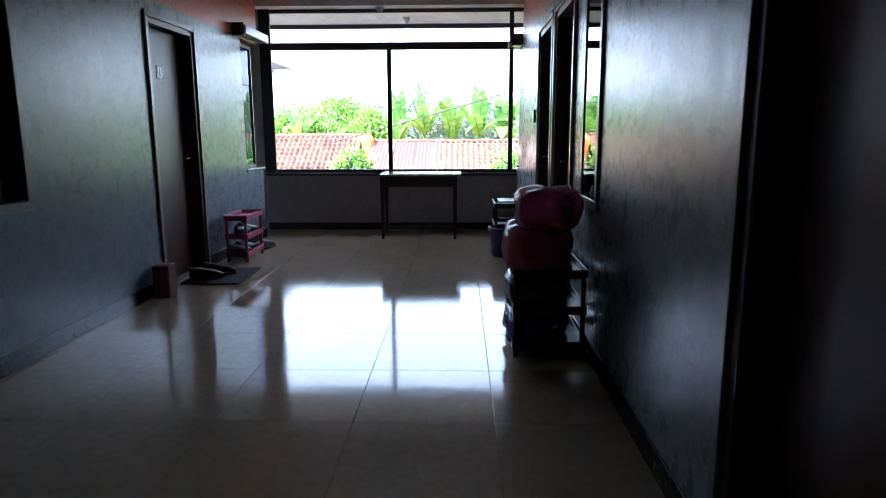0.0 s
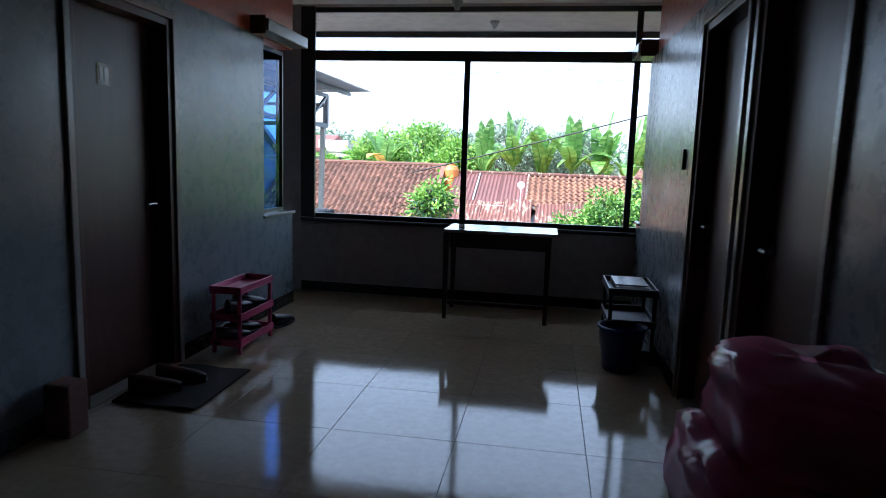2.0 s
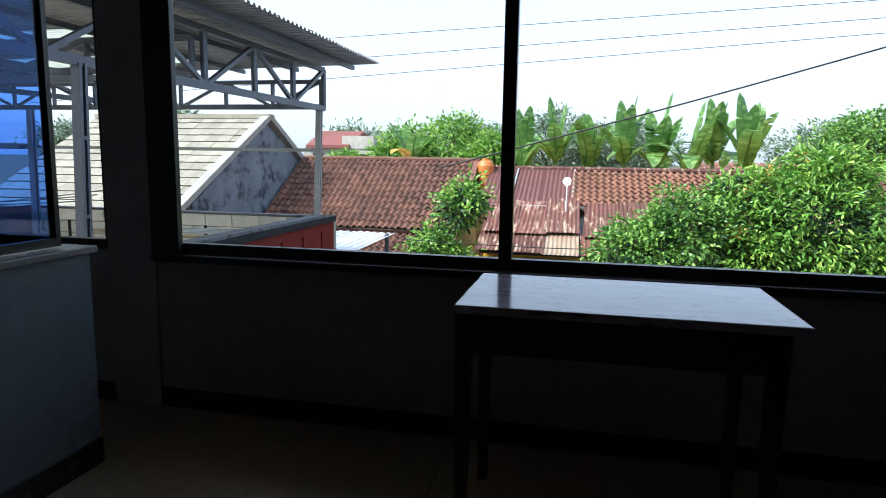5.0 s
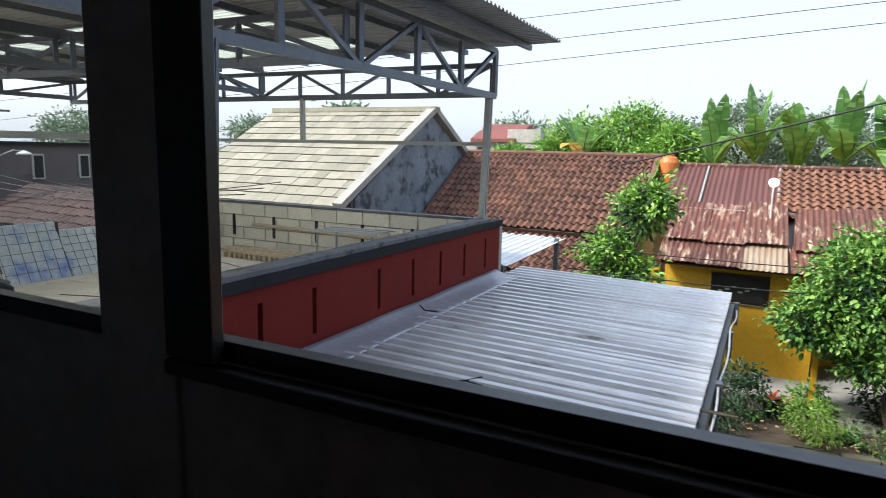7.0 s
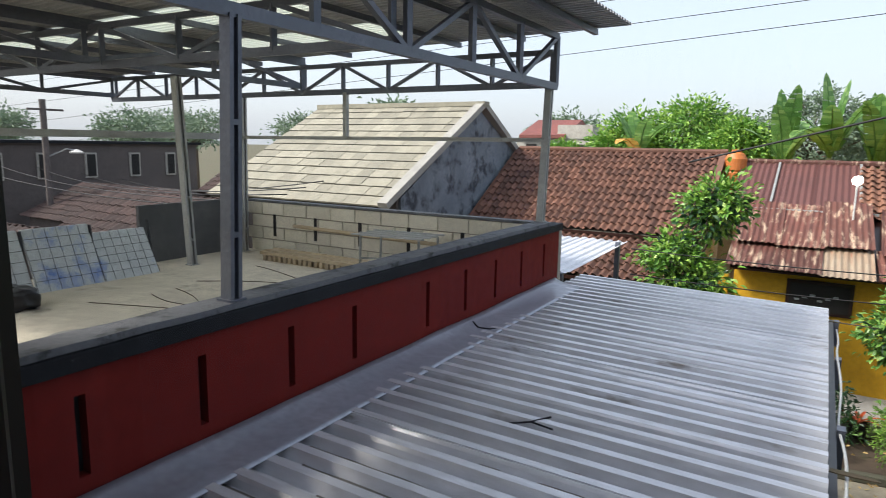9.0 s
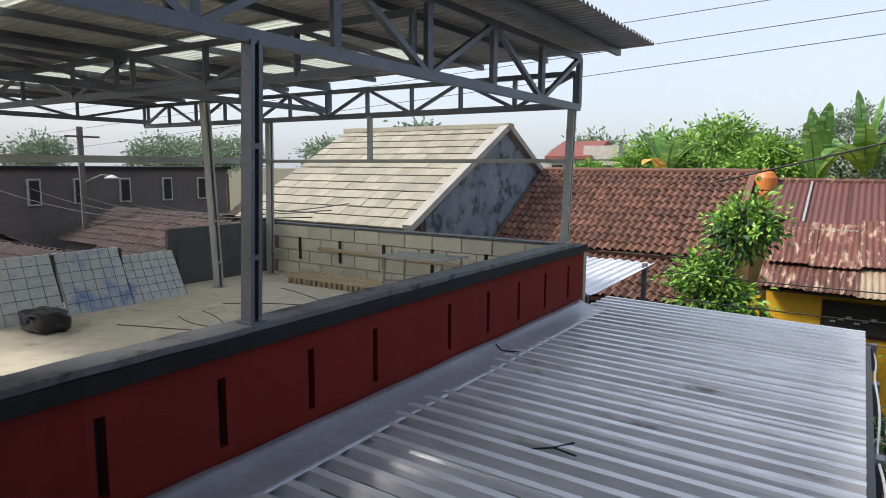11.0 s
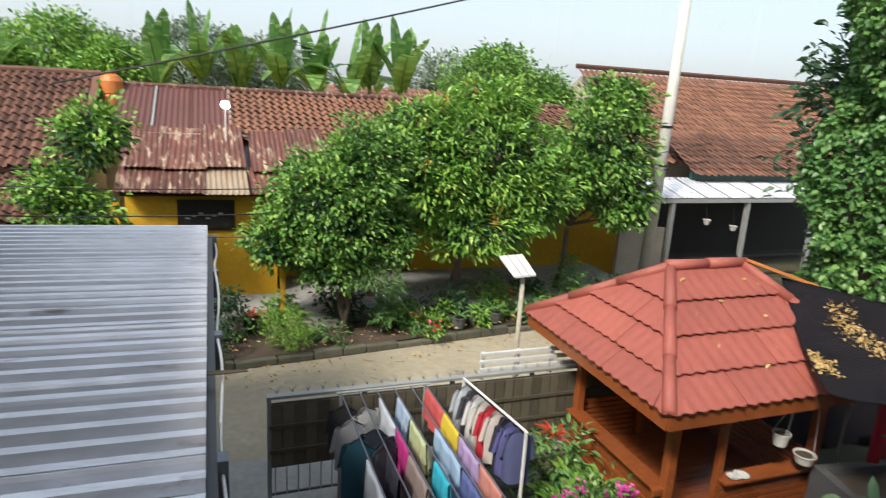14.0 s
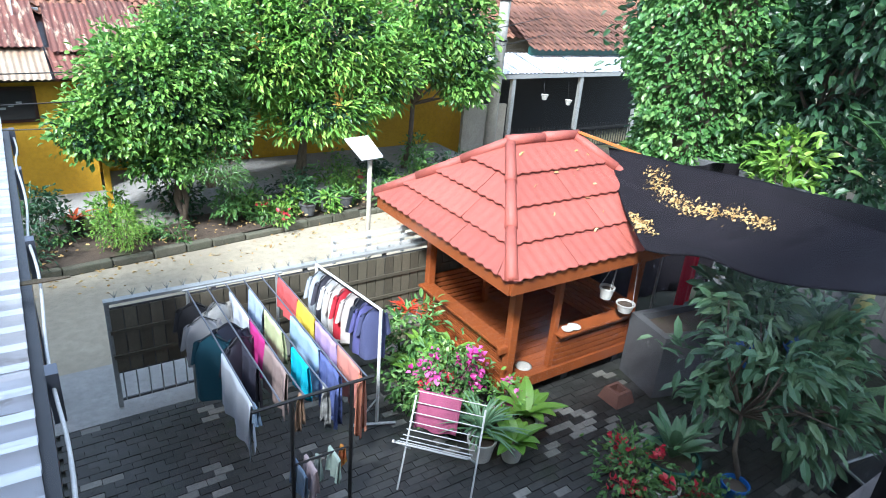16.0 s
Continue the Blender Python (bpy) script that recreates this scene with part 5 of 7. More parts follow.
for k in range(9):
    ribbed((11.6 + 0.86 * k, 22.9, -1.34), (0, 1.5, 0.36), (1, 0, 0), 0.88, 0.15, 0.025, seg=6).done("porch_sheet", "zinc", h4)
# solid black block painting the shade deep in the porch
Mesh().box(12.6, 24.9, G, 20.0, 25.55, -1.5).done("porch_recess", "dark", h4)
Mesh().bar((11.6, 22.95, -1.42), (19.4, 22.95, -1.42), 0.07, 0.12).done("porch_beam", "palesteel", h4)
for x in (12.2, 14.9, 17.6):
    Mesh().box(x, 22.95, G, x + 0.12, 23.07, -1.46).done("porch_post", "palesteel", h4)
fc = Mesh().box(12.4, 22.98, -3.15, 19.3, 23.02, -3.10).box(12.4, 22.98, -3.75, 19.3, 23.02, -3.70)
for k in range(58):
    fc.box(12.42 + 0.12 * k, 22.99, -3.75, 12.44 + 0.12 * k, 23.01, -2.98)
fc.done("fence", "black", h4)
Mesh().box(10.6, 23.0, G, 12.1, 23.12, -2.2).done("side_wall", "creamwall", h4)
for x, z in ((12.6, -2.1), (13.6, -2.3)):
    hp = thing("hanging_pot", "hanging white pot with trailing plant", "pot", (x, 22.85, z))
    Mesh().lathe([(0.06, 0), (0.11, 0.14), (0.12, 0.15), (0.001, 0.14)], (x, 22.85, z), 12).done("pot", "whitepot", hp)
    Mesh().tube([(x, 22.85, z + 0.14), (x, 22.95, -1.62)], 0.006, 4).done("cord", "cable", hp)

h4.location.x -= 0.8
# utility pole and cables
up = thing("utility_pole", "tall pale concrete utility pole by the lane", "pole", (10.3, 22.4, G))
Mesh().tube([(10.30, 22.4, G), (10.49, 22.4, 5.5)], [0.165, 0.115], 14).done("shaft", "polec", up, smooth=True)
for z in (-0.4, 0.6):
    Mesh().tube([(10.39, 22.4, z), (10.39, 22.4, z + 0.05)], 0.165, 14).done("band", "black", up)


def cable(name, a, b, sag, r=0.012, label="thin black overhead cable"):
    a, b = Vector(a), Vector(b)
    c = Mesh().tube([a.lerp(b, t) - Vector((0, 0, sag * 4 * t * (1 - t))) for t in [k / 20 for k in range(21)]], r, 5).done(name, "cable", smooth=True)
    tagged(c, label, "cable", "overhead cables")


cable("cable", (-3.0, 20.3, 0.95), (11.0, 20.3, 5.05), 0.10, 0.018, "black overhead cable rising across the view")
for za, zb in ((2.92, 4.87), (2.2, 4.8), (1.56, 4.76)):
    cable("cable", (-26, 20, za), (24, 20, zb), 0.05, 0.006)
for k, z in enumerate((-0.05, -0.5)):
    cable("cable", (-3.7, 19.6, z - 0.5), (11.5, 21.9, z + 0.35), 0.45, 0.010)
for k in range(5):
    cable("cable", (-34, 20 + 2.2 * k, 1.0 - 0.4 * k), (-9.2, 15.9 + 0.5 * k, 0.05 + 0.1 * k), 0.5, 0.012)

# far left: dark facade, roofs, lamp
h5 = thing("house", "sooty brick building with small windows far off", "house", (-33, 27, G))
Mesh().box(-36, 20.0, G, -30.2, 31.5, 0.95).done("wall", "brickfar", h5)
Mesh().box(-36.3, 19.8, 0.95, -30.0, 31.7, 1.08).done("roof", "blackband", h5)
for y in (21.4, 23.3, 25.4, 27.6, 29.6):
    w_ = Mesh().box(-30.2, y, -0.6, -30.12, y + 0.55, 0.55).done("window", "paleblock", h5, "small window with a pale frame")
    Mesh().box(-30.13, y + 0.08, -0.52, -30.09, y + 0.47, 0.47).done("pane", "dark", w_)
for k, (x, y, w, d, z) in enumerate(((-25, 24.5, 7, 5, -0.6), (-27, 17.5, 6, 4, -0.9), (-22, 29, 6, 4, -0.2), (-19, 16.5, 6, 4, -0.9), (-17.5, 20.5, 5, 4, -0.35), (-14.5, 13.0, 5, 4, -1.3))):
    hh = thing("house", "low house with a dull red tile roof", "house", (x, y, G), group="houses beyond the terrace")
    prism(x - w / 2, x + w / 2, y - d / 2, y, y + d / 2, z - 1.2, z - 0.12, G).done("wall", "brickfar", hh)
    tiled(hh, (x - w / 2 - 0.2, y - d / 2 - 0.3, z - 1.35), (1, 0, 0), (0, d / 2, 1.15), w + 0.4, (d / 2 + 0.3) * 1.12, 0.3, 0.36, 0.03, "clayfar", "clayfar", 0, 20 + k)
    tiled(hh, (x + w / 2 + 0.2, y + d / 2 + 0.3, z - 1.35), (-1, 0, 0), (0, -d / 2, 1.15), w + 0.4, (d / 2 + 0.3) * 1.12, 0.3, 0.36, 0.03, "clayfar", "clayfar", 0, 30 + k)
pp = thing("street_lamp", "street lamp on a pole with crossarms", "street lamp", (-28, 22.6, G))
Mesh().tube([(-28, 22.6, G), (-28, 22.6, 2.7)], 0.12, 8).done("pole", "brickfar", pp)
Mesh().bar((-28, 22.0, 2.3), (-28, 23.4, 2.3), 0.08, 0.08).done("crossarm", "brickfar", pp)
Mesh().tube([(-28, 22.6, 0.4), (-27.6, 23.2, 0.75), (-27.5, 23.5, 0.7)], 0.03, 6).done("arm", "palesteel", pp)
Mesh().lathe([(0.05, 0.12), (0.28, 0.0), (0.26, -0.05), (0.001, -0.06)], (-27.5, 23.55, 0.62), 14).done("shade", "whitepot", pp)
h6 = thing("house", "pale block house with a red sheet roof beyond the trees", "house", (-11, 38, G))
Mesh().box(-13.4, 36.0, G, -9.4, 41.0, 1.55).done("wall", "paleblock", h6)
Mesh().box(-11.4, 35.95, 1.55, -9.8, 40, 2.15).done("upper_wall", "paleblock", h6)
prism(-13.2, -11.0, 35.8, 38.0, 40.2, 1.7, 2.45, 1.55).done("roof", "redroof", h6)
for x in (-12.9, -12.0, -10.6):
    Mesh().box(x, 35.95, 0.6, x + 0.5, 36.0, 1.3).done("window", "dark", h6)
for k, (x, y, z) in enumerate(((22, 40, 1.9), (28, 36, 2.2), (9, 42, 1.4))):
    hh = thing("house", "far house with an orange tile roof", "house", (x, y, G), group="houses beyond the trees")
    prism(x - 4, x + 4, y - 2.9, y, y + 2.9, z - 1.75, z - 0.50, G).done("wall", "paleblock", hh)
    tiled(hh, (x - 4.2, y - 3.3, z - 1.5), (1, 0, 0), (0, 3, 1.25), 8.4, 3.5, 0.35, 0.4, 0.03, "clayor", "clayor", 0, 40 + k)

# ---- gate and fence to the lane ----
gt = thing("gate", "olive-grey board gate with bars below and a white rail", "gate", (1.0, 15.6, G), kind="structure")
ZT = G + 1.40
for x in (-0.14, 1.0, 2.15, 3.3, 4.45):
    Mesh().box(x - 0.025, 15.58, G + 0.03, x + 0.025, 15.63, ZT).done("post", "palesteel" if x < 0 else "greywall", gt)
Mesh().box(-0.17, 15.55, ZT, 6.8, 15.64, ZT + 0.035).done("top_rail", "palesteel", gt)
for z in (0.10, 0.48, 0.82, 1.30):
    Mesh().box(-0.14, 15.597, G + z, 6.8, 15.62, G + z + 0.03).done("rail", "greywall", gt)
bd = Mesh().box(0, 0, 0, 0.124, 0.02, 0.80).done("board", "soil", gt, world=False)
bd.data.materials.clear()
M["olive"] = surf("olive_grey_painted_board", (0.135, 0.118, 0.082), (0.095, 0.083, 0.06), 2.0, 0.6, obj=0.28, bump=0.2)
bd.data.materials.append(M["olive"])
Mesh().box(-0.12, 15.5915, G + 0.50, 6.75, 15.5955, G + 1.34).done("backing", "greywall", gt)
for k in range(50):
    o = bd if k == 0 else new("board", bd.data)
    o.parent = gt
    o.location = (-0.12 + 0.137 * k - 1.0, -0.03, 0.52)
for k in range(34):
    Mesh().box(-0.08 + 0.137 * k, 15.595, G + 0.1, -0.066 + 0.137 * k, 15.61, G + 0.52).done("bar", "palesteel", gt)
for z in (0.70, 1.02):
    Mesh().box(-0.14, 15.548, G + z, 6.8, 15.568, G + z + 0.045).done("front_rail", "olive", gt)
for z in (0.02, 0.13, 0.24):
    Mesh().box(2.56, 15.66, ZT + z, 4.2, 15.70, ZT + z + 0.05).done("rail_slat", "white", gt, "white painted slat frame on the gate")
for x in (2.58, 3.10, 3.62, 4.14):
    Mesh().box(x, 15.701, ZT - 0.1, x + 0.05, 15.73, ZT + 0.29).done("rail_upright", "white", gt)
sp = Mesh()
for k in range(38):
    x = -0.05 + 0.18 * k
    for d in (-0.05, 0.0, 0.05):
        sp.add([(x - 0.006, 15.60, ZT + 0.05), (x + 0.006, 15.60, ZT + 0.05), (x + d, 15.60 + d * 0.5, ZT + 0.15), (x, 15.612, ZT + 0.05)], [(0, 1, 2), (1, 3, 2), (3, 0, 2)])
sp.done("spikes", "palesteel", gt)
struct(Mesh().box(4.45, 15.66, G, 10.0, 15.80, ZT - 0.04).done("garden_wall", "greywall"), "dark rendered wall to the lane")
so = thing("solar_lamp", "white solar street lamp on a cream pole", "street lamp", (3.72, 16.9, G))
Mesh().tube([(3.72, 16.9, G), (3.72, 16.9, -1.45)], 0.035, 10).done("pole", "creamwall", so, smooth=True)
Mesh().add([(3.35, 17.01, -1.17 - dz) if k == 0 else (3.73, 17.01, -1.15 - dz) if k == 1 else (3.87, 16.78, -1.41 - dz) if k == 2 else (3.52, 16.78, -1.43 - dz) for dz in (0.0, 0.03) for k in range(4)],
           [(0, 1, 2, 3), (7, 6, 5, 4), (4, 5, 1, 0), (5, 6, 2, 1), (6, 7, 3, 2), (7, 4, 0, 3)]).done("panel", "white", so)
for t in (0.33, 0.67):
    Mesh().bar((3.35 + 0.38 * t, 17.01, -1.166 + 0.02 * t), (3.52 + 0.35 * t, 16.78, -1.426 + 0.02 * t), 0.012, 0.006).done("panel_seam", "palesteel", so)


# ---- gazebo ----
gz = thing("gazebo", "varnished teak gazebo with a salmon-red tiled hip roof", "gazebo", (5.0, 14.5, G))
DX0, DX1, DY0, DY1 = 3.90, 6.15, 13.50, 15.45
FZ = G + 0.36
for k in range(16):
    y = DY0 + k * (DY1 - DY0) / 16
    Mesh().box(DX0, y, FZ - 0.03, DX1, y + (DY1 - DY0) / 16 - 0.006, FZ).done("deck_board", "wood", gz)
Mesh().box(DX0 - 0.03, DY0 - 0.03, FZ - 0.15, DX1 + 0.03, DY0, FZ + 0.002).box(DX0 - 0.03, DY0, FZ - 0.15, DX0, DY1, FZ + 0.002).box(DX0, DY1, FZ - 0.15, DX1 + 0.03, DY1 + 0.03, FZ + 0.002).done("deck_rim", "wood", gz, bevel=0.004)
for x in (DX0 + 0.1, 5.0, DX1 - 0.15):
    for y in (DY0 + 0.1, DY1 - 0.15):
        Mesh().box(x, y, G, x + 0.12, y + 0.12, FZ - 0.15).done("footing", "greywall", gz)
EZ = -1.76
px = [(DX0 + 0.05, DY0 + 0.05), (DX1 - 0.05, DY0 + 0.05), (DX0 + 0.05, DY1 - 0.05), (DX1 - 0.05, DY1 - 0.05), (4.66, DY0 + 0.05), (5.0, DY1 - 0.05)]
for k, (x, y) in enumerate(px):
    s = 0.055 if k < 4 else 0.04
    Mesh().box(x - s, y - s, FZ, x + s, y + s, EZ + 0.05).done("post", "wood", gz, bevel=0.008)
# low benches of slats along three sides
BZ = FZ + 0.52


def slatted(x0, y0, x1, y1, z0, z1, n, d=0.03):
    for k in range(n):
        z = z0 + (z1 - z0) * k / n
        if x0 == x1:
            Mesh().box(x0, y0, z, x0 + d, y1, z + (z1 - z0) / n * 0.72).done("slat", "wood", gz)
        else:
            Mesh().box(x0, y0, z, x1, y0 + d, z + (z1 - z0) / n * 0.72).done("slat", "wood", gz)


slatted(DX0, DY0 + 0.1, DX0, DY1 - 0.1, FZ, BZ - 0.04, 6)
slatted(4.70, DY0, DX1 - 0.1, DY0, FZ + 0.02, BZ - 0.06, 5)
slatted(DX0 + 0.1, DY1, DX1 - 0.1, DY1, FZ, BZ + 0.1, 8)
slatted(DX1 - 0.03, DY0 + 0.1, DX1 - 0.03, DY1 - 0.1, FZ, BZ + 0.1, 8)
for a in ((DX0 - 0.12, DY0 + 0.08, DX0 + 0.10, DY1 - 0.02), (4.66, DY0 - 0.10, DX1 - 0.1, DY0 + 0.12)):
    Mesh().box(a[0], a[1], BZ - 0.035, a[2], a[3], BZ).done("arm_rail", "wood", gz, "wide varnished rail", bevel=0.006)
Mesh().box(DX0 - 0.14, DY0 + 0.02, BZ - 0.10, DX0 + 0.12, DY0 + 0.08, BZ + 0.01).done("bracket", "wood", gz, bevel=0.02)
# hip roof
EX0, EX1, EY0, EY1 = 3.46, 6.60, 13.13, 16.10
RX0, RX1, RY, RZ = 4.52, 5.62, 14.66, -0.74
for a, b in (((EX0, EY0), (EX1, EY0)), ((EX0, EY0), (EX0, EY1)), ((EX0, EY1), (EX1, EY1)), ((EX1, EY0), (EX1, EY1))):
    Mesh().bar((*a, EZ - 0.09), (*b, EZ - 0.09), 0.05, 0.16).done("fascia", "wood", gz)
Mesh().add([(EX0, EY0, EZ - 0.02), (EX1, EY0, EZ - 0.02), (EX1, EY1, EZ - 0.02), (EX0, EY1, EZ - 0.02), (RX0, RY, RZ - 0.05), (RX1, RY, RZ - 0.05)],
           [(0, 1, 5, 4), (2, 3, 4, 5), (1, 2, 5), (3, 0, 4), (3, 2, 1, 0)]).done("roof_deck", "wood", gz)


def hip_face(a, b, c, d, n, w):
    """Courses of tile panels on the face a-b (eave) up to d-c (ridge end)."""
    a, b, c, d = Vector(a), Vector(b), Vector(c), Vector(d)
    nm = (b - a).cross(d - a).normalized()
    along = (b - a).normalized()
    for j in range(n):
        t0, t1 = max(0, j / n - 0.02), (j + 1) / n
        l0, r0, l1, r1 = a.lerp(d, t0), b.lerp(c, t0), a.lerp(d, t1), b.lerp(c, t1)
        L = (r0 - l0).length
        off = (0.5 * w if j % 2 else 0.0)
        cuts = [0.0] + [v for v in [off + w * k for k in range(1, int(L / w) + 2)] if 0.12 < v < L - 0.12] + [L]
        s0, s1 = (l1 - l0).dot(along), (r1 - l0).dot(along)
        rise = (l1 - l0) - along * s0
        for u, v in zip(cuts, cuts[1:]):
            m = 8
            def fn(p, q, u=u, v=v):
                s = u + 0.005 + (v - u - 0.010) * p
                s = s + (min(max(s, s0), s1) - s) * q
                wv = 0.5 - 0.5 * math.cos(s / 0.16 * 2 * math.pi)
                z = 0.046 * (1 - q) + 0.009 * wv * (1 - 0.6 * q) + 0.006
                return l0 + along * s + rise * q + nm * z - rise.normalized() * (0.024 * (1 - q) * wv)
            if s1 - s0 < 0.02 and v < s0:
                continue
            Mesh().sheet(fn, max(8, int((v - u) / 0.025)), 2, 0.012).done("roof_tile", "gaztile", gz)


hip_face((EX0 - 0.03, EY0 - 0.03, EZ), (EX1 + 0.03, EY0 - 0.03, EZ), (RX1, RY, RZ), (RX0, RY, RZ), 4, 0.95)
hip_face((EX0 - 0.03, EY1 + 0.03, EZ), (EX0 - 0.03, EY0 - 0.03, EZ), (RX0, RY, RZ), (RX0, RY, RZ), 4, 0.95)
hip_face((EX1 + 0.03, EY1 + 0.03, EZ), (EX0 - 0.03, EY1 + 0.03, EZ), (RX0, RY, RZ), (RX1, RY, RZ), 4, 0.95)
hip_face((EX1 + 0.03, EY0 - 0.03, EZ), (EX1 + 0.03, EY1 + 0.03, EZ), (RX1, RY, RZ), (RX1, RY, RZ), 4, 0.95)
for a, b in (((EX0 - 0.03, EY0 - 0.03, EZ + 0.03), (RX0, RY, RZ + 0.03)), ((EX1 + 0.03, EY0 - 0.03, EZ + 0.03), (RX1, RY, RZ + 0.03)), ((EX0 - 0.03, EY1 + 0.03, EZ + 0.03), (RX0, RY, RZ + 0.03)),
             ((EX1 + 0.03, EY1 + 0.03, EZ + 0.03), (RX1, RY, RZ + 0.03)), ((RX0 - 0.05, RY, RZ + 0.04), (RX1 + 0.05, RY, RZ + 0.04))):
    a, b = Vector(a), Vector(b)
    k = max(2, int((b - a).length / 0.55))
    for j in range(k):
        Mesh().tube([a.lerp(b, j / k), a.lerp(b, (j + 1.04) / k)], [0.075, 0.062], 10).done("hip_cap", "gaztile", gz, smooth=True)

# small things in and round the gazebo
def pot(name, x, y, z, r, h, mat, label, soil=True, group=""):
    p = thing(name, label, "plant pot", (x, y, z), group=group)
    Mesh().lathe([(r * 0.72, 0), (r * 0.75, 0.01), (r * 0.97, h * 0.86), (r * 1.06, h * 0.87), (r * 1.06, h), (r * 0.95, h), (r * 0.90, h * 0.8), (0.001, h * 0.8)], (x, y, z), 22).done("pot", mat, p, smooth=False)
    if soil:
        Mesh().lathe([(r * 0.89, h * 0.81), (0.001, h * 0.86)], (x, y, z), 14).done("soil", "soil", p)
    return p


pot("hanging_pot", 5.35, 13.40, -2.52, 0.095, 0.16, "whitepot", "white hanging plastic pot under the eave")
for a in (0, 2.1, 4.2):
    tagged(Mesh().tube([(5.35 + 0.1 * math.cos(a), 13.40 + 0.1 * math.sin(a), -2.38), (5.35, 13.30, EZ - 0.15)], 0.004, 4).done("pot_cord", "white"), "thin white cord holding a hanging pot", "cord", "pot cords")
pot("hanging_pot", 5.72, 13.35, BZ + 0.14, 0.12, 0.12, "whitepot", "white hanging pot with a small plant under the eave")
tagged(Mesh().tube([(5.72, 13.24, BZ + 0.25), (5.72, 13.30, EZ - 0.15)], 0.004, 4).done("pot_cord", "white"), "thin white cord holding a hanging pot", "cord", "pot cords")
pot("plant_pot", 5.2, 15.3, BZ + 0.1, 0.12, 0.20, "palesteel", "grey hanging pot at the back of the gazebo")
for x, r in ((4.83, 0.075), (4.95, 0.09)):
    tagged(Mesh().lathe([(r * 0.5, 0), (r, 0.03), (r * 1.02, 0.034), (r * 0.85, 0.03), (0.001, 0.008)], (x, 13.48, BZ), 18).done("bowl", "white", smooth=True), "white bowl on the gazebo rail", "bowl", "bowls on the rail")
tagged(Mesh().tube([(4.83, 13.46, BZ + 0.03), (4.83, 13.46, BZ + 0.12)], [0.02, 0.012], 8).done("bottle", "white"), "small white bottle in a bowl", "bottle")
tagged(Mesh().lathe([(0.10, 0), (0.115, 0.012), (0.08, 0.025), (0.001, 0.028)], (4.35, 13.68, FZ), 18).done("cushion", "paleblock", smooth=True), "pale round cushion on the deck", "cushion")

# shade net with fallen leaves, and its pole
def netz(u, v):
    near = Vector((5.02, 12.72, -1.50)).lerp(Vector((6.35, 10.2, -1.22)), u)
    far = Vector((6.10, 14.45, -0.86)).lerp(Vector((7.6, 10.9, -0.92)), u)
    p = near.lerp(far, v)
    pole = math.exp(-(((u - 0.22) / 0.12) ** 2) - (v / 0.25) ** 2)
    p.z += -0.22 * math.sin(math.pi * v) * (0.7 + 0.3 * math.sin(6 * u)) + 0.10 * pole + 0.02 * noise.noise((5 * u, 6 * v, 2)) - 0.12 * math.sin(math.pi * u) * (1 - v)
    return p


nt = Mesh().sheet(netz, 40, 24, 0.004).done("shade_net", "net", smooth=True)
tagged(nt, "sagging black shade net littered with dry leaves", "shade net")
hem = Mesh().tube([netz(k / 30, 0.0) for k in range(31)], 0.018, 6).done("net_rope", "net", smooth=True)
tagged(hem, "rolled dark hem rope of the shade net", "rope")
tagged(Mesh().tube([(6.42, 13.45, G), (6.42, 13.45, -1.16)], 0.018, 8).done("net_pole", "palesteel", smooth=True), "thin pale pole propping the shade net", "pole")
tagged(Mesh().bar((5.66, 14.64, -0.66), (6.50, 14.18, -0.94), 0.16, 0.02).done("orange_tarp_strip", "orange"), "orange tarpaulin strip on the roof edge", "tarpaulin")
# added black sheet, painting the dark shaded area beyond the gazebo
scr = Mesh().sheet(lambda u, v: (6.55 + 3.0 * u, 15.05 - 0.5 * u + 0.05 * math.sin(22 * u + 2 * v), G + 0.02 + 2.35 * v), 60, 10, 0.004).done("net_screen", "net", smooth=True)
tagged(scr, "added black sheet standing in for the deep shade behind the gazebo", "shade net")
rg = Mesh().sheet(lambda u, v: (6.4 + 0.35 * u, 13.1 + 0.03 * math.sin(9 * u), -2.75 + 0.75 * v), 8, 6, 0.01).done("hanging_cloth", "redpetal")
tagged(rg, "red cloth hanging in the shade", "cloth")
struct(Mesh().box(9.6, 8.76, G, 9.75, 15.6, -1.6).done("court_wall_east", "greywall"), "dark boundary wall of the court")
# planter box of dark render
pn = thing("planter", "tall dark rendered planter box with soil", "planter", (6.6, 12.9, G))
Mesh().add([(5.80, 12.70, G), (7.55, 12.2, G), (7.75, 13.15, G), (5.95, 13.40, G), (5.80, 12.70, -2.88), (7.55, 12.2, -2.88), (7.75, 13.15, -2.88), (5.95, 13.40, -2.88),
            (5.92, 12.80, -2.88), (7.45, 12.32, -2.88), (7.62, 13.05, -2.88), (6.05, 13.28, -2.88), (5.92, 12.80, -3.0), (7.45, 12.32, -3.0), (7.62, 13.05, -3.0), (6.05, 13.28, -3.0)],
           [(3, 2, 1, 0), (0, 1, 5, 4), (1, 2, 6, 5), (2, 3, 7, 6), (3, 0, 4, 7), (4, 5, 9, 8), (5, 6, 10, 9), (6, 7, 11, 10), (7, 4, 8, 11), (8, 9, 13, 12), (9, 10, 14, 13), (10, 11, 15, 14), (11, 8, 12, 15)]).done("box", "greywall", pn)
Mesh().add([(5.92, 12.80, -2.98), (7.45, 12.32, -2.98), (7.62, 13.05, -2.98), (6.05, 13.28, -2.98)], [(0, 1, 2, 3)]).done("soil", "soil", pn)
tb2 = thing("terracotta_block", "small flared terracotta stand on the pavers", "stand", (5.36, 12.92, G))
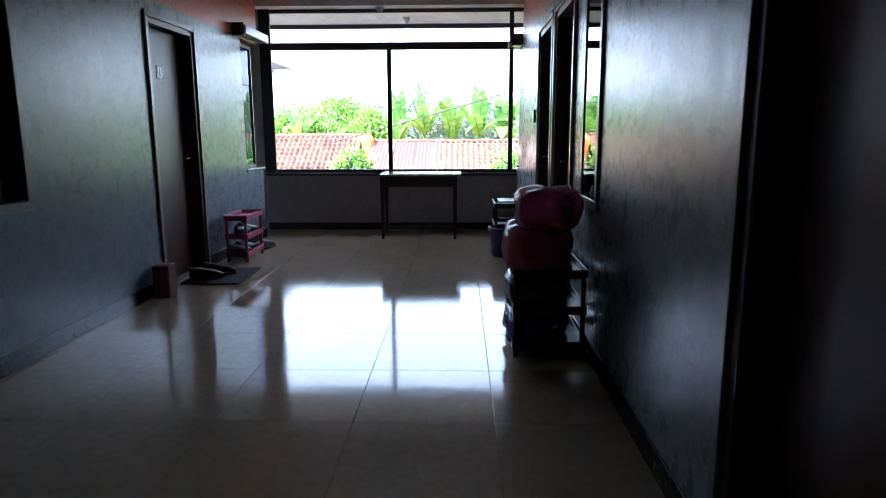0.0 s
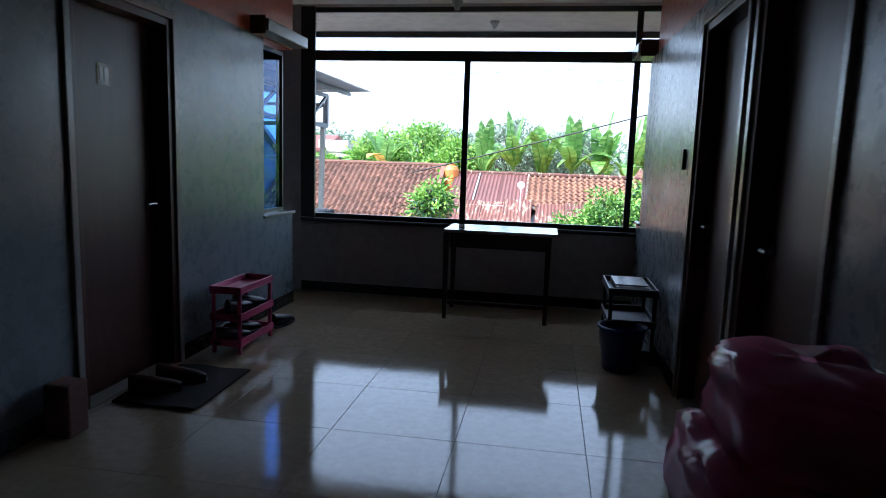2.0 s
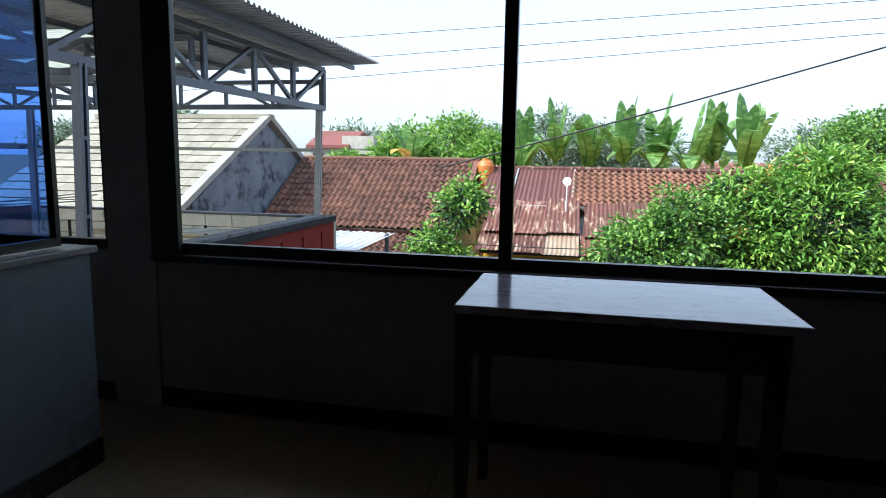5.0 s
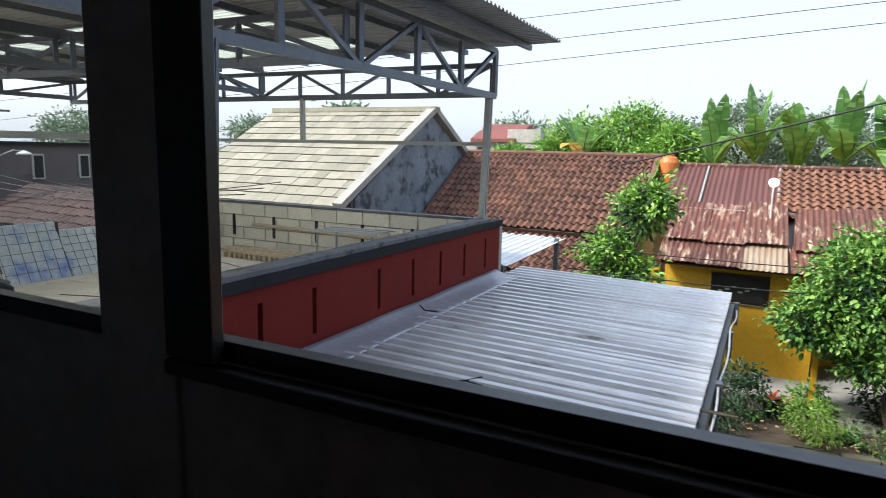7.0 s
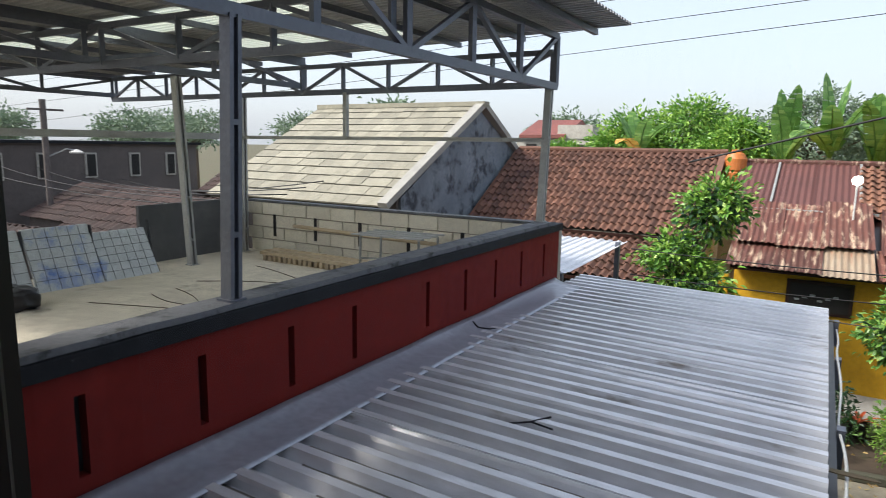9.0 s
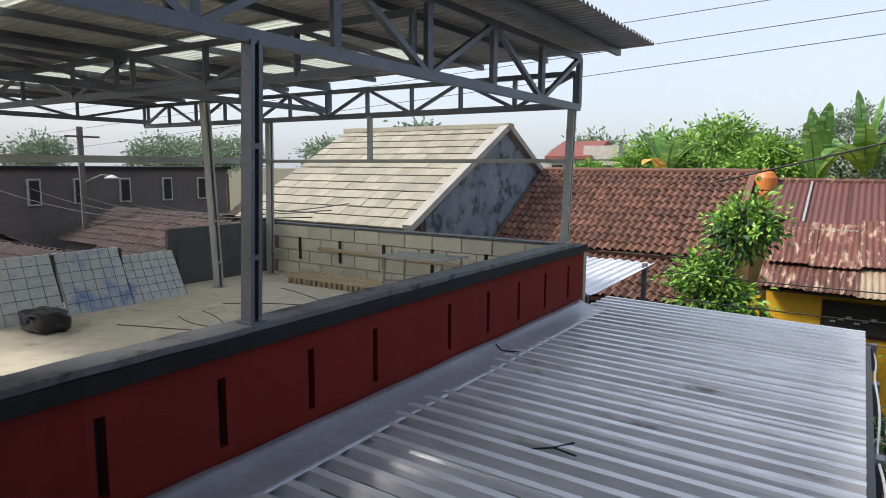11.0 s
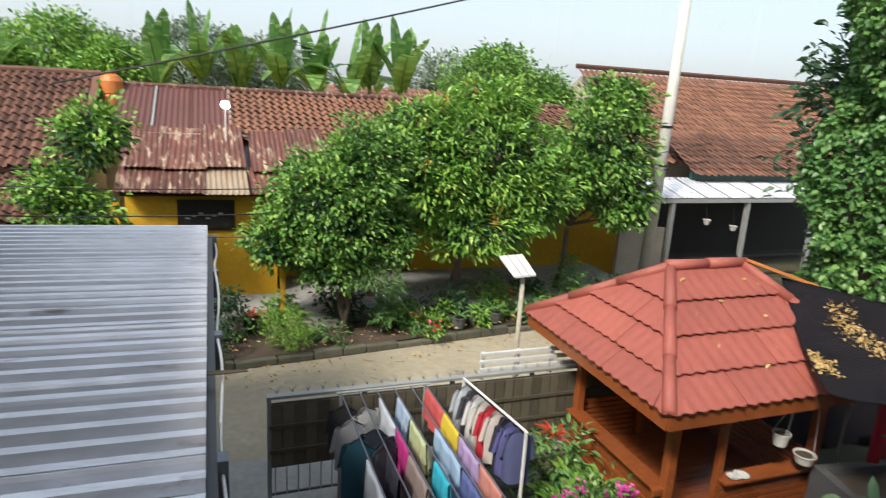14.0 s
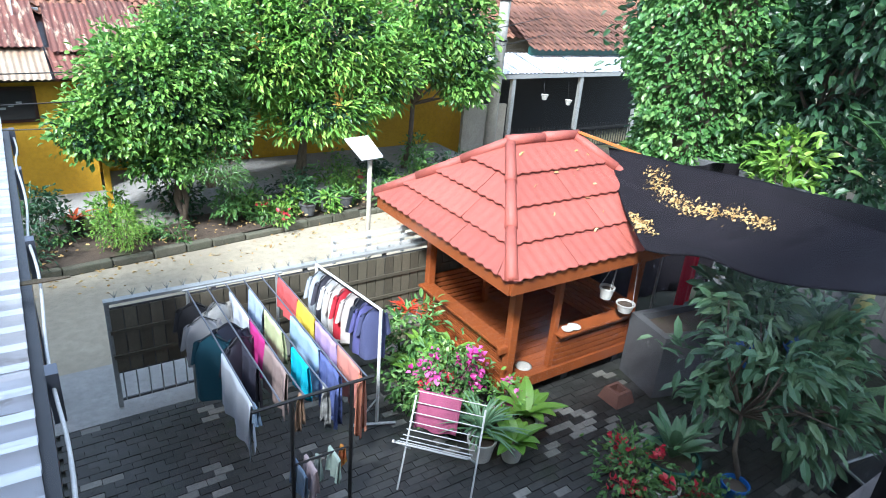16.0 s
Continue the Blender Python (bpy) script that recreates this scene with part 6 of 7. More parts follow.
Mesh().add([(5.36 + a * s, 12.92 + b * s, G + z) for z, s in ((0, 0.17), (0.17, 0.12), (0.17, 0.08), (0.05, 0.08)) for a, b in ((-1, -1), (1, -1), (1, 1), (-1, 1))],
           [(3, 2, 1, 0)] + [(4 * r + i, 4 * r + (i + 1) % 4, 4 * r + 4 + (i + 1) % 4, 4 * r + 4 + i) for r in range(3) for i in range(4)] + [(12, 13, 14, 15)]).done("body", "terracotta", tb2)

# ---- laundry ----
CL = {}


def cloth_mat(name, c, c2=None, stripes=0):
    if name not in CL:
        CL[name] = surf(name + "_cloth", c, c2 or tuple(v * 0.85 for v in c), 9, 0.9, bump=0.4, bscale=300)
    return CL[name]


def towel(x, y0, y1, z, drop, drop2, mat, label, seed=0, name="towel"):
    """A cloth folded over a line that runs along y, hanging on both sides with folds."""
    rnd = random.Random(seed)
    p1, p2 = rnd.random() * 6, rnd.random() * 6
    n = 16

    def fn(u, v):
        y = y0 + (y1 - y0) * u
        s = -drop + (drop + drop2) * v
        side = -1 if s < 0 else 1
        a = abs(s)
        sw = 0.022 * math.sin(u * 14 + p1) * min(1, a / 0.25) + 0.012 * math.sin(u * 31 + p2) * min(1, a / 0.3)
        return (x + side * min(0.012, a) + sw + side * 0.02 * a, y + 0.03 * math.sin(3 * u + p2) * a, z - a + 0.006 + 0.01 * math.sin(5 * u + p1) * a)
    ob = Mesh().sheet(fn, n, 14, 0.003).done(name, mat, smooth=True)
    return tagged(ob, label, name.replace("_", " "), "laundry on the rack")


def shirt(x, y, z, mat, label, seed=0, h=0.6, w=0.38):
    """A shirt on a hanger, its front facing along y."""
    s = thing("shirt", label, "shirt", (x, y, z), group="laundry on the rack")
    rnd = random.Random(seed)
    ph = rnd.random() * 6
    s.rotation_euler = (0, 0, rnd.uniform(-0.5, 0.5))

    def body(u, v):
        a = 2 * math.pi * u
        ww = w / 2 * (0.62 + 0.38 * min(1, v * 5)) * (1 + 0.06 * math.sin(5 * a + ph) * v)
        return (ww * math.cos(a), (0.045 + 0.02 * v) * math.sin(a) + 0.02 * math.sin(3 * a + ph) * v, -0.06 - h * v - 0.07 * abs(math.cos(a)) ** 2 * (1 - v))
    Mesh().sheet(body, 24, 10).done("body", mat, s, smooth=True, world=False)
    for sd in (-1, 1):
        def sl(u, v):
            a = 2 * math.pi * u
            return (sd * (w * 0.41 + 0.05 * v + 0.034 * math.cos(a)), 0.035 * math.sin(a) + 0.02 * v, -0.13 - 0.26 * v + 0.02 * math.cos(a) * sd)
        Mesh().sheet(sl, 12, 4).done("sleeve", mat, s, smooth=True, world=False)
    Mesh().tube([(-w * 0.4, 0, -0.13), (0, 0, -0.04), (w * 0.4, 0, -0.13)], 0.006, 5).tube([(0, 0, -0.04), (0, 0, 0.0), (0.02, 0, 0.02)], 0.003, 4).done("hanger", "blackplastic", s, world=False)
    return s


LZ = -2.28
rack = thing("laundry_rack", "steel laundry frame with lines of washing in the court", "laundry rack", (1.15, 14.1, G))
lx = [0.65, 0.86, 1.07, 1.28, 1.49, 1.68]
for x in lx:
    Mesh().tube([(x, 12.93, LZ), (x, 15.32, LZ)], 0.009, 6).done("line", "steel", rack)
for y, mt3 in ((12.93, "black"), (15.32, "palesteel")):
    Mesh().tube([(0.60, y, LZ), (1.74, y, LZ)], 0.016, 6).done("crossbar", mt3, rack)
    for x in (0.95, 1.52) if y < 13 else (0.65, 1.68):
        Mesh().tube([(x, y, LZ), (x, y, G)], 0.020, 6).done("leg", mt3, rack)
Mesh().tube([(0.95, 12.93, -3.0), (1.52, 12.93, -3.0)], 0.012, 6).done("stretcher", "black", rack)
r2 = thing("laundry_rail", "white steel clothes rail on feet beside the laundry frame", "laundry rack", (2.25, 14.6, G))
Mesh().tube([(2.18, 15.30, -2.25), (2.36, 13.95, -2.25)], 0.016, 8).done("rail", "white", r2)
for x, y in ((2.18, 15.30), (2.36, 13.95)):
    Mesh().tube([(x, y, -2.25), (x, y, G + 0.04)], 0.020, 8).done("post", "white", r2)
    Mesh().tube([(x - 0.30, y + 0.1, G + 0.02), (x + 0.2, y - 0.1, G + 0.02)], 0.018, 6).done("foot", "white", r2)
    Mesh().tube([(x - 0.22, y + 0.08, G + 0.03), (x, y, G + 0.38)], 0.012, 6).done("brace", "white", r2)
tws = [(0.65, 13.05, 13.95, 0.62, 0.55, (0.62, 0.66, 0.74), "white"), (0.66, 12.96, 13.05, 0.2, 0.2, (0.25, 0.35, 0.5), "blue striped"),
       (0.86, 13.55, 14.0, 0.55, 0.5, (0.03, 0.03, 0.05), "navy"), (1.07, 14.45, 15.15, 0.45, 0.5, (0.68, 0.66, 0.70), "white"), (1.07, 13.95, 14.42, 0.5, 0.5, (0.60, 0.03, 0.26), "magenta"),
       (1.07, 13.35, 13.92, 0.55, 0.5, (0.36, 0.27, 0.25), "taupe"), (1.28, 14.6, 15.1, 0.4, 0.4, (0.42, 0.52, 0.68), "blue-white printed"), (1.28, 14.05, 14.58, 0.5, 0.45, (0.52, 0.58, 0.32), "pale green"),
       (1.27, 13.35, 13.75, 0.40, 0.45, (0.03, 0.45, 0.62), "turquoise"), (1.49, 13.6, 14.35, 0.62, 0.55, (0.33, 0.47, 0.66), "light blue"), (1.49, 13.1, 13.55, 0.65, 0.6, (0.10, 0.13, 0.33), "indigo"),
       (1.68, 14.65, 15.25, 0.42, 0.45, (0.62, 0.10, 0.10), "coral red"), (1.68, 14.15, 14.62, 0.50, 0.5, (0.75, 0.55, 0.05), "yellow"), (1.68, 13.6, 14.12, 0.55, 0.5, (0.42, 0.30, 0.52), "lavender"),
       (1.68, 13.08, 13.58, 0.5, 0.5, (0.62, 0.25, 0.20), "salmon pink"), (1.66, 12.96, 13.06, 0.72, 0.65, (0.50, 0.20, 0.12), "orange striped")]
for k, (x, y0, y1, a, b, c, nm) in enumerate(tws):
    towel(x, y0, y1, LZ + 0.004, a, b, cloth_mat(nm.replace(" ", "_"), c), nm + " towel folded over a rack line", k)
towel(1.05, 12.96, 13.02, LZ + 0.01, 0.42, 0.35, cloth_mat("tan", (0.32, 0.20, 0.13)), "tan knotted cloth hanging on the rack", 31, "cloth")
towel(1.30, 12.97, 13.06, LZ + 0.01, 0.40, 0.5, cloth_mat("black_white", (0.12, 0.12, 0.12), (0.5, 0.5, 0.48)), "black and white patterned cloth on the rack", 32, "cloth")
towel(1.45, 12.92, 12.99, -2.99, 0.22, 0.2, cloth_mat("red_yellow", (0.6, 0.08, 0.05), (0.7, 0.45, 0.05)), "red and yellow cloth on the lower bar", 33, "cloth")
towel(1.20, 12.92, 12.99, -2.99, 0.25, 0.3, cloth_mat("mint", (0.5, 0.6, 0.55)), "pale green cloth on the lower bar", 34, "cloth")
towel(1.00, 12.74, 13.04, -2.985, 0.32, 0.3, cloth_mat("blue_striped", (0.25, 0.35, 0.5)), "blue striped cloth on the lower bar", 35, "cloth")
towel(1.10, 12.76, 13.02, -2.985, 0.36, 0.3, cloth_mat("rosy_white", (0.62, 0.50, 0.52)), "pale rosy cloth on the lower bar", 36, "cloth")
towel(1.34, 12.78, 13.02, -2.985, 0.28, 0.3, cloth_mat("bright_mint", (0.55, 0.68, 0.60)), "mint cloth on the lower bar", 37, "cloth")
for k, (x, y, c, nm) in enumerate(((0.66, 15.1, (0.03, 0.03, 0.035), "black"), (0.66, 14.75, (0.45, 0.45, 0.46), "grey striped"), (0.66, 14.35, (0.02, 0.10, 0.15), "dark teal"), (0.87, 15.0, (0.62, 0.60, 0.56), "cream"),
                                   (0.87, 14.5, (0.02, 0.025, 0.05), "navy"), (0.87, 14.2, (0.05, 0.05, 0.07), "charcoal"))):
    shirt(x, y, LZ, cloth_mat(nm.replace(" ", "_") + "_s", c), nm + " shirt on a hanger", 50 + k, 0.75 if "teal" in nm or "navy" in nm else 0.55)
for k, (c, nm) in enumerate((((0.45, 0.5, 0.55), "grey"), ((0.15, 0.16, 0.18), "charcoal"), ((0.65, 0.65, 0.66), "white"), ((0.6, 0.58, 0.55), "cream"), ((0.5, 0.02, 0.04), "red"), ((0.62, 0.55, 0.52), "beige"),
                              ((0.04, 0.05, 0.09), "navy"), ((0.10, 0.10, 0.28), "indigo"), ((0.08, 0.09, 0.2), "dark blue"))):
    t = k / 8.5
    shirt(2.18 + 0.18 * t, 15.2 - 1.18 * t, -2.25, cloth_mat(nm.replace(" ", "_") + "_s", c), nm + " shirt hanging on the white rail", 70 + k, 0.62, 0.29)
fr_ = thing("drying_rack", "folding white wire drying rack with a pink towel", "drying rack", (2.6, 13.1, G))


def rackpt(s, t):
    return Vector((2.28, 13.17, -3.12)).lerp(Vector((2.80, 12.60, -3.12)), s) + Vector((0.10, 0.12, -0.10)) * t


for s in (0, 1):
    a = rackpt(s, 0)
    Mesh().tube([a + Vector((-0.30, -0.25, 0.0)), (a.x + 0.22, a.y + 0.22, G)], 0.011, 6).done("leg", "white", fr_)
    Mesh().tube([a + Vector((0.25, 0.22, 0.05)), (a.x - 0.22, a.y - 0.25, G)], 0.011, 6).done("leg", "white", fr_)
for k in range(10):
    o = Vector((-0.32, -0.26, 0)).lerp(Vector((0.30, 0.26, 0.06)), k / 9)
    z = -0.22 * math.sin(math.pi * k / 9)
    Mesh().tube([rackpt(0, 0) + o + Vector((0, 0, z)), rackpt(1, 0) + o + Vector((0, 0, z))], 0.006, 5).done("wire", "white", fr_)
tw3 = Mesh().sheet(lambda u, v: rackpt(0.02 + 0.62 * u, 0) + Vector((0.31 - 0.12 * v, 0.27 - 0.10 * v, 0.075 - 0.40 * v)) + Vector((0.02 * math.sin(9 * u) * v, 0.02 * math.sin(9 * u) * v, 0)), 10, 8, 0.004).done("towel", cloth_mat("rose_pink", (0.44, 0.11, 0.21)), smooth=True)
tagged(tw3, "rose pink towel hung on the folding rack", "towel", "laundry on the rack")

# ---- plants ----
def leaves(pts, dirs, size, aspect, mat, name, parent, seed=0, curl=0.25, label=""):
    """Many folded leaves, each an island of its own: base, two sides, tip."""
    rs = np.random.RandomState(seed)
    P, D = np.asarray(pts, float), np.asarray(dirs, float)
    n = len(P)
    D = D + rs.normal(0, 0.45, (n, 3))
    D /= np.linalg.norm(D, axis=1, keepdims=True) + 1e-9
    R = np.cross(D, rs.normal(0, 1, (n, 3)) * 0.6 + np.array([0, 0, 1.0]))
    R /= np.linalg.norm(R, axis=1, keepdims=True) + 1e-9
    N = np.cross(R, D)
    s = size * rs.uniform(0.65, 1.25, (n, 1))
    w = s * aspect
    m1, m2 = P + D * s * 0.30 + N * s * curl * 0.06, P + D * s * 0.70 - N * s * curl * 0.12
    tip = P + D * s - N * s * curl * 0.6
    V = np.stack([P, m1 + R * w * 0.46 + N * w * curl, m2 + R * w * 0.42 + N * w * curl * 0.8, tip, m2 - R * w * 0.42 + N * w * curl * 0.8, m1 - R * w * 0.46 + N * w * curl, m1, m2], 1).reshape(-1, 3)
    b = np.arange(n) * 8
    F = np.concatenate([np.stack([b + i, b + j, b + k], 1) for i, j, k in ((0, 1, 6), (1, 2, 6), (2, 7, 6), (2, 3, 7), (3, 4, 7), (4, 6, 7), (4, 5, 6), (5, 0, 6))], 0)
    m = Mesh()
    m.v, m.f = [tuple(v) for v in V.tolist()], [tuple(f) for f in F.tolist()]
    ob = m.done(name, mat, parent, label)
    ob["kind"] = "stuff"
    return ob


def crown_points(blobs, clumps, per, spread, seed):
    """Leaf places in clumps over the shells of several uneven blobs: (centre, radii)."""
    rs = np.random.RandomState(seed)
    pts, dirs, tips = [], [], []
    vol = np.array([r[0] * r[1] + r[1] * r[2] + r[0] * r[2] for c, r in blobs])
    cnt = np.maximum(1, (clumps * vol / vol.sum()).astype(int))
    for (c, r), k in zip(blobs, cnt):
        for _ in range(k):
            d = rs.normal(0, 1, 3)
            d /= np.linalg.norm(d)
            q = np.array(c) + d * np.array(r) * rs.uniform(0.62, 1.08)
            tips.append(q)
            m = rs.poisson(per) + 1
            o = rs.normal(0, spread, (m, 3)) * np.array([1, 1, 0.7])
            pts.append(q + o)
            dirs.append(d * 0.6 + o / spread * 0.35 + np.array([0, 0, -0.15]))
    return np.concatenate(pts), np.concatenate(dirs), tips


def y_near(p):
    return p[1] < 24


def tree(base, fork, blobs, clumps, per, size, aspect, mat, label, seed, trunk_r=0.09, spread=0.17, stems=1, extra=None):
    t = thing("tree", label, "tree", base)
    rnd = random.Random(seed)
    pts, dirs, tips = crown_points(blobs, clumps, per, spread, seed)
    tr = Mesh()
    f = Vector(fork)
    for s in range(stems):
        b = Vector(base) + Vector((rnd.uniform(-0.2, 0.2), rnd.uniform(-0.12, 0.12), 0)) * (s > 0)
        m = b.lerp(f, 0.5) + Vector((rnd.uniform(-0.12, 0.12), rnd.uniform(-0.1, 0.1), 0))
        tr.tube([b, m, f], [trunk_r, trunk_r * 0.8, trunk_r * 0.65], 9)
    tr.done("trunk", "bark", t, smooth=True)
    lm = Mesh()
    for k in rnd.sample(range(len(tips)), min(26, len(tips))):
        q = Vector(tips[k])
        mm = f.lerp(q, 0.5) + Vector((rnd.uniform(-0.2, 0.2), rnd.uniform(-0.2, 0.2), rnd.uniform(-0.1, 0.25)))
        lm.tube([f, mm, q], [trunk_r * 0.5, trunk_r * 0.28, 0.012], 5)
    lm.done("limbs", "bark", t, smooth=True)
    leaves(pts, dirs, size, aspect, mat, "crown", t, seed)
    # near crowns get a core of darker leaves: inner shade put into colour
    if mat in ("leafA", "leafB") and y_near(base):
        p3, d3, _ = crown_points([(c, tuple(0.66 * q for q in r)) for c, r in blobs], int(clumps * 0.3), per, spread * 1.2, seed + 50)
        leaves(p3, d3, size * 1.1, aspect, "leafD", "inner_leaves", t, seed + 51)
    if extra:
        n = int(len(pts) * extra[0])
        ix = np.random.RandomState(seed + 9).choice(len(tips), max(1, n // 14))
        p2 = np.concatenate([np.array(tips[i]) + np.random.RandomState(int(i)).normal(0, 0.07, (14, 3)) for i in ix])
        leaves(p2, np.tile([0, 0, 0.5], (len(p2), 1)) + np.random.RandomState(3).normal(0, 0.6, p2.shape), size * 1.1, aspect, extra[1], "young_leaves", t, seed + 1)
    return t


GB = G + 0.15
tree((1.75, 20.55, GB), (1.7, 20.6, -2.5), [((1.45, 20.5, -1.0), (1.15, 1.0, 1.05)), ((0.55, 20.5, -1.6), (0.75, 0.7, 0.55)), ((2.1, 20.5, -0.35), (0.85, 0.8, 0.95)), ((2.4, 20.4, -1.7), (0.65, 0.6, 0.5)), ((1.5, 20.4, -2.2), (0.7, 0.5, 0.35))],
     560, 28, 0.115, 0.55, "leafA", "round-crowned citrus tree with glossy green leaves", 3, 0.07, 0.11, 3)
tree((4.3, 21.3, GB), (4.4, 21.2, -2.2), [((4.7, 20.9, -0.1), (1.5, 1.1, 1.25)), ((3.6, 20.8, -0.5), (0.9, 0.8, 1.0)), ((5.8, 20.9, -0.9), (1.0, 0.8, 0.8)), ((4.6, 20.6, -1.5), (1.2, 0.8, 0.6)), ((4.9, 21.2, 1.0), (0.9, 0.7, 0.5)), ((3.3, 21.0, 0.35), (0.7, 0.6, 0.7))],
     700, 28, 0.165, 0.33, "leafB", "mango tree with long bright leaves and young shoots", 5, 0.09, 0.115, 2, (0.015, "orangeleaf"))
tree((7.3, 22.0, GB), (7.4, 21.8, -1.8), [((7.9, 21.5, 0.2), (1.15, 1.0, 1.2)), ((8.4, 21.4, -0.9), (0.75, 0.7, 0.8)), ((7.2, 21.5, -0.5), (0.8, 0.8, 0.7)), ((8.3, 21.6, 1.3), (0.6, 0.6, 0.4))],
     290, 24, 0.16, 0.52, "leafA", "tree with dark green leaves by the utility pole", 7, 0.08, 0.16)
tree((-2.9, 20.6, GB), (-2.9, 20.7, -1.6), [((-2.65, 20.8, 0.0), (0.34, 0.35, 0.50)), ((-3.25, 20.6, -0.75), (0.40, 0.4, 0.28)), ((-2.45, 20.7, 0.2), (0.26, 0.3, 0.40)), ((-2.9, 20.5, -1.2), (0.55, 0.4, 0.5)), ((-2.7, 20.6, -2.0), (0.5, 0.4, 0.5))],
     150, 24, 0.13, 0.55, "leafB", "slender leafy tree between the houses", 9, 0.05, 0.16)
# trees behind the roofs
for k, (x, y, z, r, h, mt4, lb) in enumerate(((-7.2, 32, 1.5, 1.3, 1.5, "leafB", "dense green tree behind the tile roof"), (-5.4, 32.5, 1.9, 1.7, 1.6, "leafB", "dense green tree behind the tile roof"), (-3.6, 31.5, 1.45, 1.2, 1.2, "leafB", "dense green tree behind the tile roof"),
                                             (-1.5, 36, 2.2, 2.1, 1.7, "leafF", "distant tree with haze tinted into its grey-green leaves"), (1.2, 38, 2.0, 2.0, 1.5, "leafF", "distant tree with haze tinted into its grey-green leaves"),
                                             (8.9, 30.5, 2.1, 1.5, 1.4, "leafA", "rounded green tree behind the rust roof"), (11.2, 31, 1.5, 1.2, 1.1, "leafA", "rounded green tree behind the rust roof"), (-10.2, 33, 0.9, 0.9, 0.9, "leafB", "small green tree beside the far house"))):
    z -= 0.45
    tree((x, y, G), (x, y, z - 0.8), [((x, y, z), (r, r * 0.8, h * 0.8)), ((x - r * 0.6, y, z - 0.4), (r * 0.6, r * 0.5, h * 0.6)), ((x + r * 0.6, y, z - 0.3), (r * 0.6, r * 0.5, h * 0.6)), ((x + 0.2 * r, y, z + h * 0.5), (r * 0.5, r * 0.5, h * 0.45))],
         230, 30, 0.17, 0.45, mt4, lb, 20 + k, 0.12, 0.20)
# skyline trees: their haze comes from the pale leaf colour
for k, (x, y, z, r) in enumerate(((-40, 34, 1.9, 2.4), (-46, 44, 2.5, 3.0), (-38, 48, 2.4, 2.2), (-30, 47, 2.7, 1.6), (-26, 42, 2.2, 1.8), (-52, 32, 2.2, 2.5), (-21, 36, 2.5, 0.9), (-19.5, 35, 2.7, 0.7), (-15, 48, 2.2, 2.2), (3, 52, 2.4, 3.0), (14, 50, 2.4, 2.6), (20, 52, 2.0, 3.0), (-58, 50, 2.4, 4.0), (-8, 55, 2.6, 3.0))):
    tree((x, y, G), (x, y, z - 1.5), [((x, y, z), (r * 0.7, r * 0.7, r * 0.4)), ((x + r * 0.6, y, z - 0.5), (r * 0.6, r * 0.6, r * 0.4)), ((x - r * 0.6, y, z - 0.4), (r * 0.6, r * 0.6, r * 0.4))], 110, 24, 0.28, 0.5, "leafF", "far skyline tree with haze tinted into its leaves", 60 + k, 0.15, 0.34)


def banana_leaf(L, W, bend, seed, tear=0.4):
    """One banana leaf, its midrib rising along +x then drooping, torn into strips."""
    rnd = random.Random(seed)
    m = Mesh()
    n = 18
    rib = [Vector((0, 0, 0))]
    for k in range(n):
        a = 1.42 - 0.25 * bend - bend * 1.25 * (k / n) ** 1.6
        rib.append(rib[-1] + Vector((math.cos(a), 0, math.sin(a))) * (L / n))
    for sd in (-1, 1):
        k = 2
        while k < n:
            j = min(n, k + (1 if rnd.random() < tear else 3))
            gap = 0.12 if rnd.random() < tear else 0.0
            drop = rnd.uniform(0.0, 0.35)
            for q in range(k, j):
                t0, t1 = q / n, (q + 1 - (gap if q == j - 1 else 0)) / n
                a, b = rib[q], rib[q].lerp(rib[q + 1], 1 - (gap if q == j - 1 else 0))
                w0, w1 = (W / 2 * math.sin(math.pi * min(1, 0.04 + t * 0.96)) ** 0.55 for t in (t0, t1))
                o = len(m.v)
                m.v += [tuple(a), tuple(b), (b.x, sd * w1, b.z + 0.25 * w1 - drop * w1), (a.x, sd * w0, a.z + 0.25 * w0 - drop * w0)]
                m.f.append((o, o + 1, o + 2, o + 3))
            k = j
    m.tube(rib, [0.03 * (1 - t / (n + 1)) + 0.004 for t in range(n + 1)], 5)
    return m


def banana(x, y, z, h, n, L, seed, mat="banana", upright=0):
    b = thing("banana_plant", "banana plant with broad torn arching leaves", "banana plant", (x, y, z), group="banana plants behind the houses")
    rnd = random.Random(seed)
    Mesh().tube([(0, 0, 0), (0.05, 0, h * 0.5), (0, 0.03, h)], [0.14, 0.11, 0.07], 10).done("stem", "stem", b, smooth=True, world=False)
    for k in range(n):
        up_ = k < upright
        me = banana_leaf(L * rnd.uniform(0.8, 1.1), L * 0.25, (0.12 if up_ else rnd.choice((0.3, 0.6, 1.0, 1.7)) * rnd.uniform(0.8, 1.2)), seed * 31 + k, 0.1 if up_ else 0.5)
        o = me.done("leaf", mat if k < n - 1 else ("orangeleaf" if seed == 108 else mat), b, world=False)
        o.location = (0, 0, h - 0.06 * rnd.random())
        o.rotation_euler = (0, -0.08 if up_ else rnd.uniform(-0.1, 0.15), k * 2.4 + rnd.uniform(-0.4, 0.4))
    return b


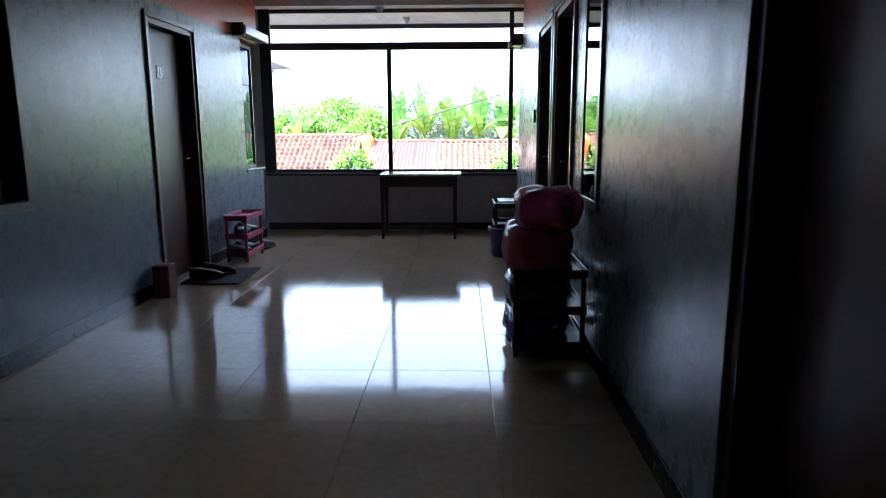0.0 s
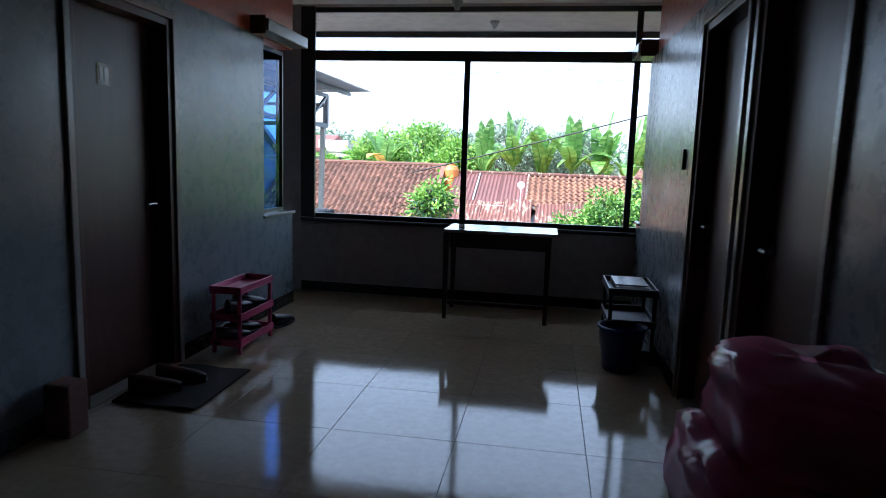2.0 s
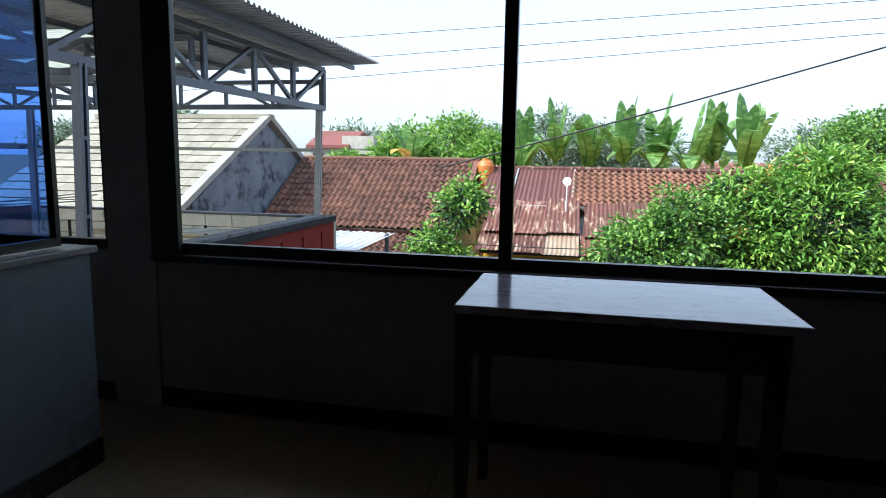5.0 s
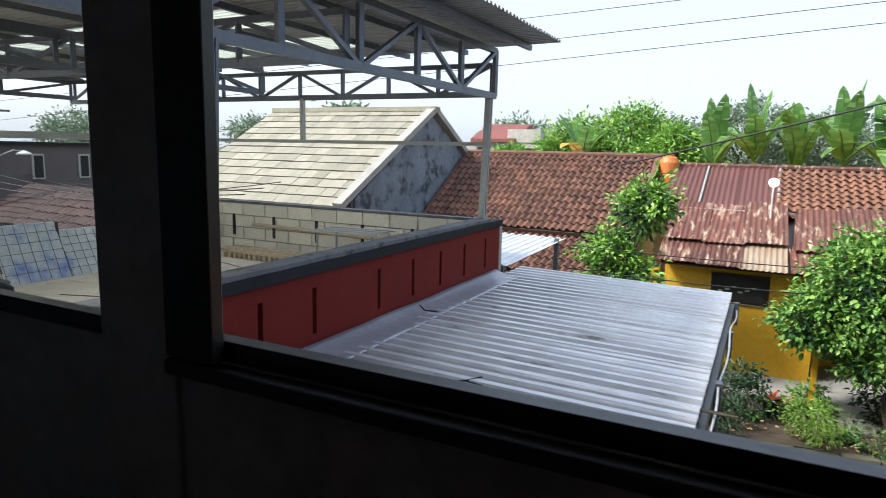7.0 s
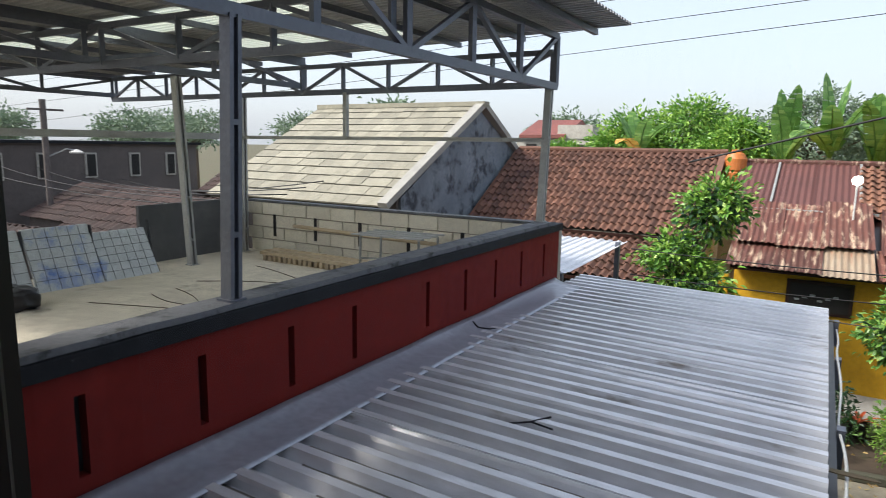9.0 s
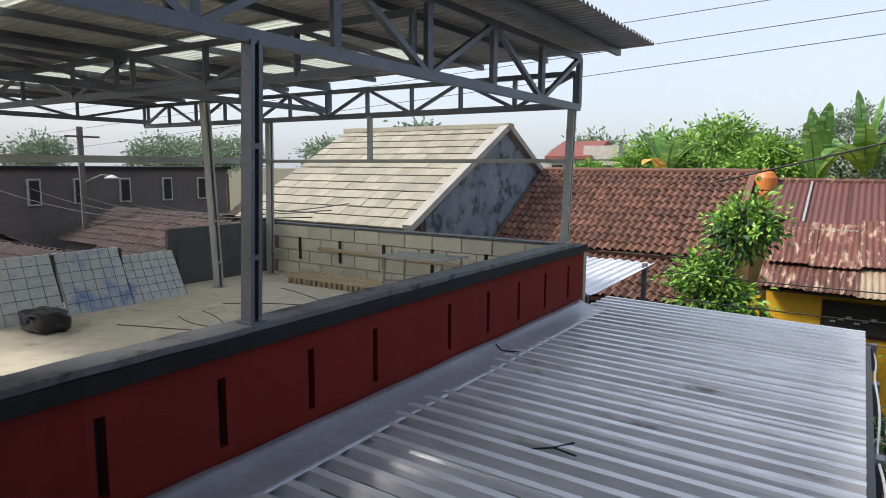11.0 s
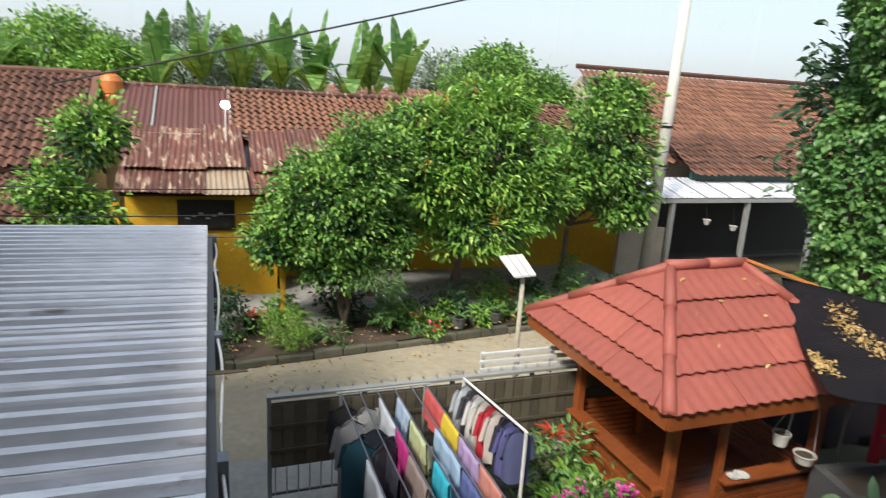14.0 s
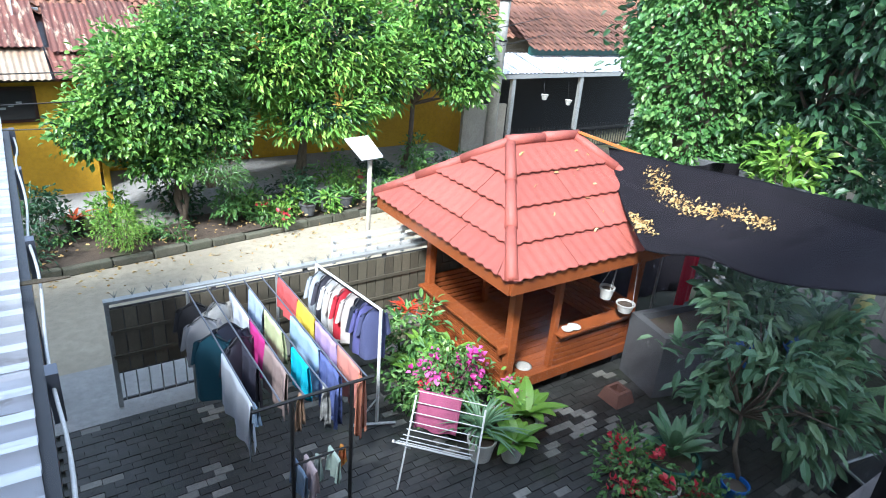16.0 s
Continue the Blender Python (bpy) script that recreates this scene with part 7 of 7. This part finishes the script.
for k, (x, y, h, L, up_) in enumerate(((-2.0, 28.9, 4.5, 1.8, 1), (-0.9, 28.8, 4.6, 2.0, 1), (0.2, 29.2, 4.7, 2.1, 2), (1.3, 28.7, 4.6, 1.9, 1), (2.4, 29.2, 4.6, 2.0, 0), (3.4, 28.8, 4.7, 2.2, 0), (4.2, 29.4, 4.6, 2.1, 1), (5.1, 29.0, 4.7, 2.2, 2), (-6.3, 30.0, 4.7, 1.7, 0))):
    banana(x, y, G, h + 0.05 + 0.22 * math.sin(2.3 * k), 8, L * (1.1 + 0.12 * math.cos(1.7 * k)), 100 + k, "banana", up_ + 1)
banana(9.1, 11.9, G, 2.6, 5, 1.7, 140, "leafG")

# ivy-clad tree and the dark growth beyond it
iv = thing("ivy_tree", "tall tree trunk densely covered with ivy", "tree", (10.25, 15.9, G))
rs = np.random.RandomState(77)
n = 30000
a = rs.uniform(0, 2 * math.pi, n)
zz = rs.uniform(-3.0, 4.6, n)
wob = 1.0 + 0.14 * np.sin(3 * a + zz * 1.7) + 0.10 * np.sin(zz * 2.3 + 1.0) + 0.13 * np.sin(7 * a + 2.2 * np.sin(3.1 * zz)) * np.sin(4.3 * zz + 2 * a) + rs.normal(0, 0.05, n)
rad = np.where(zz < -1.5, 1.15 + 0.05 * (zz + 3), 1.25) * wob
pp_ = np.stack([10.52 + 0.02 * zz + rad * 1.05 * np.cos(a), 16.1 + rad * 0.9 * np.sin(a), zz], 1)
dd_ = np.stack([np.cos(a) * 0.7, np.sin(a) * 0.7, np.full(n, -0.55)], 1)
leaves(pp_, dd_, 0.125, 0.70, "leafC", "crown", iv, 78, 0.2)
Mesh().tube([(10.25, 15.9, G), (10.3, 16.1, 0), (10.4, 16.2, 4.6)], [0.55, 0.8, 0.7], 14).done("trunk", "bark", iv, smooth=True)
# deep shade at the court's edge is put into these two trees' leaf colour
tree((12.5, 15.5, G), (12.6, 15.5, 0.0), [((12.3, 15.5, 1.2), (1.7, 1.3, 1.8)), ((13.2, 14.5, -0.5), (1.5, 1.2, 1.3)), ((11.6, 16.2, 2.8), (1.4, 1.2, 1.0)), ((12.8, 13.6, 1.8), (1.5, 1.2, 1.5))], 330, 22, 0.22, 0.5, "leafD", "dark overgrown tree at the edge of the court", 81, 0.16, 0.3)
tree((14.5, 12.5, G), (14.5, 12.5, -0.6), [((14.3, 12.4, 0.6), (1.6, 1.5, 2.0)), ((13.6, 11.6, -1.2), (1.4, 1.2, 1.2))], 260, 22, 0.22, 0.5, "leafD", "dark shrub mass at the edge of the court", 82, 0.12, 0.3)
tree((9.9, 14.0, G), (9.85, 14.0, -2.6), [((9.8, 13.95, -2.0), (0.45, 0.4, 0.45)), ((9.9, 13.9, -1.3), (0.35, 0.35, 0.4))], 44, 14, 0.22, 0.45, "leafY", "young tree with lime green leaves against the ivy", 83, 0.03, 0.16)


def shrub(x, y, z, r, h, mat, label, seed, size=0.12, aspect=0.45, n=28, per=16, category="shrub", group="", flowers=None):
    s = thing("shrub", label, category, (x, y, z), group=group)
    rnd = random.Random(seed)
    pts, dirs, tips = crown_points([((x, y, z + h * 0.6), (r, r, h * 0.42)), ((x + 0.3 * r, y - 0.2 * r, z + h * 0.35), (r * 0.7, r * 0.7, h * 0.3))], n, per, r * 0.22, seed)
    st = Mesh()
    for q in tips[::3]:
        st.tube([(x + rnd.uniform(-0.05, 0.05), y + rnd.uniform(-0.05, 0.05), z), (0.5 * (x + q[0]), 0.5 * (y + q[1]), 0.5 * (z + q[2]) + 0.05), tuple(q)], [0.014, 0.010, 0.005], 5)
    st.done("stems", "bark", s)
    leaves(pts, dirs, size, aspect, mat, "foliage", s, seed)
    if flowers:
        rs_ = np.random.RandomState(seed + 5)
        fp = np.concatenate([np.array(tips[i]) + np.array([0, 0, 0.05]) + rs_.normal(0, 0.045, (16, 3)) for i in rs_.choice(len(tips), flowers[1])])
        leaves(fp, rs_.normal(0, 1, fp.shape) + np.array([0, -0.3, 0.6]), 0.075, 0.8, flowers[0], "blossom", s, seed + 6)
    return s


def rosette(x, y, z, n, L, W, mat, label, seed, lift=1.0, category="plant", droop=1.2):
    """A plant of long arching blades from one point."""
    s = thing("potted_plant", label, category, (x, y, z))
    rnd = random.Random(seed)
    for k in range(n):
        a = k * 2.4 + rnd.uniform(-0.3, 0.3)
        ln_ = L * rnd.uniform(0.7, 1.1)
        el = lift * rnd.uniform(0.55, 1.15)
        m = Mesh()

        def fn(u, v, ln_=ln_, el=el):
            t = v
            r = ln_ * (t * math.cos(el) + 0.25 * t * t)
            h = ln_ * (t * math.sin(el) - droop * 0.35 * t * t)
            w = W * math.sin(math.pi * min(1, 0.12 + 0.86 * t)) ** 0.8
            return (r, (u - 0.5) * w, h + abs(u - 0.5) * w * 0.5)
        m.sheet(fn, 2, 7)
        o = m.done("leaf", mat, s, world=False)
        o.rotation_euler = (0, 0, a)
    return s


# garden strip by the lane
shrub(0.55, 20.0, GB, 0.42, 0.75, "leafY", "bright green fluffy bush by the kerb", 200, 0.07, 0.25, 60, 26)
shrub(2.15, 20.1, GB + 0.9, 0.5, 0.9, "leafG", "fine-leaved green bush on thin stems", 201, 0.12, 0.12, 60, 24)
shrub(-1.0, 19.9, GB, 0.5, 1.0, "leafD", "dark grey-green bush at the lane corner", 202, 0.10, 0.4, 40, 18)
# every other shrub takes the darkened leaves, painting shade under the trees
for k in range(9):
    x = -0.6 + 1.15 * k
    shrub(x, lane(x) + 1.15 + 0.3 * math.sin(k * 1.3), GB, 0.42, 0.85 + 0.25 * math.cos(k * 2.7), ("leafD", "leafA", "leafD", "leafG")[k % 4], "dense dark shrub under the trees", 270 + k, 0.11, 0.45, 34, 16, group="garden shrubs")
for k in range(15):
    x = 2.5 + 0.42 * k
    shrub(x, lane(x) + 0.55 + 0.35 * math.sin(k * 2.1), GB, 0.26 + 0.08 * math.sin(k), 0.5 + 0.15 * math.cos(k * 1.7), ("leafG", "leafB", "leafA", "leafY")[k % 4], "small garden shrub along the lane", 210 + k, 0.13, 0.4, 16, 12, group="garden shrubs along the lane", flowers=("redpetal", 2) if k % 5 == 2 else None)
for k, (x, y) in enumerate(((1.1, 20.3), (1.45, 20.0), (-0.3, 20.6), (3.1, 20.25), (8.8, 21.1), (9.6, 21.3))):
    shrub(x, y, GB, 0.25, 0.4, "leafG", "low dark weeds under the trees", 240 + k, 0.10, 0.4, 14, 10, group="weeds under the trees")
for k, (x, y) in enumerate(((-0.05, 21.0), (4.1, 20.3), (4.55, 20.4), (5.0, 20.45))):
    pot("plant_pot", x, y, GB + 0.02, 0.17, 0.26, "blackplastic" if k == 0 else "greywall", "dark plant pot in the garden strip", group="pots in the garden strip")
    rosette(x, y, GB + 0.24, 9, 0.45, 0.06, "redleaf" if k == 0 else "leafG", "leafy plant standing in a dark pot", 250 + k)
lt = Mesh()
rs = np.random.RandomState(9)
lp_ = np.stack([rs.uniform(-1, 9, 500), np.zeros(500), np.zeros(500)], 1)
lp_[:, 1] = 19.55 + 0.115 * lp_[:, 0] + rs.normal(0.0, 0.45, 500)
lp_[:, 2] = np.where(lp_[:, 1] > 19.6 + 0.115 * lp_[:, 0], GB + 0.09, G + 0.012)
tagged(leaves(lp_, np.tile([1, 0, 0.05], (500, 1)), 0.07, 0.5, "deadleaf", "leaf_litter", None, 10), "dry leaves scattered on the lane and soil", "leaf litter")

# court plants beside the gazebo
shrub(3.25, 14.75, G, 0.34, 1.05, "leafG", "green shrub by the gazebo steps", 300, 0.13, 0.4, 30, 16)
rosette(3.35, 15.0, G + 0.75, 40, 0.28, 0.032, "redleaf", "scarlet spiky-leaved plant by the gazebo", 301, 0.9)
for k, (x, y, z) in enumerate(((3.30, 14.4, G + 0.25), (3.1, 14.15, G + 0.2), (3.5, 14.2, G + 0.3))):
    pot("plant_pot", x, y, G, 0.15, 0.24, "whitepot", "white plastic pot with leafy plant", group="pots beside the gazebo")
    rosette(x, y, z, 12, 0.62, 0.13, "leafY", "broad lime-streaked leaves in a pot", 310 + k, 1.25, droop=0.7)
shrub(3.16, 13.70, G, 0.38, 1.1, "leafG", "bougainvillea with magenta blossom", 320, 0.08, 0.5, 44, 16, flowers=("magenta", 17))
shrub(3.05, 13.7, G, 0.36, 0.6, "leafG", "green bush with a few red flowers", 321, 0.08, 0.5, 34, 14, flowers=("redpetal", 5))
shrub(2.85, 14.1, G, 0.3, 0.6, "leafG", "leafy green bush by the laundry rail", 322, 0.09, 0.5, 26, 14)
shrub(3.7, 13.35, G, 0.3, 0.75, "leafA", "thin-twigged green bush with pink flowers", 323, 0.07, 0.5, 26, 12, flowers=("magenta", 4))
for k, (x, y, r) in enumerate(((3.12, 12.90, 0.16), (3.78, 12.95, 0.15), (3.42, 12.72, 0.14))):
    pot("plant_pot", x, y, G, r, 0.27, "whitepot", "white plastic pot on the pavers", group="pots beside the gazebo")
rosette(3.15, 12.98, G + 0.26, 60, 0.60, 0.036, "leafH", "spiky dark green dracaena in a white pot", 330, 1.2)
rosette(3.80, 12.96, G + 0.26, 13, 0.50, 0.17, "leafY", "variegated broad leaves in a white pot", 331, 1.05, droop=0.8)
rosette(3.42, 12.70, G + 0.20, 12, 0.42, 0.15, "leafY", "variegated broad leaves in a white pot", 332, 0.9, droop=0.9)
# near garden at the foot of the house
pot("plant_pot", 4.80, 11.65, G, 0.30, 0.30, "greenpot", "large sea-green pot on the pavers")
rosette(4.80, 11.65, G + 0.26, 16, 0.66, 0.13, "leafH", "large upright glossy leaves in a green pot", 340, 1.25, droop=0.5)
pot("plant_pot", 5.10, 11.05, G, 0.14, 0.26, "bluepot", "bright blue plastic pot on the pavers")
pot("plant_pot", 7.45, 11.25, G, 0.19, 0.26, "whitepot", "white pot in the shade")
pot("plant_pot", 4.45, 11.45, G, 0.17, 0.2, "whitepot", "white rimmed pot with dark soil")
rosette(8.0, 10.8, G + 0.1, 14, 0.6, 0.06, "leafG", "blue-green agave in the shade", 341, 0.8, droop=0.2)
fp = tree((5.25, 11.1, G + 0.2), (5.3, 11.3, -2.9), [((6.0, 11.5, -2.35), (0.75, 0.6, 0.35)), ((6.8, 11.5, -2.5), (0.7, 0.6, 0.35)), ((5.75, 11.5, -2.85), (0.4, 0.35, 0.25)), ((6.2, 11.0, -3.0), (0.6, 0.4, 0.3)), ((5.95, 12.0, -2.05), (0.35, 0.35, 0.2)), ((5.45, 11.9, -2.75), (0.40, 0.35, 0.28)), ((6.4, 12.0, -2.05), (0.5, 0.35, 0.2))],
          125, 12, 0.235, 0.36, "leafH", "frangipani with long dull green leaves", 342, 0.035, 0.12)
fp.name = "frangipani"
for k, (x, y, z) in enumerate(((5.45, 11.9, -2.55), (5.55, 11.8, -2.62), (6.25, 11.7, -2.6))):
    tagged(Mesh().sheet(lambda u, v: (x + 0.32 * u + 0.03 * math.sin(7 * v), y + 0.1 * v - 0.25, z + 0.20 * v + 0.06 * math.sin(6 * u + 3 * v)), 10, 8, 0.004).done("plastic_bag", "bluepot", smooth=True), "blue plastic bag caught in the branches", "bag", "bags in the frangipani")
shrub(4.2, 11.75, G, 0.38, 0.55, "leafG", "low bush with red flowers on the pavers", 343, 0.08, 0.5, 36, 14, flowers=("redpetal", 6))
shrub(4.5, 11.0, G, 0.42, 0.45, "leafG", "low bush with red flowers on the pavers", 344, 0.08, 0.5, 36, 14, flowers=("redpetal", 6))
# the next two trees also have shade painted in by dark leaves
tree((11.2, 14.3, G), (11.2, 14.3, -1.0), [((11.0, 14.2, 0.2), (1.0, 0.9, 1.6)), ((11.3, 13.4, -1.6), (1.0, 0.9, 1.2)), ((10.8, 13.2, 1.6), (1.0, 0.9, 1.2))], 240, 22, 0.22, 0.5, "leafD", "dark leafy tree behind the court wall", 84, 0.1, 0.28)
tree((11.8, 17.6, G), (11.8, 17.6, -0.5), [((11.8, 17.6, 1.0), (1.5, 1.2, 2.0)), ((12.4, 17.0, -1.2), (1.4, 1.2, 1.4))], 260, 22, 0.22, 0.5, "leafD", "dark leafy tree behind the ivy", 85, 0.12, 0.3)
# dark leaf colour here stands for the shade below the net
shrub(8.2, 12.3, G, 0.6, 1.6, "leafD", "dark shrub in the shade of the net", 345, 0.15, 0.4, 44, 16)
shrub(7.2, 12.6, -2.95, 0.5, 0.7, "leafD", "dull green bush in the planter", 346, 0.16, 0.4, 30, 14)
# low glazed frame at the foot of the house
cf = thing("cold_frame", "dark glazed garden frame with a pale metal edge", "garden frame", (6.6, 9.9, G))
Mesh().add([(5.6, 9.4, G), (7.8, 9.0, G), (8.1, 10.2, G), (6.2, 10.55, G), (5.6, 9.4, G + 0.55), (7.8, 9.0, G + 0.55), (8.1, 10.2, G + 0.42), (6.2, 10.55, G + 0.42)],
           [(3, 2, 1, 0), (0, 1, 5, 4), (1, 2, 6, 5), (2, 3, 7, 6), (3, 0, 4, 7), (4, 5, 6, 7)]).done("box", "blackplastic", cf)
Mesh().tube([(5.6, 9.4, G + 0.56), (6.2, 10.55, G + 0.43), (8.1, 10.2, G + 0.43)], 0.018, 6).done("edge_strip", "palesteel", cf)
# dry leaves on the net
rs = np.random.RandomState(21)
q = []
for k in range(900):
    c = ((0.02, 0.27), (0.03, 0.36), (0.17, 0.86), (0.18, 0.76), (0.21, 0.68), (0.27, 0.66), (0.34, 0.68), (0.42, 0.69), (0.49, 0.64))[rs.randint(9)]
    u, v = c[0] + rs.normal(0, 0.03), c[1] + rs.normal(0, 0.035)
    if 0 < u < 1 and 0 < v < 1:
        p = netz(u, v)
        q.append((p.x, p.y, p.z + 0.008))
tagged(leaves(q, np.tile([1, 0, 0.1], (len(q), 1)), 0.06, 0.5, "deadleaf", "dry_leaves", None, 22), "heap of dry yellow leaves on the shade net", "leaf litter")
q = [(rs.uniform(4.4, 6.4), 0, 0) for k in range(26)]
q = [(x, y, EZ + (y - EY0) / (RY - EY0) * (RZ - EZ) + 0.04) for (x, _, _), y in zip(q, rs.uniform(13.3, 14.5, 26))]
tagged(leaves(q, np.tile([1, 0, 0.3], (26, 1)), 0.07, 0.5, "deadleaf", "fallen_leaves", None, 23), "a few dry leaves on the gazebo roof", "leaf litter")

# ---- floor tiles and paving blocks ----
fb = bpy.data.objects["floor"]
tm = Mesh().box(0.001, 0.001, -0.012, 0.604, 0.604, 0.0)
tme = tm.done("floor_tile", "tile", fb, bevel=0.0012)
first = True
for i in range(-6, 6):
    for j in range(18):
        x, y = 0.31 + 0.605 * i, 8.285 - 0.605 * j
        if x > 2.7 or (y < 6.4 and (x < XL - 0.65 or x > XR - 0.05)):
            continue
        o = tme if first else new("floor_tile", tme.data)
        first = False
        o.parent = fb
        o.location = (x, y, 0)
cb = bpy.data.objects["court"]
pv = [Mesh().box(0.003, 0.003, -0.05, 0.197, 0.097, 0.0).done("paving_block", k, cb, bevel=0.004) for k in ("paver", "paverl")]
rest = Mesh()
rp = random.Random(6)
cnt = 0
used = [False, False]
for j in range(int((15.40 - 10.0) / 0.1)):
    for i in range(int(8.6 / 0.2)):
        x, y = -0.9 + 0.2 * i + (0.1 if j % 2 else 0), 10.0 + 0.1 * j
        pale = noise.noise((x * 1.3, y * 1.3, 3)) > 0.16 and rp.random() < 0.40
        dz = 0.006 * rp.uniform(-1, 1)
        near = 1.8 < x < 5.4 and 11.0 < y < 13.3
        if near and cnt < 400 and (pale or rp.random() < 0.72):
            k = 1 if pale else 0
            o = pv[k] if not used[k] else new("paving_block", pv[k].data)
            used[k] = True
            o.parent = cb
            o.location = (x, y, G + dz)
            cnt += 1
        elif pale:
            o = new("paving_block", pv[1].data)
            o.parent = cb
            o.location = (x, y, G + dz)
        else:
            rest.box(x + 0.003, y + 0.003, G - 0.05, x + 0.197, y + 0.097, G + dz)
rb = rest.done("paving_blocks", "paverj", cb)
rb["kind"] = "stuff"

# the outdoor plan was drawn at 4 : 5; bring it to full size about the point where the walk nears the window
OUT_SCALE, OUT_AT = 1.25, Vector((-0.264, 7.597, 1.181))
_grow = Matrix.Translation(OUT_AT) @ Matrix.Scale(OUT_SCALE, 4) @ Matrix.Translation(-OUT_AT)
for ob in scene.objects:
    if ob.parent is None and ob not in INDOORS:
        ob.matrix_basis = _grow @ ob.matrix_basis
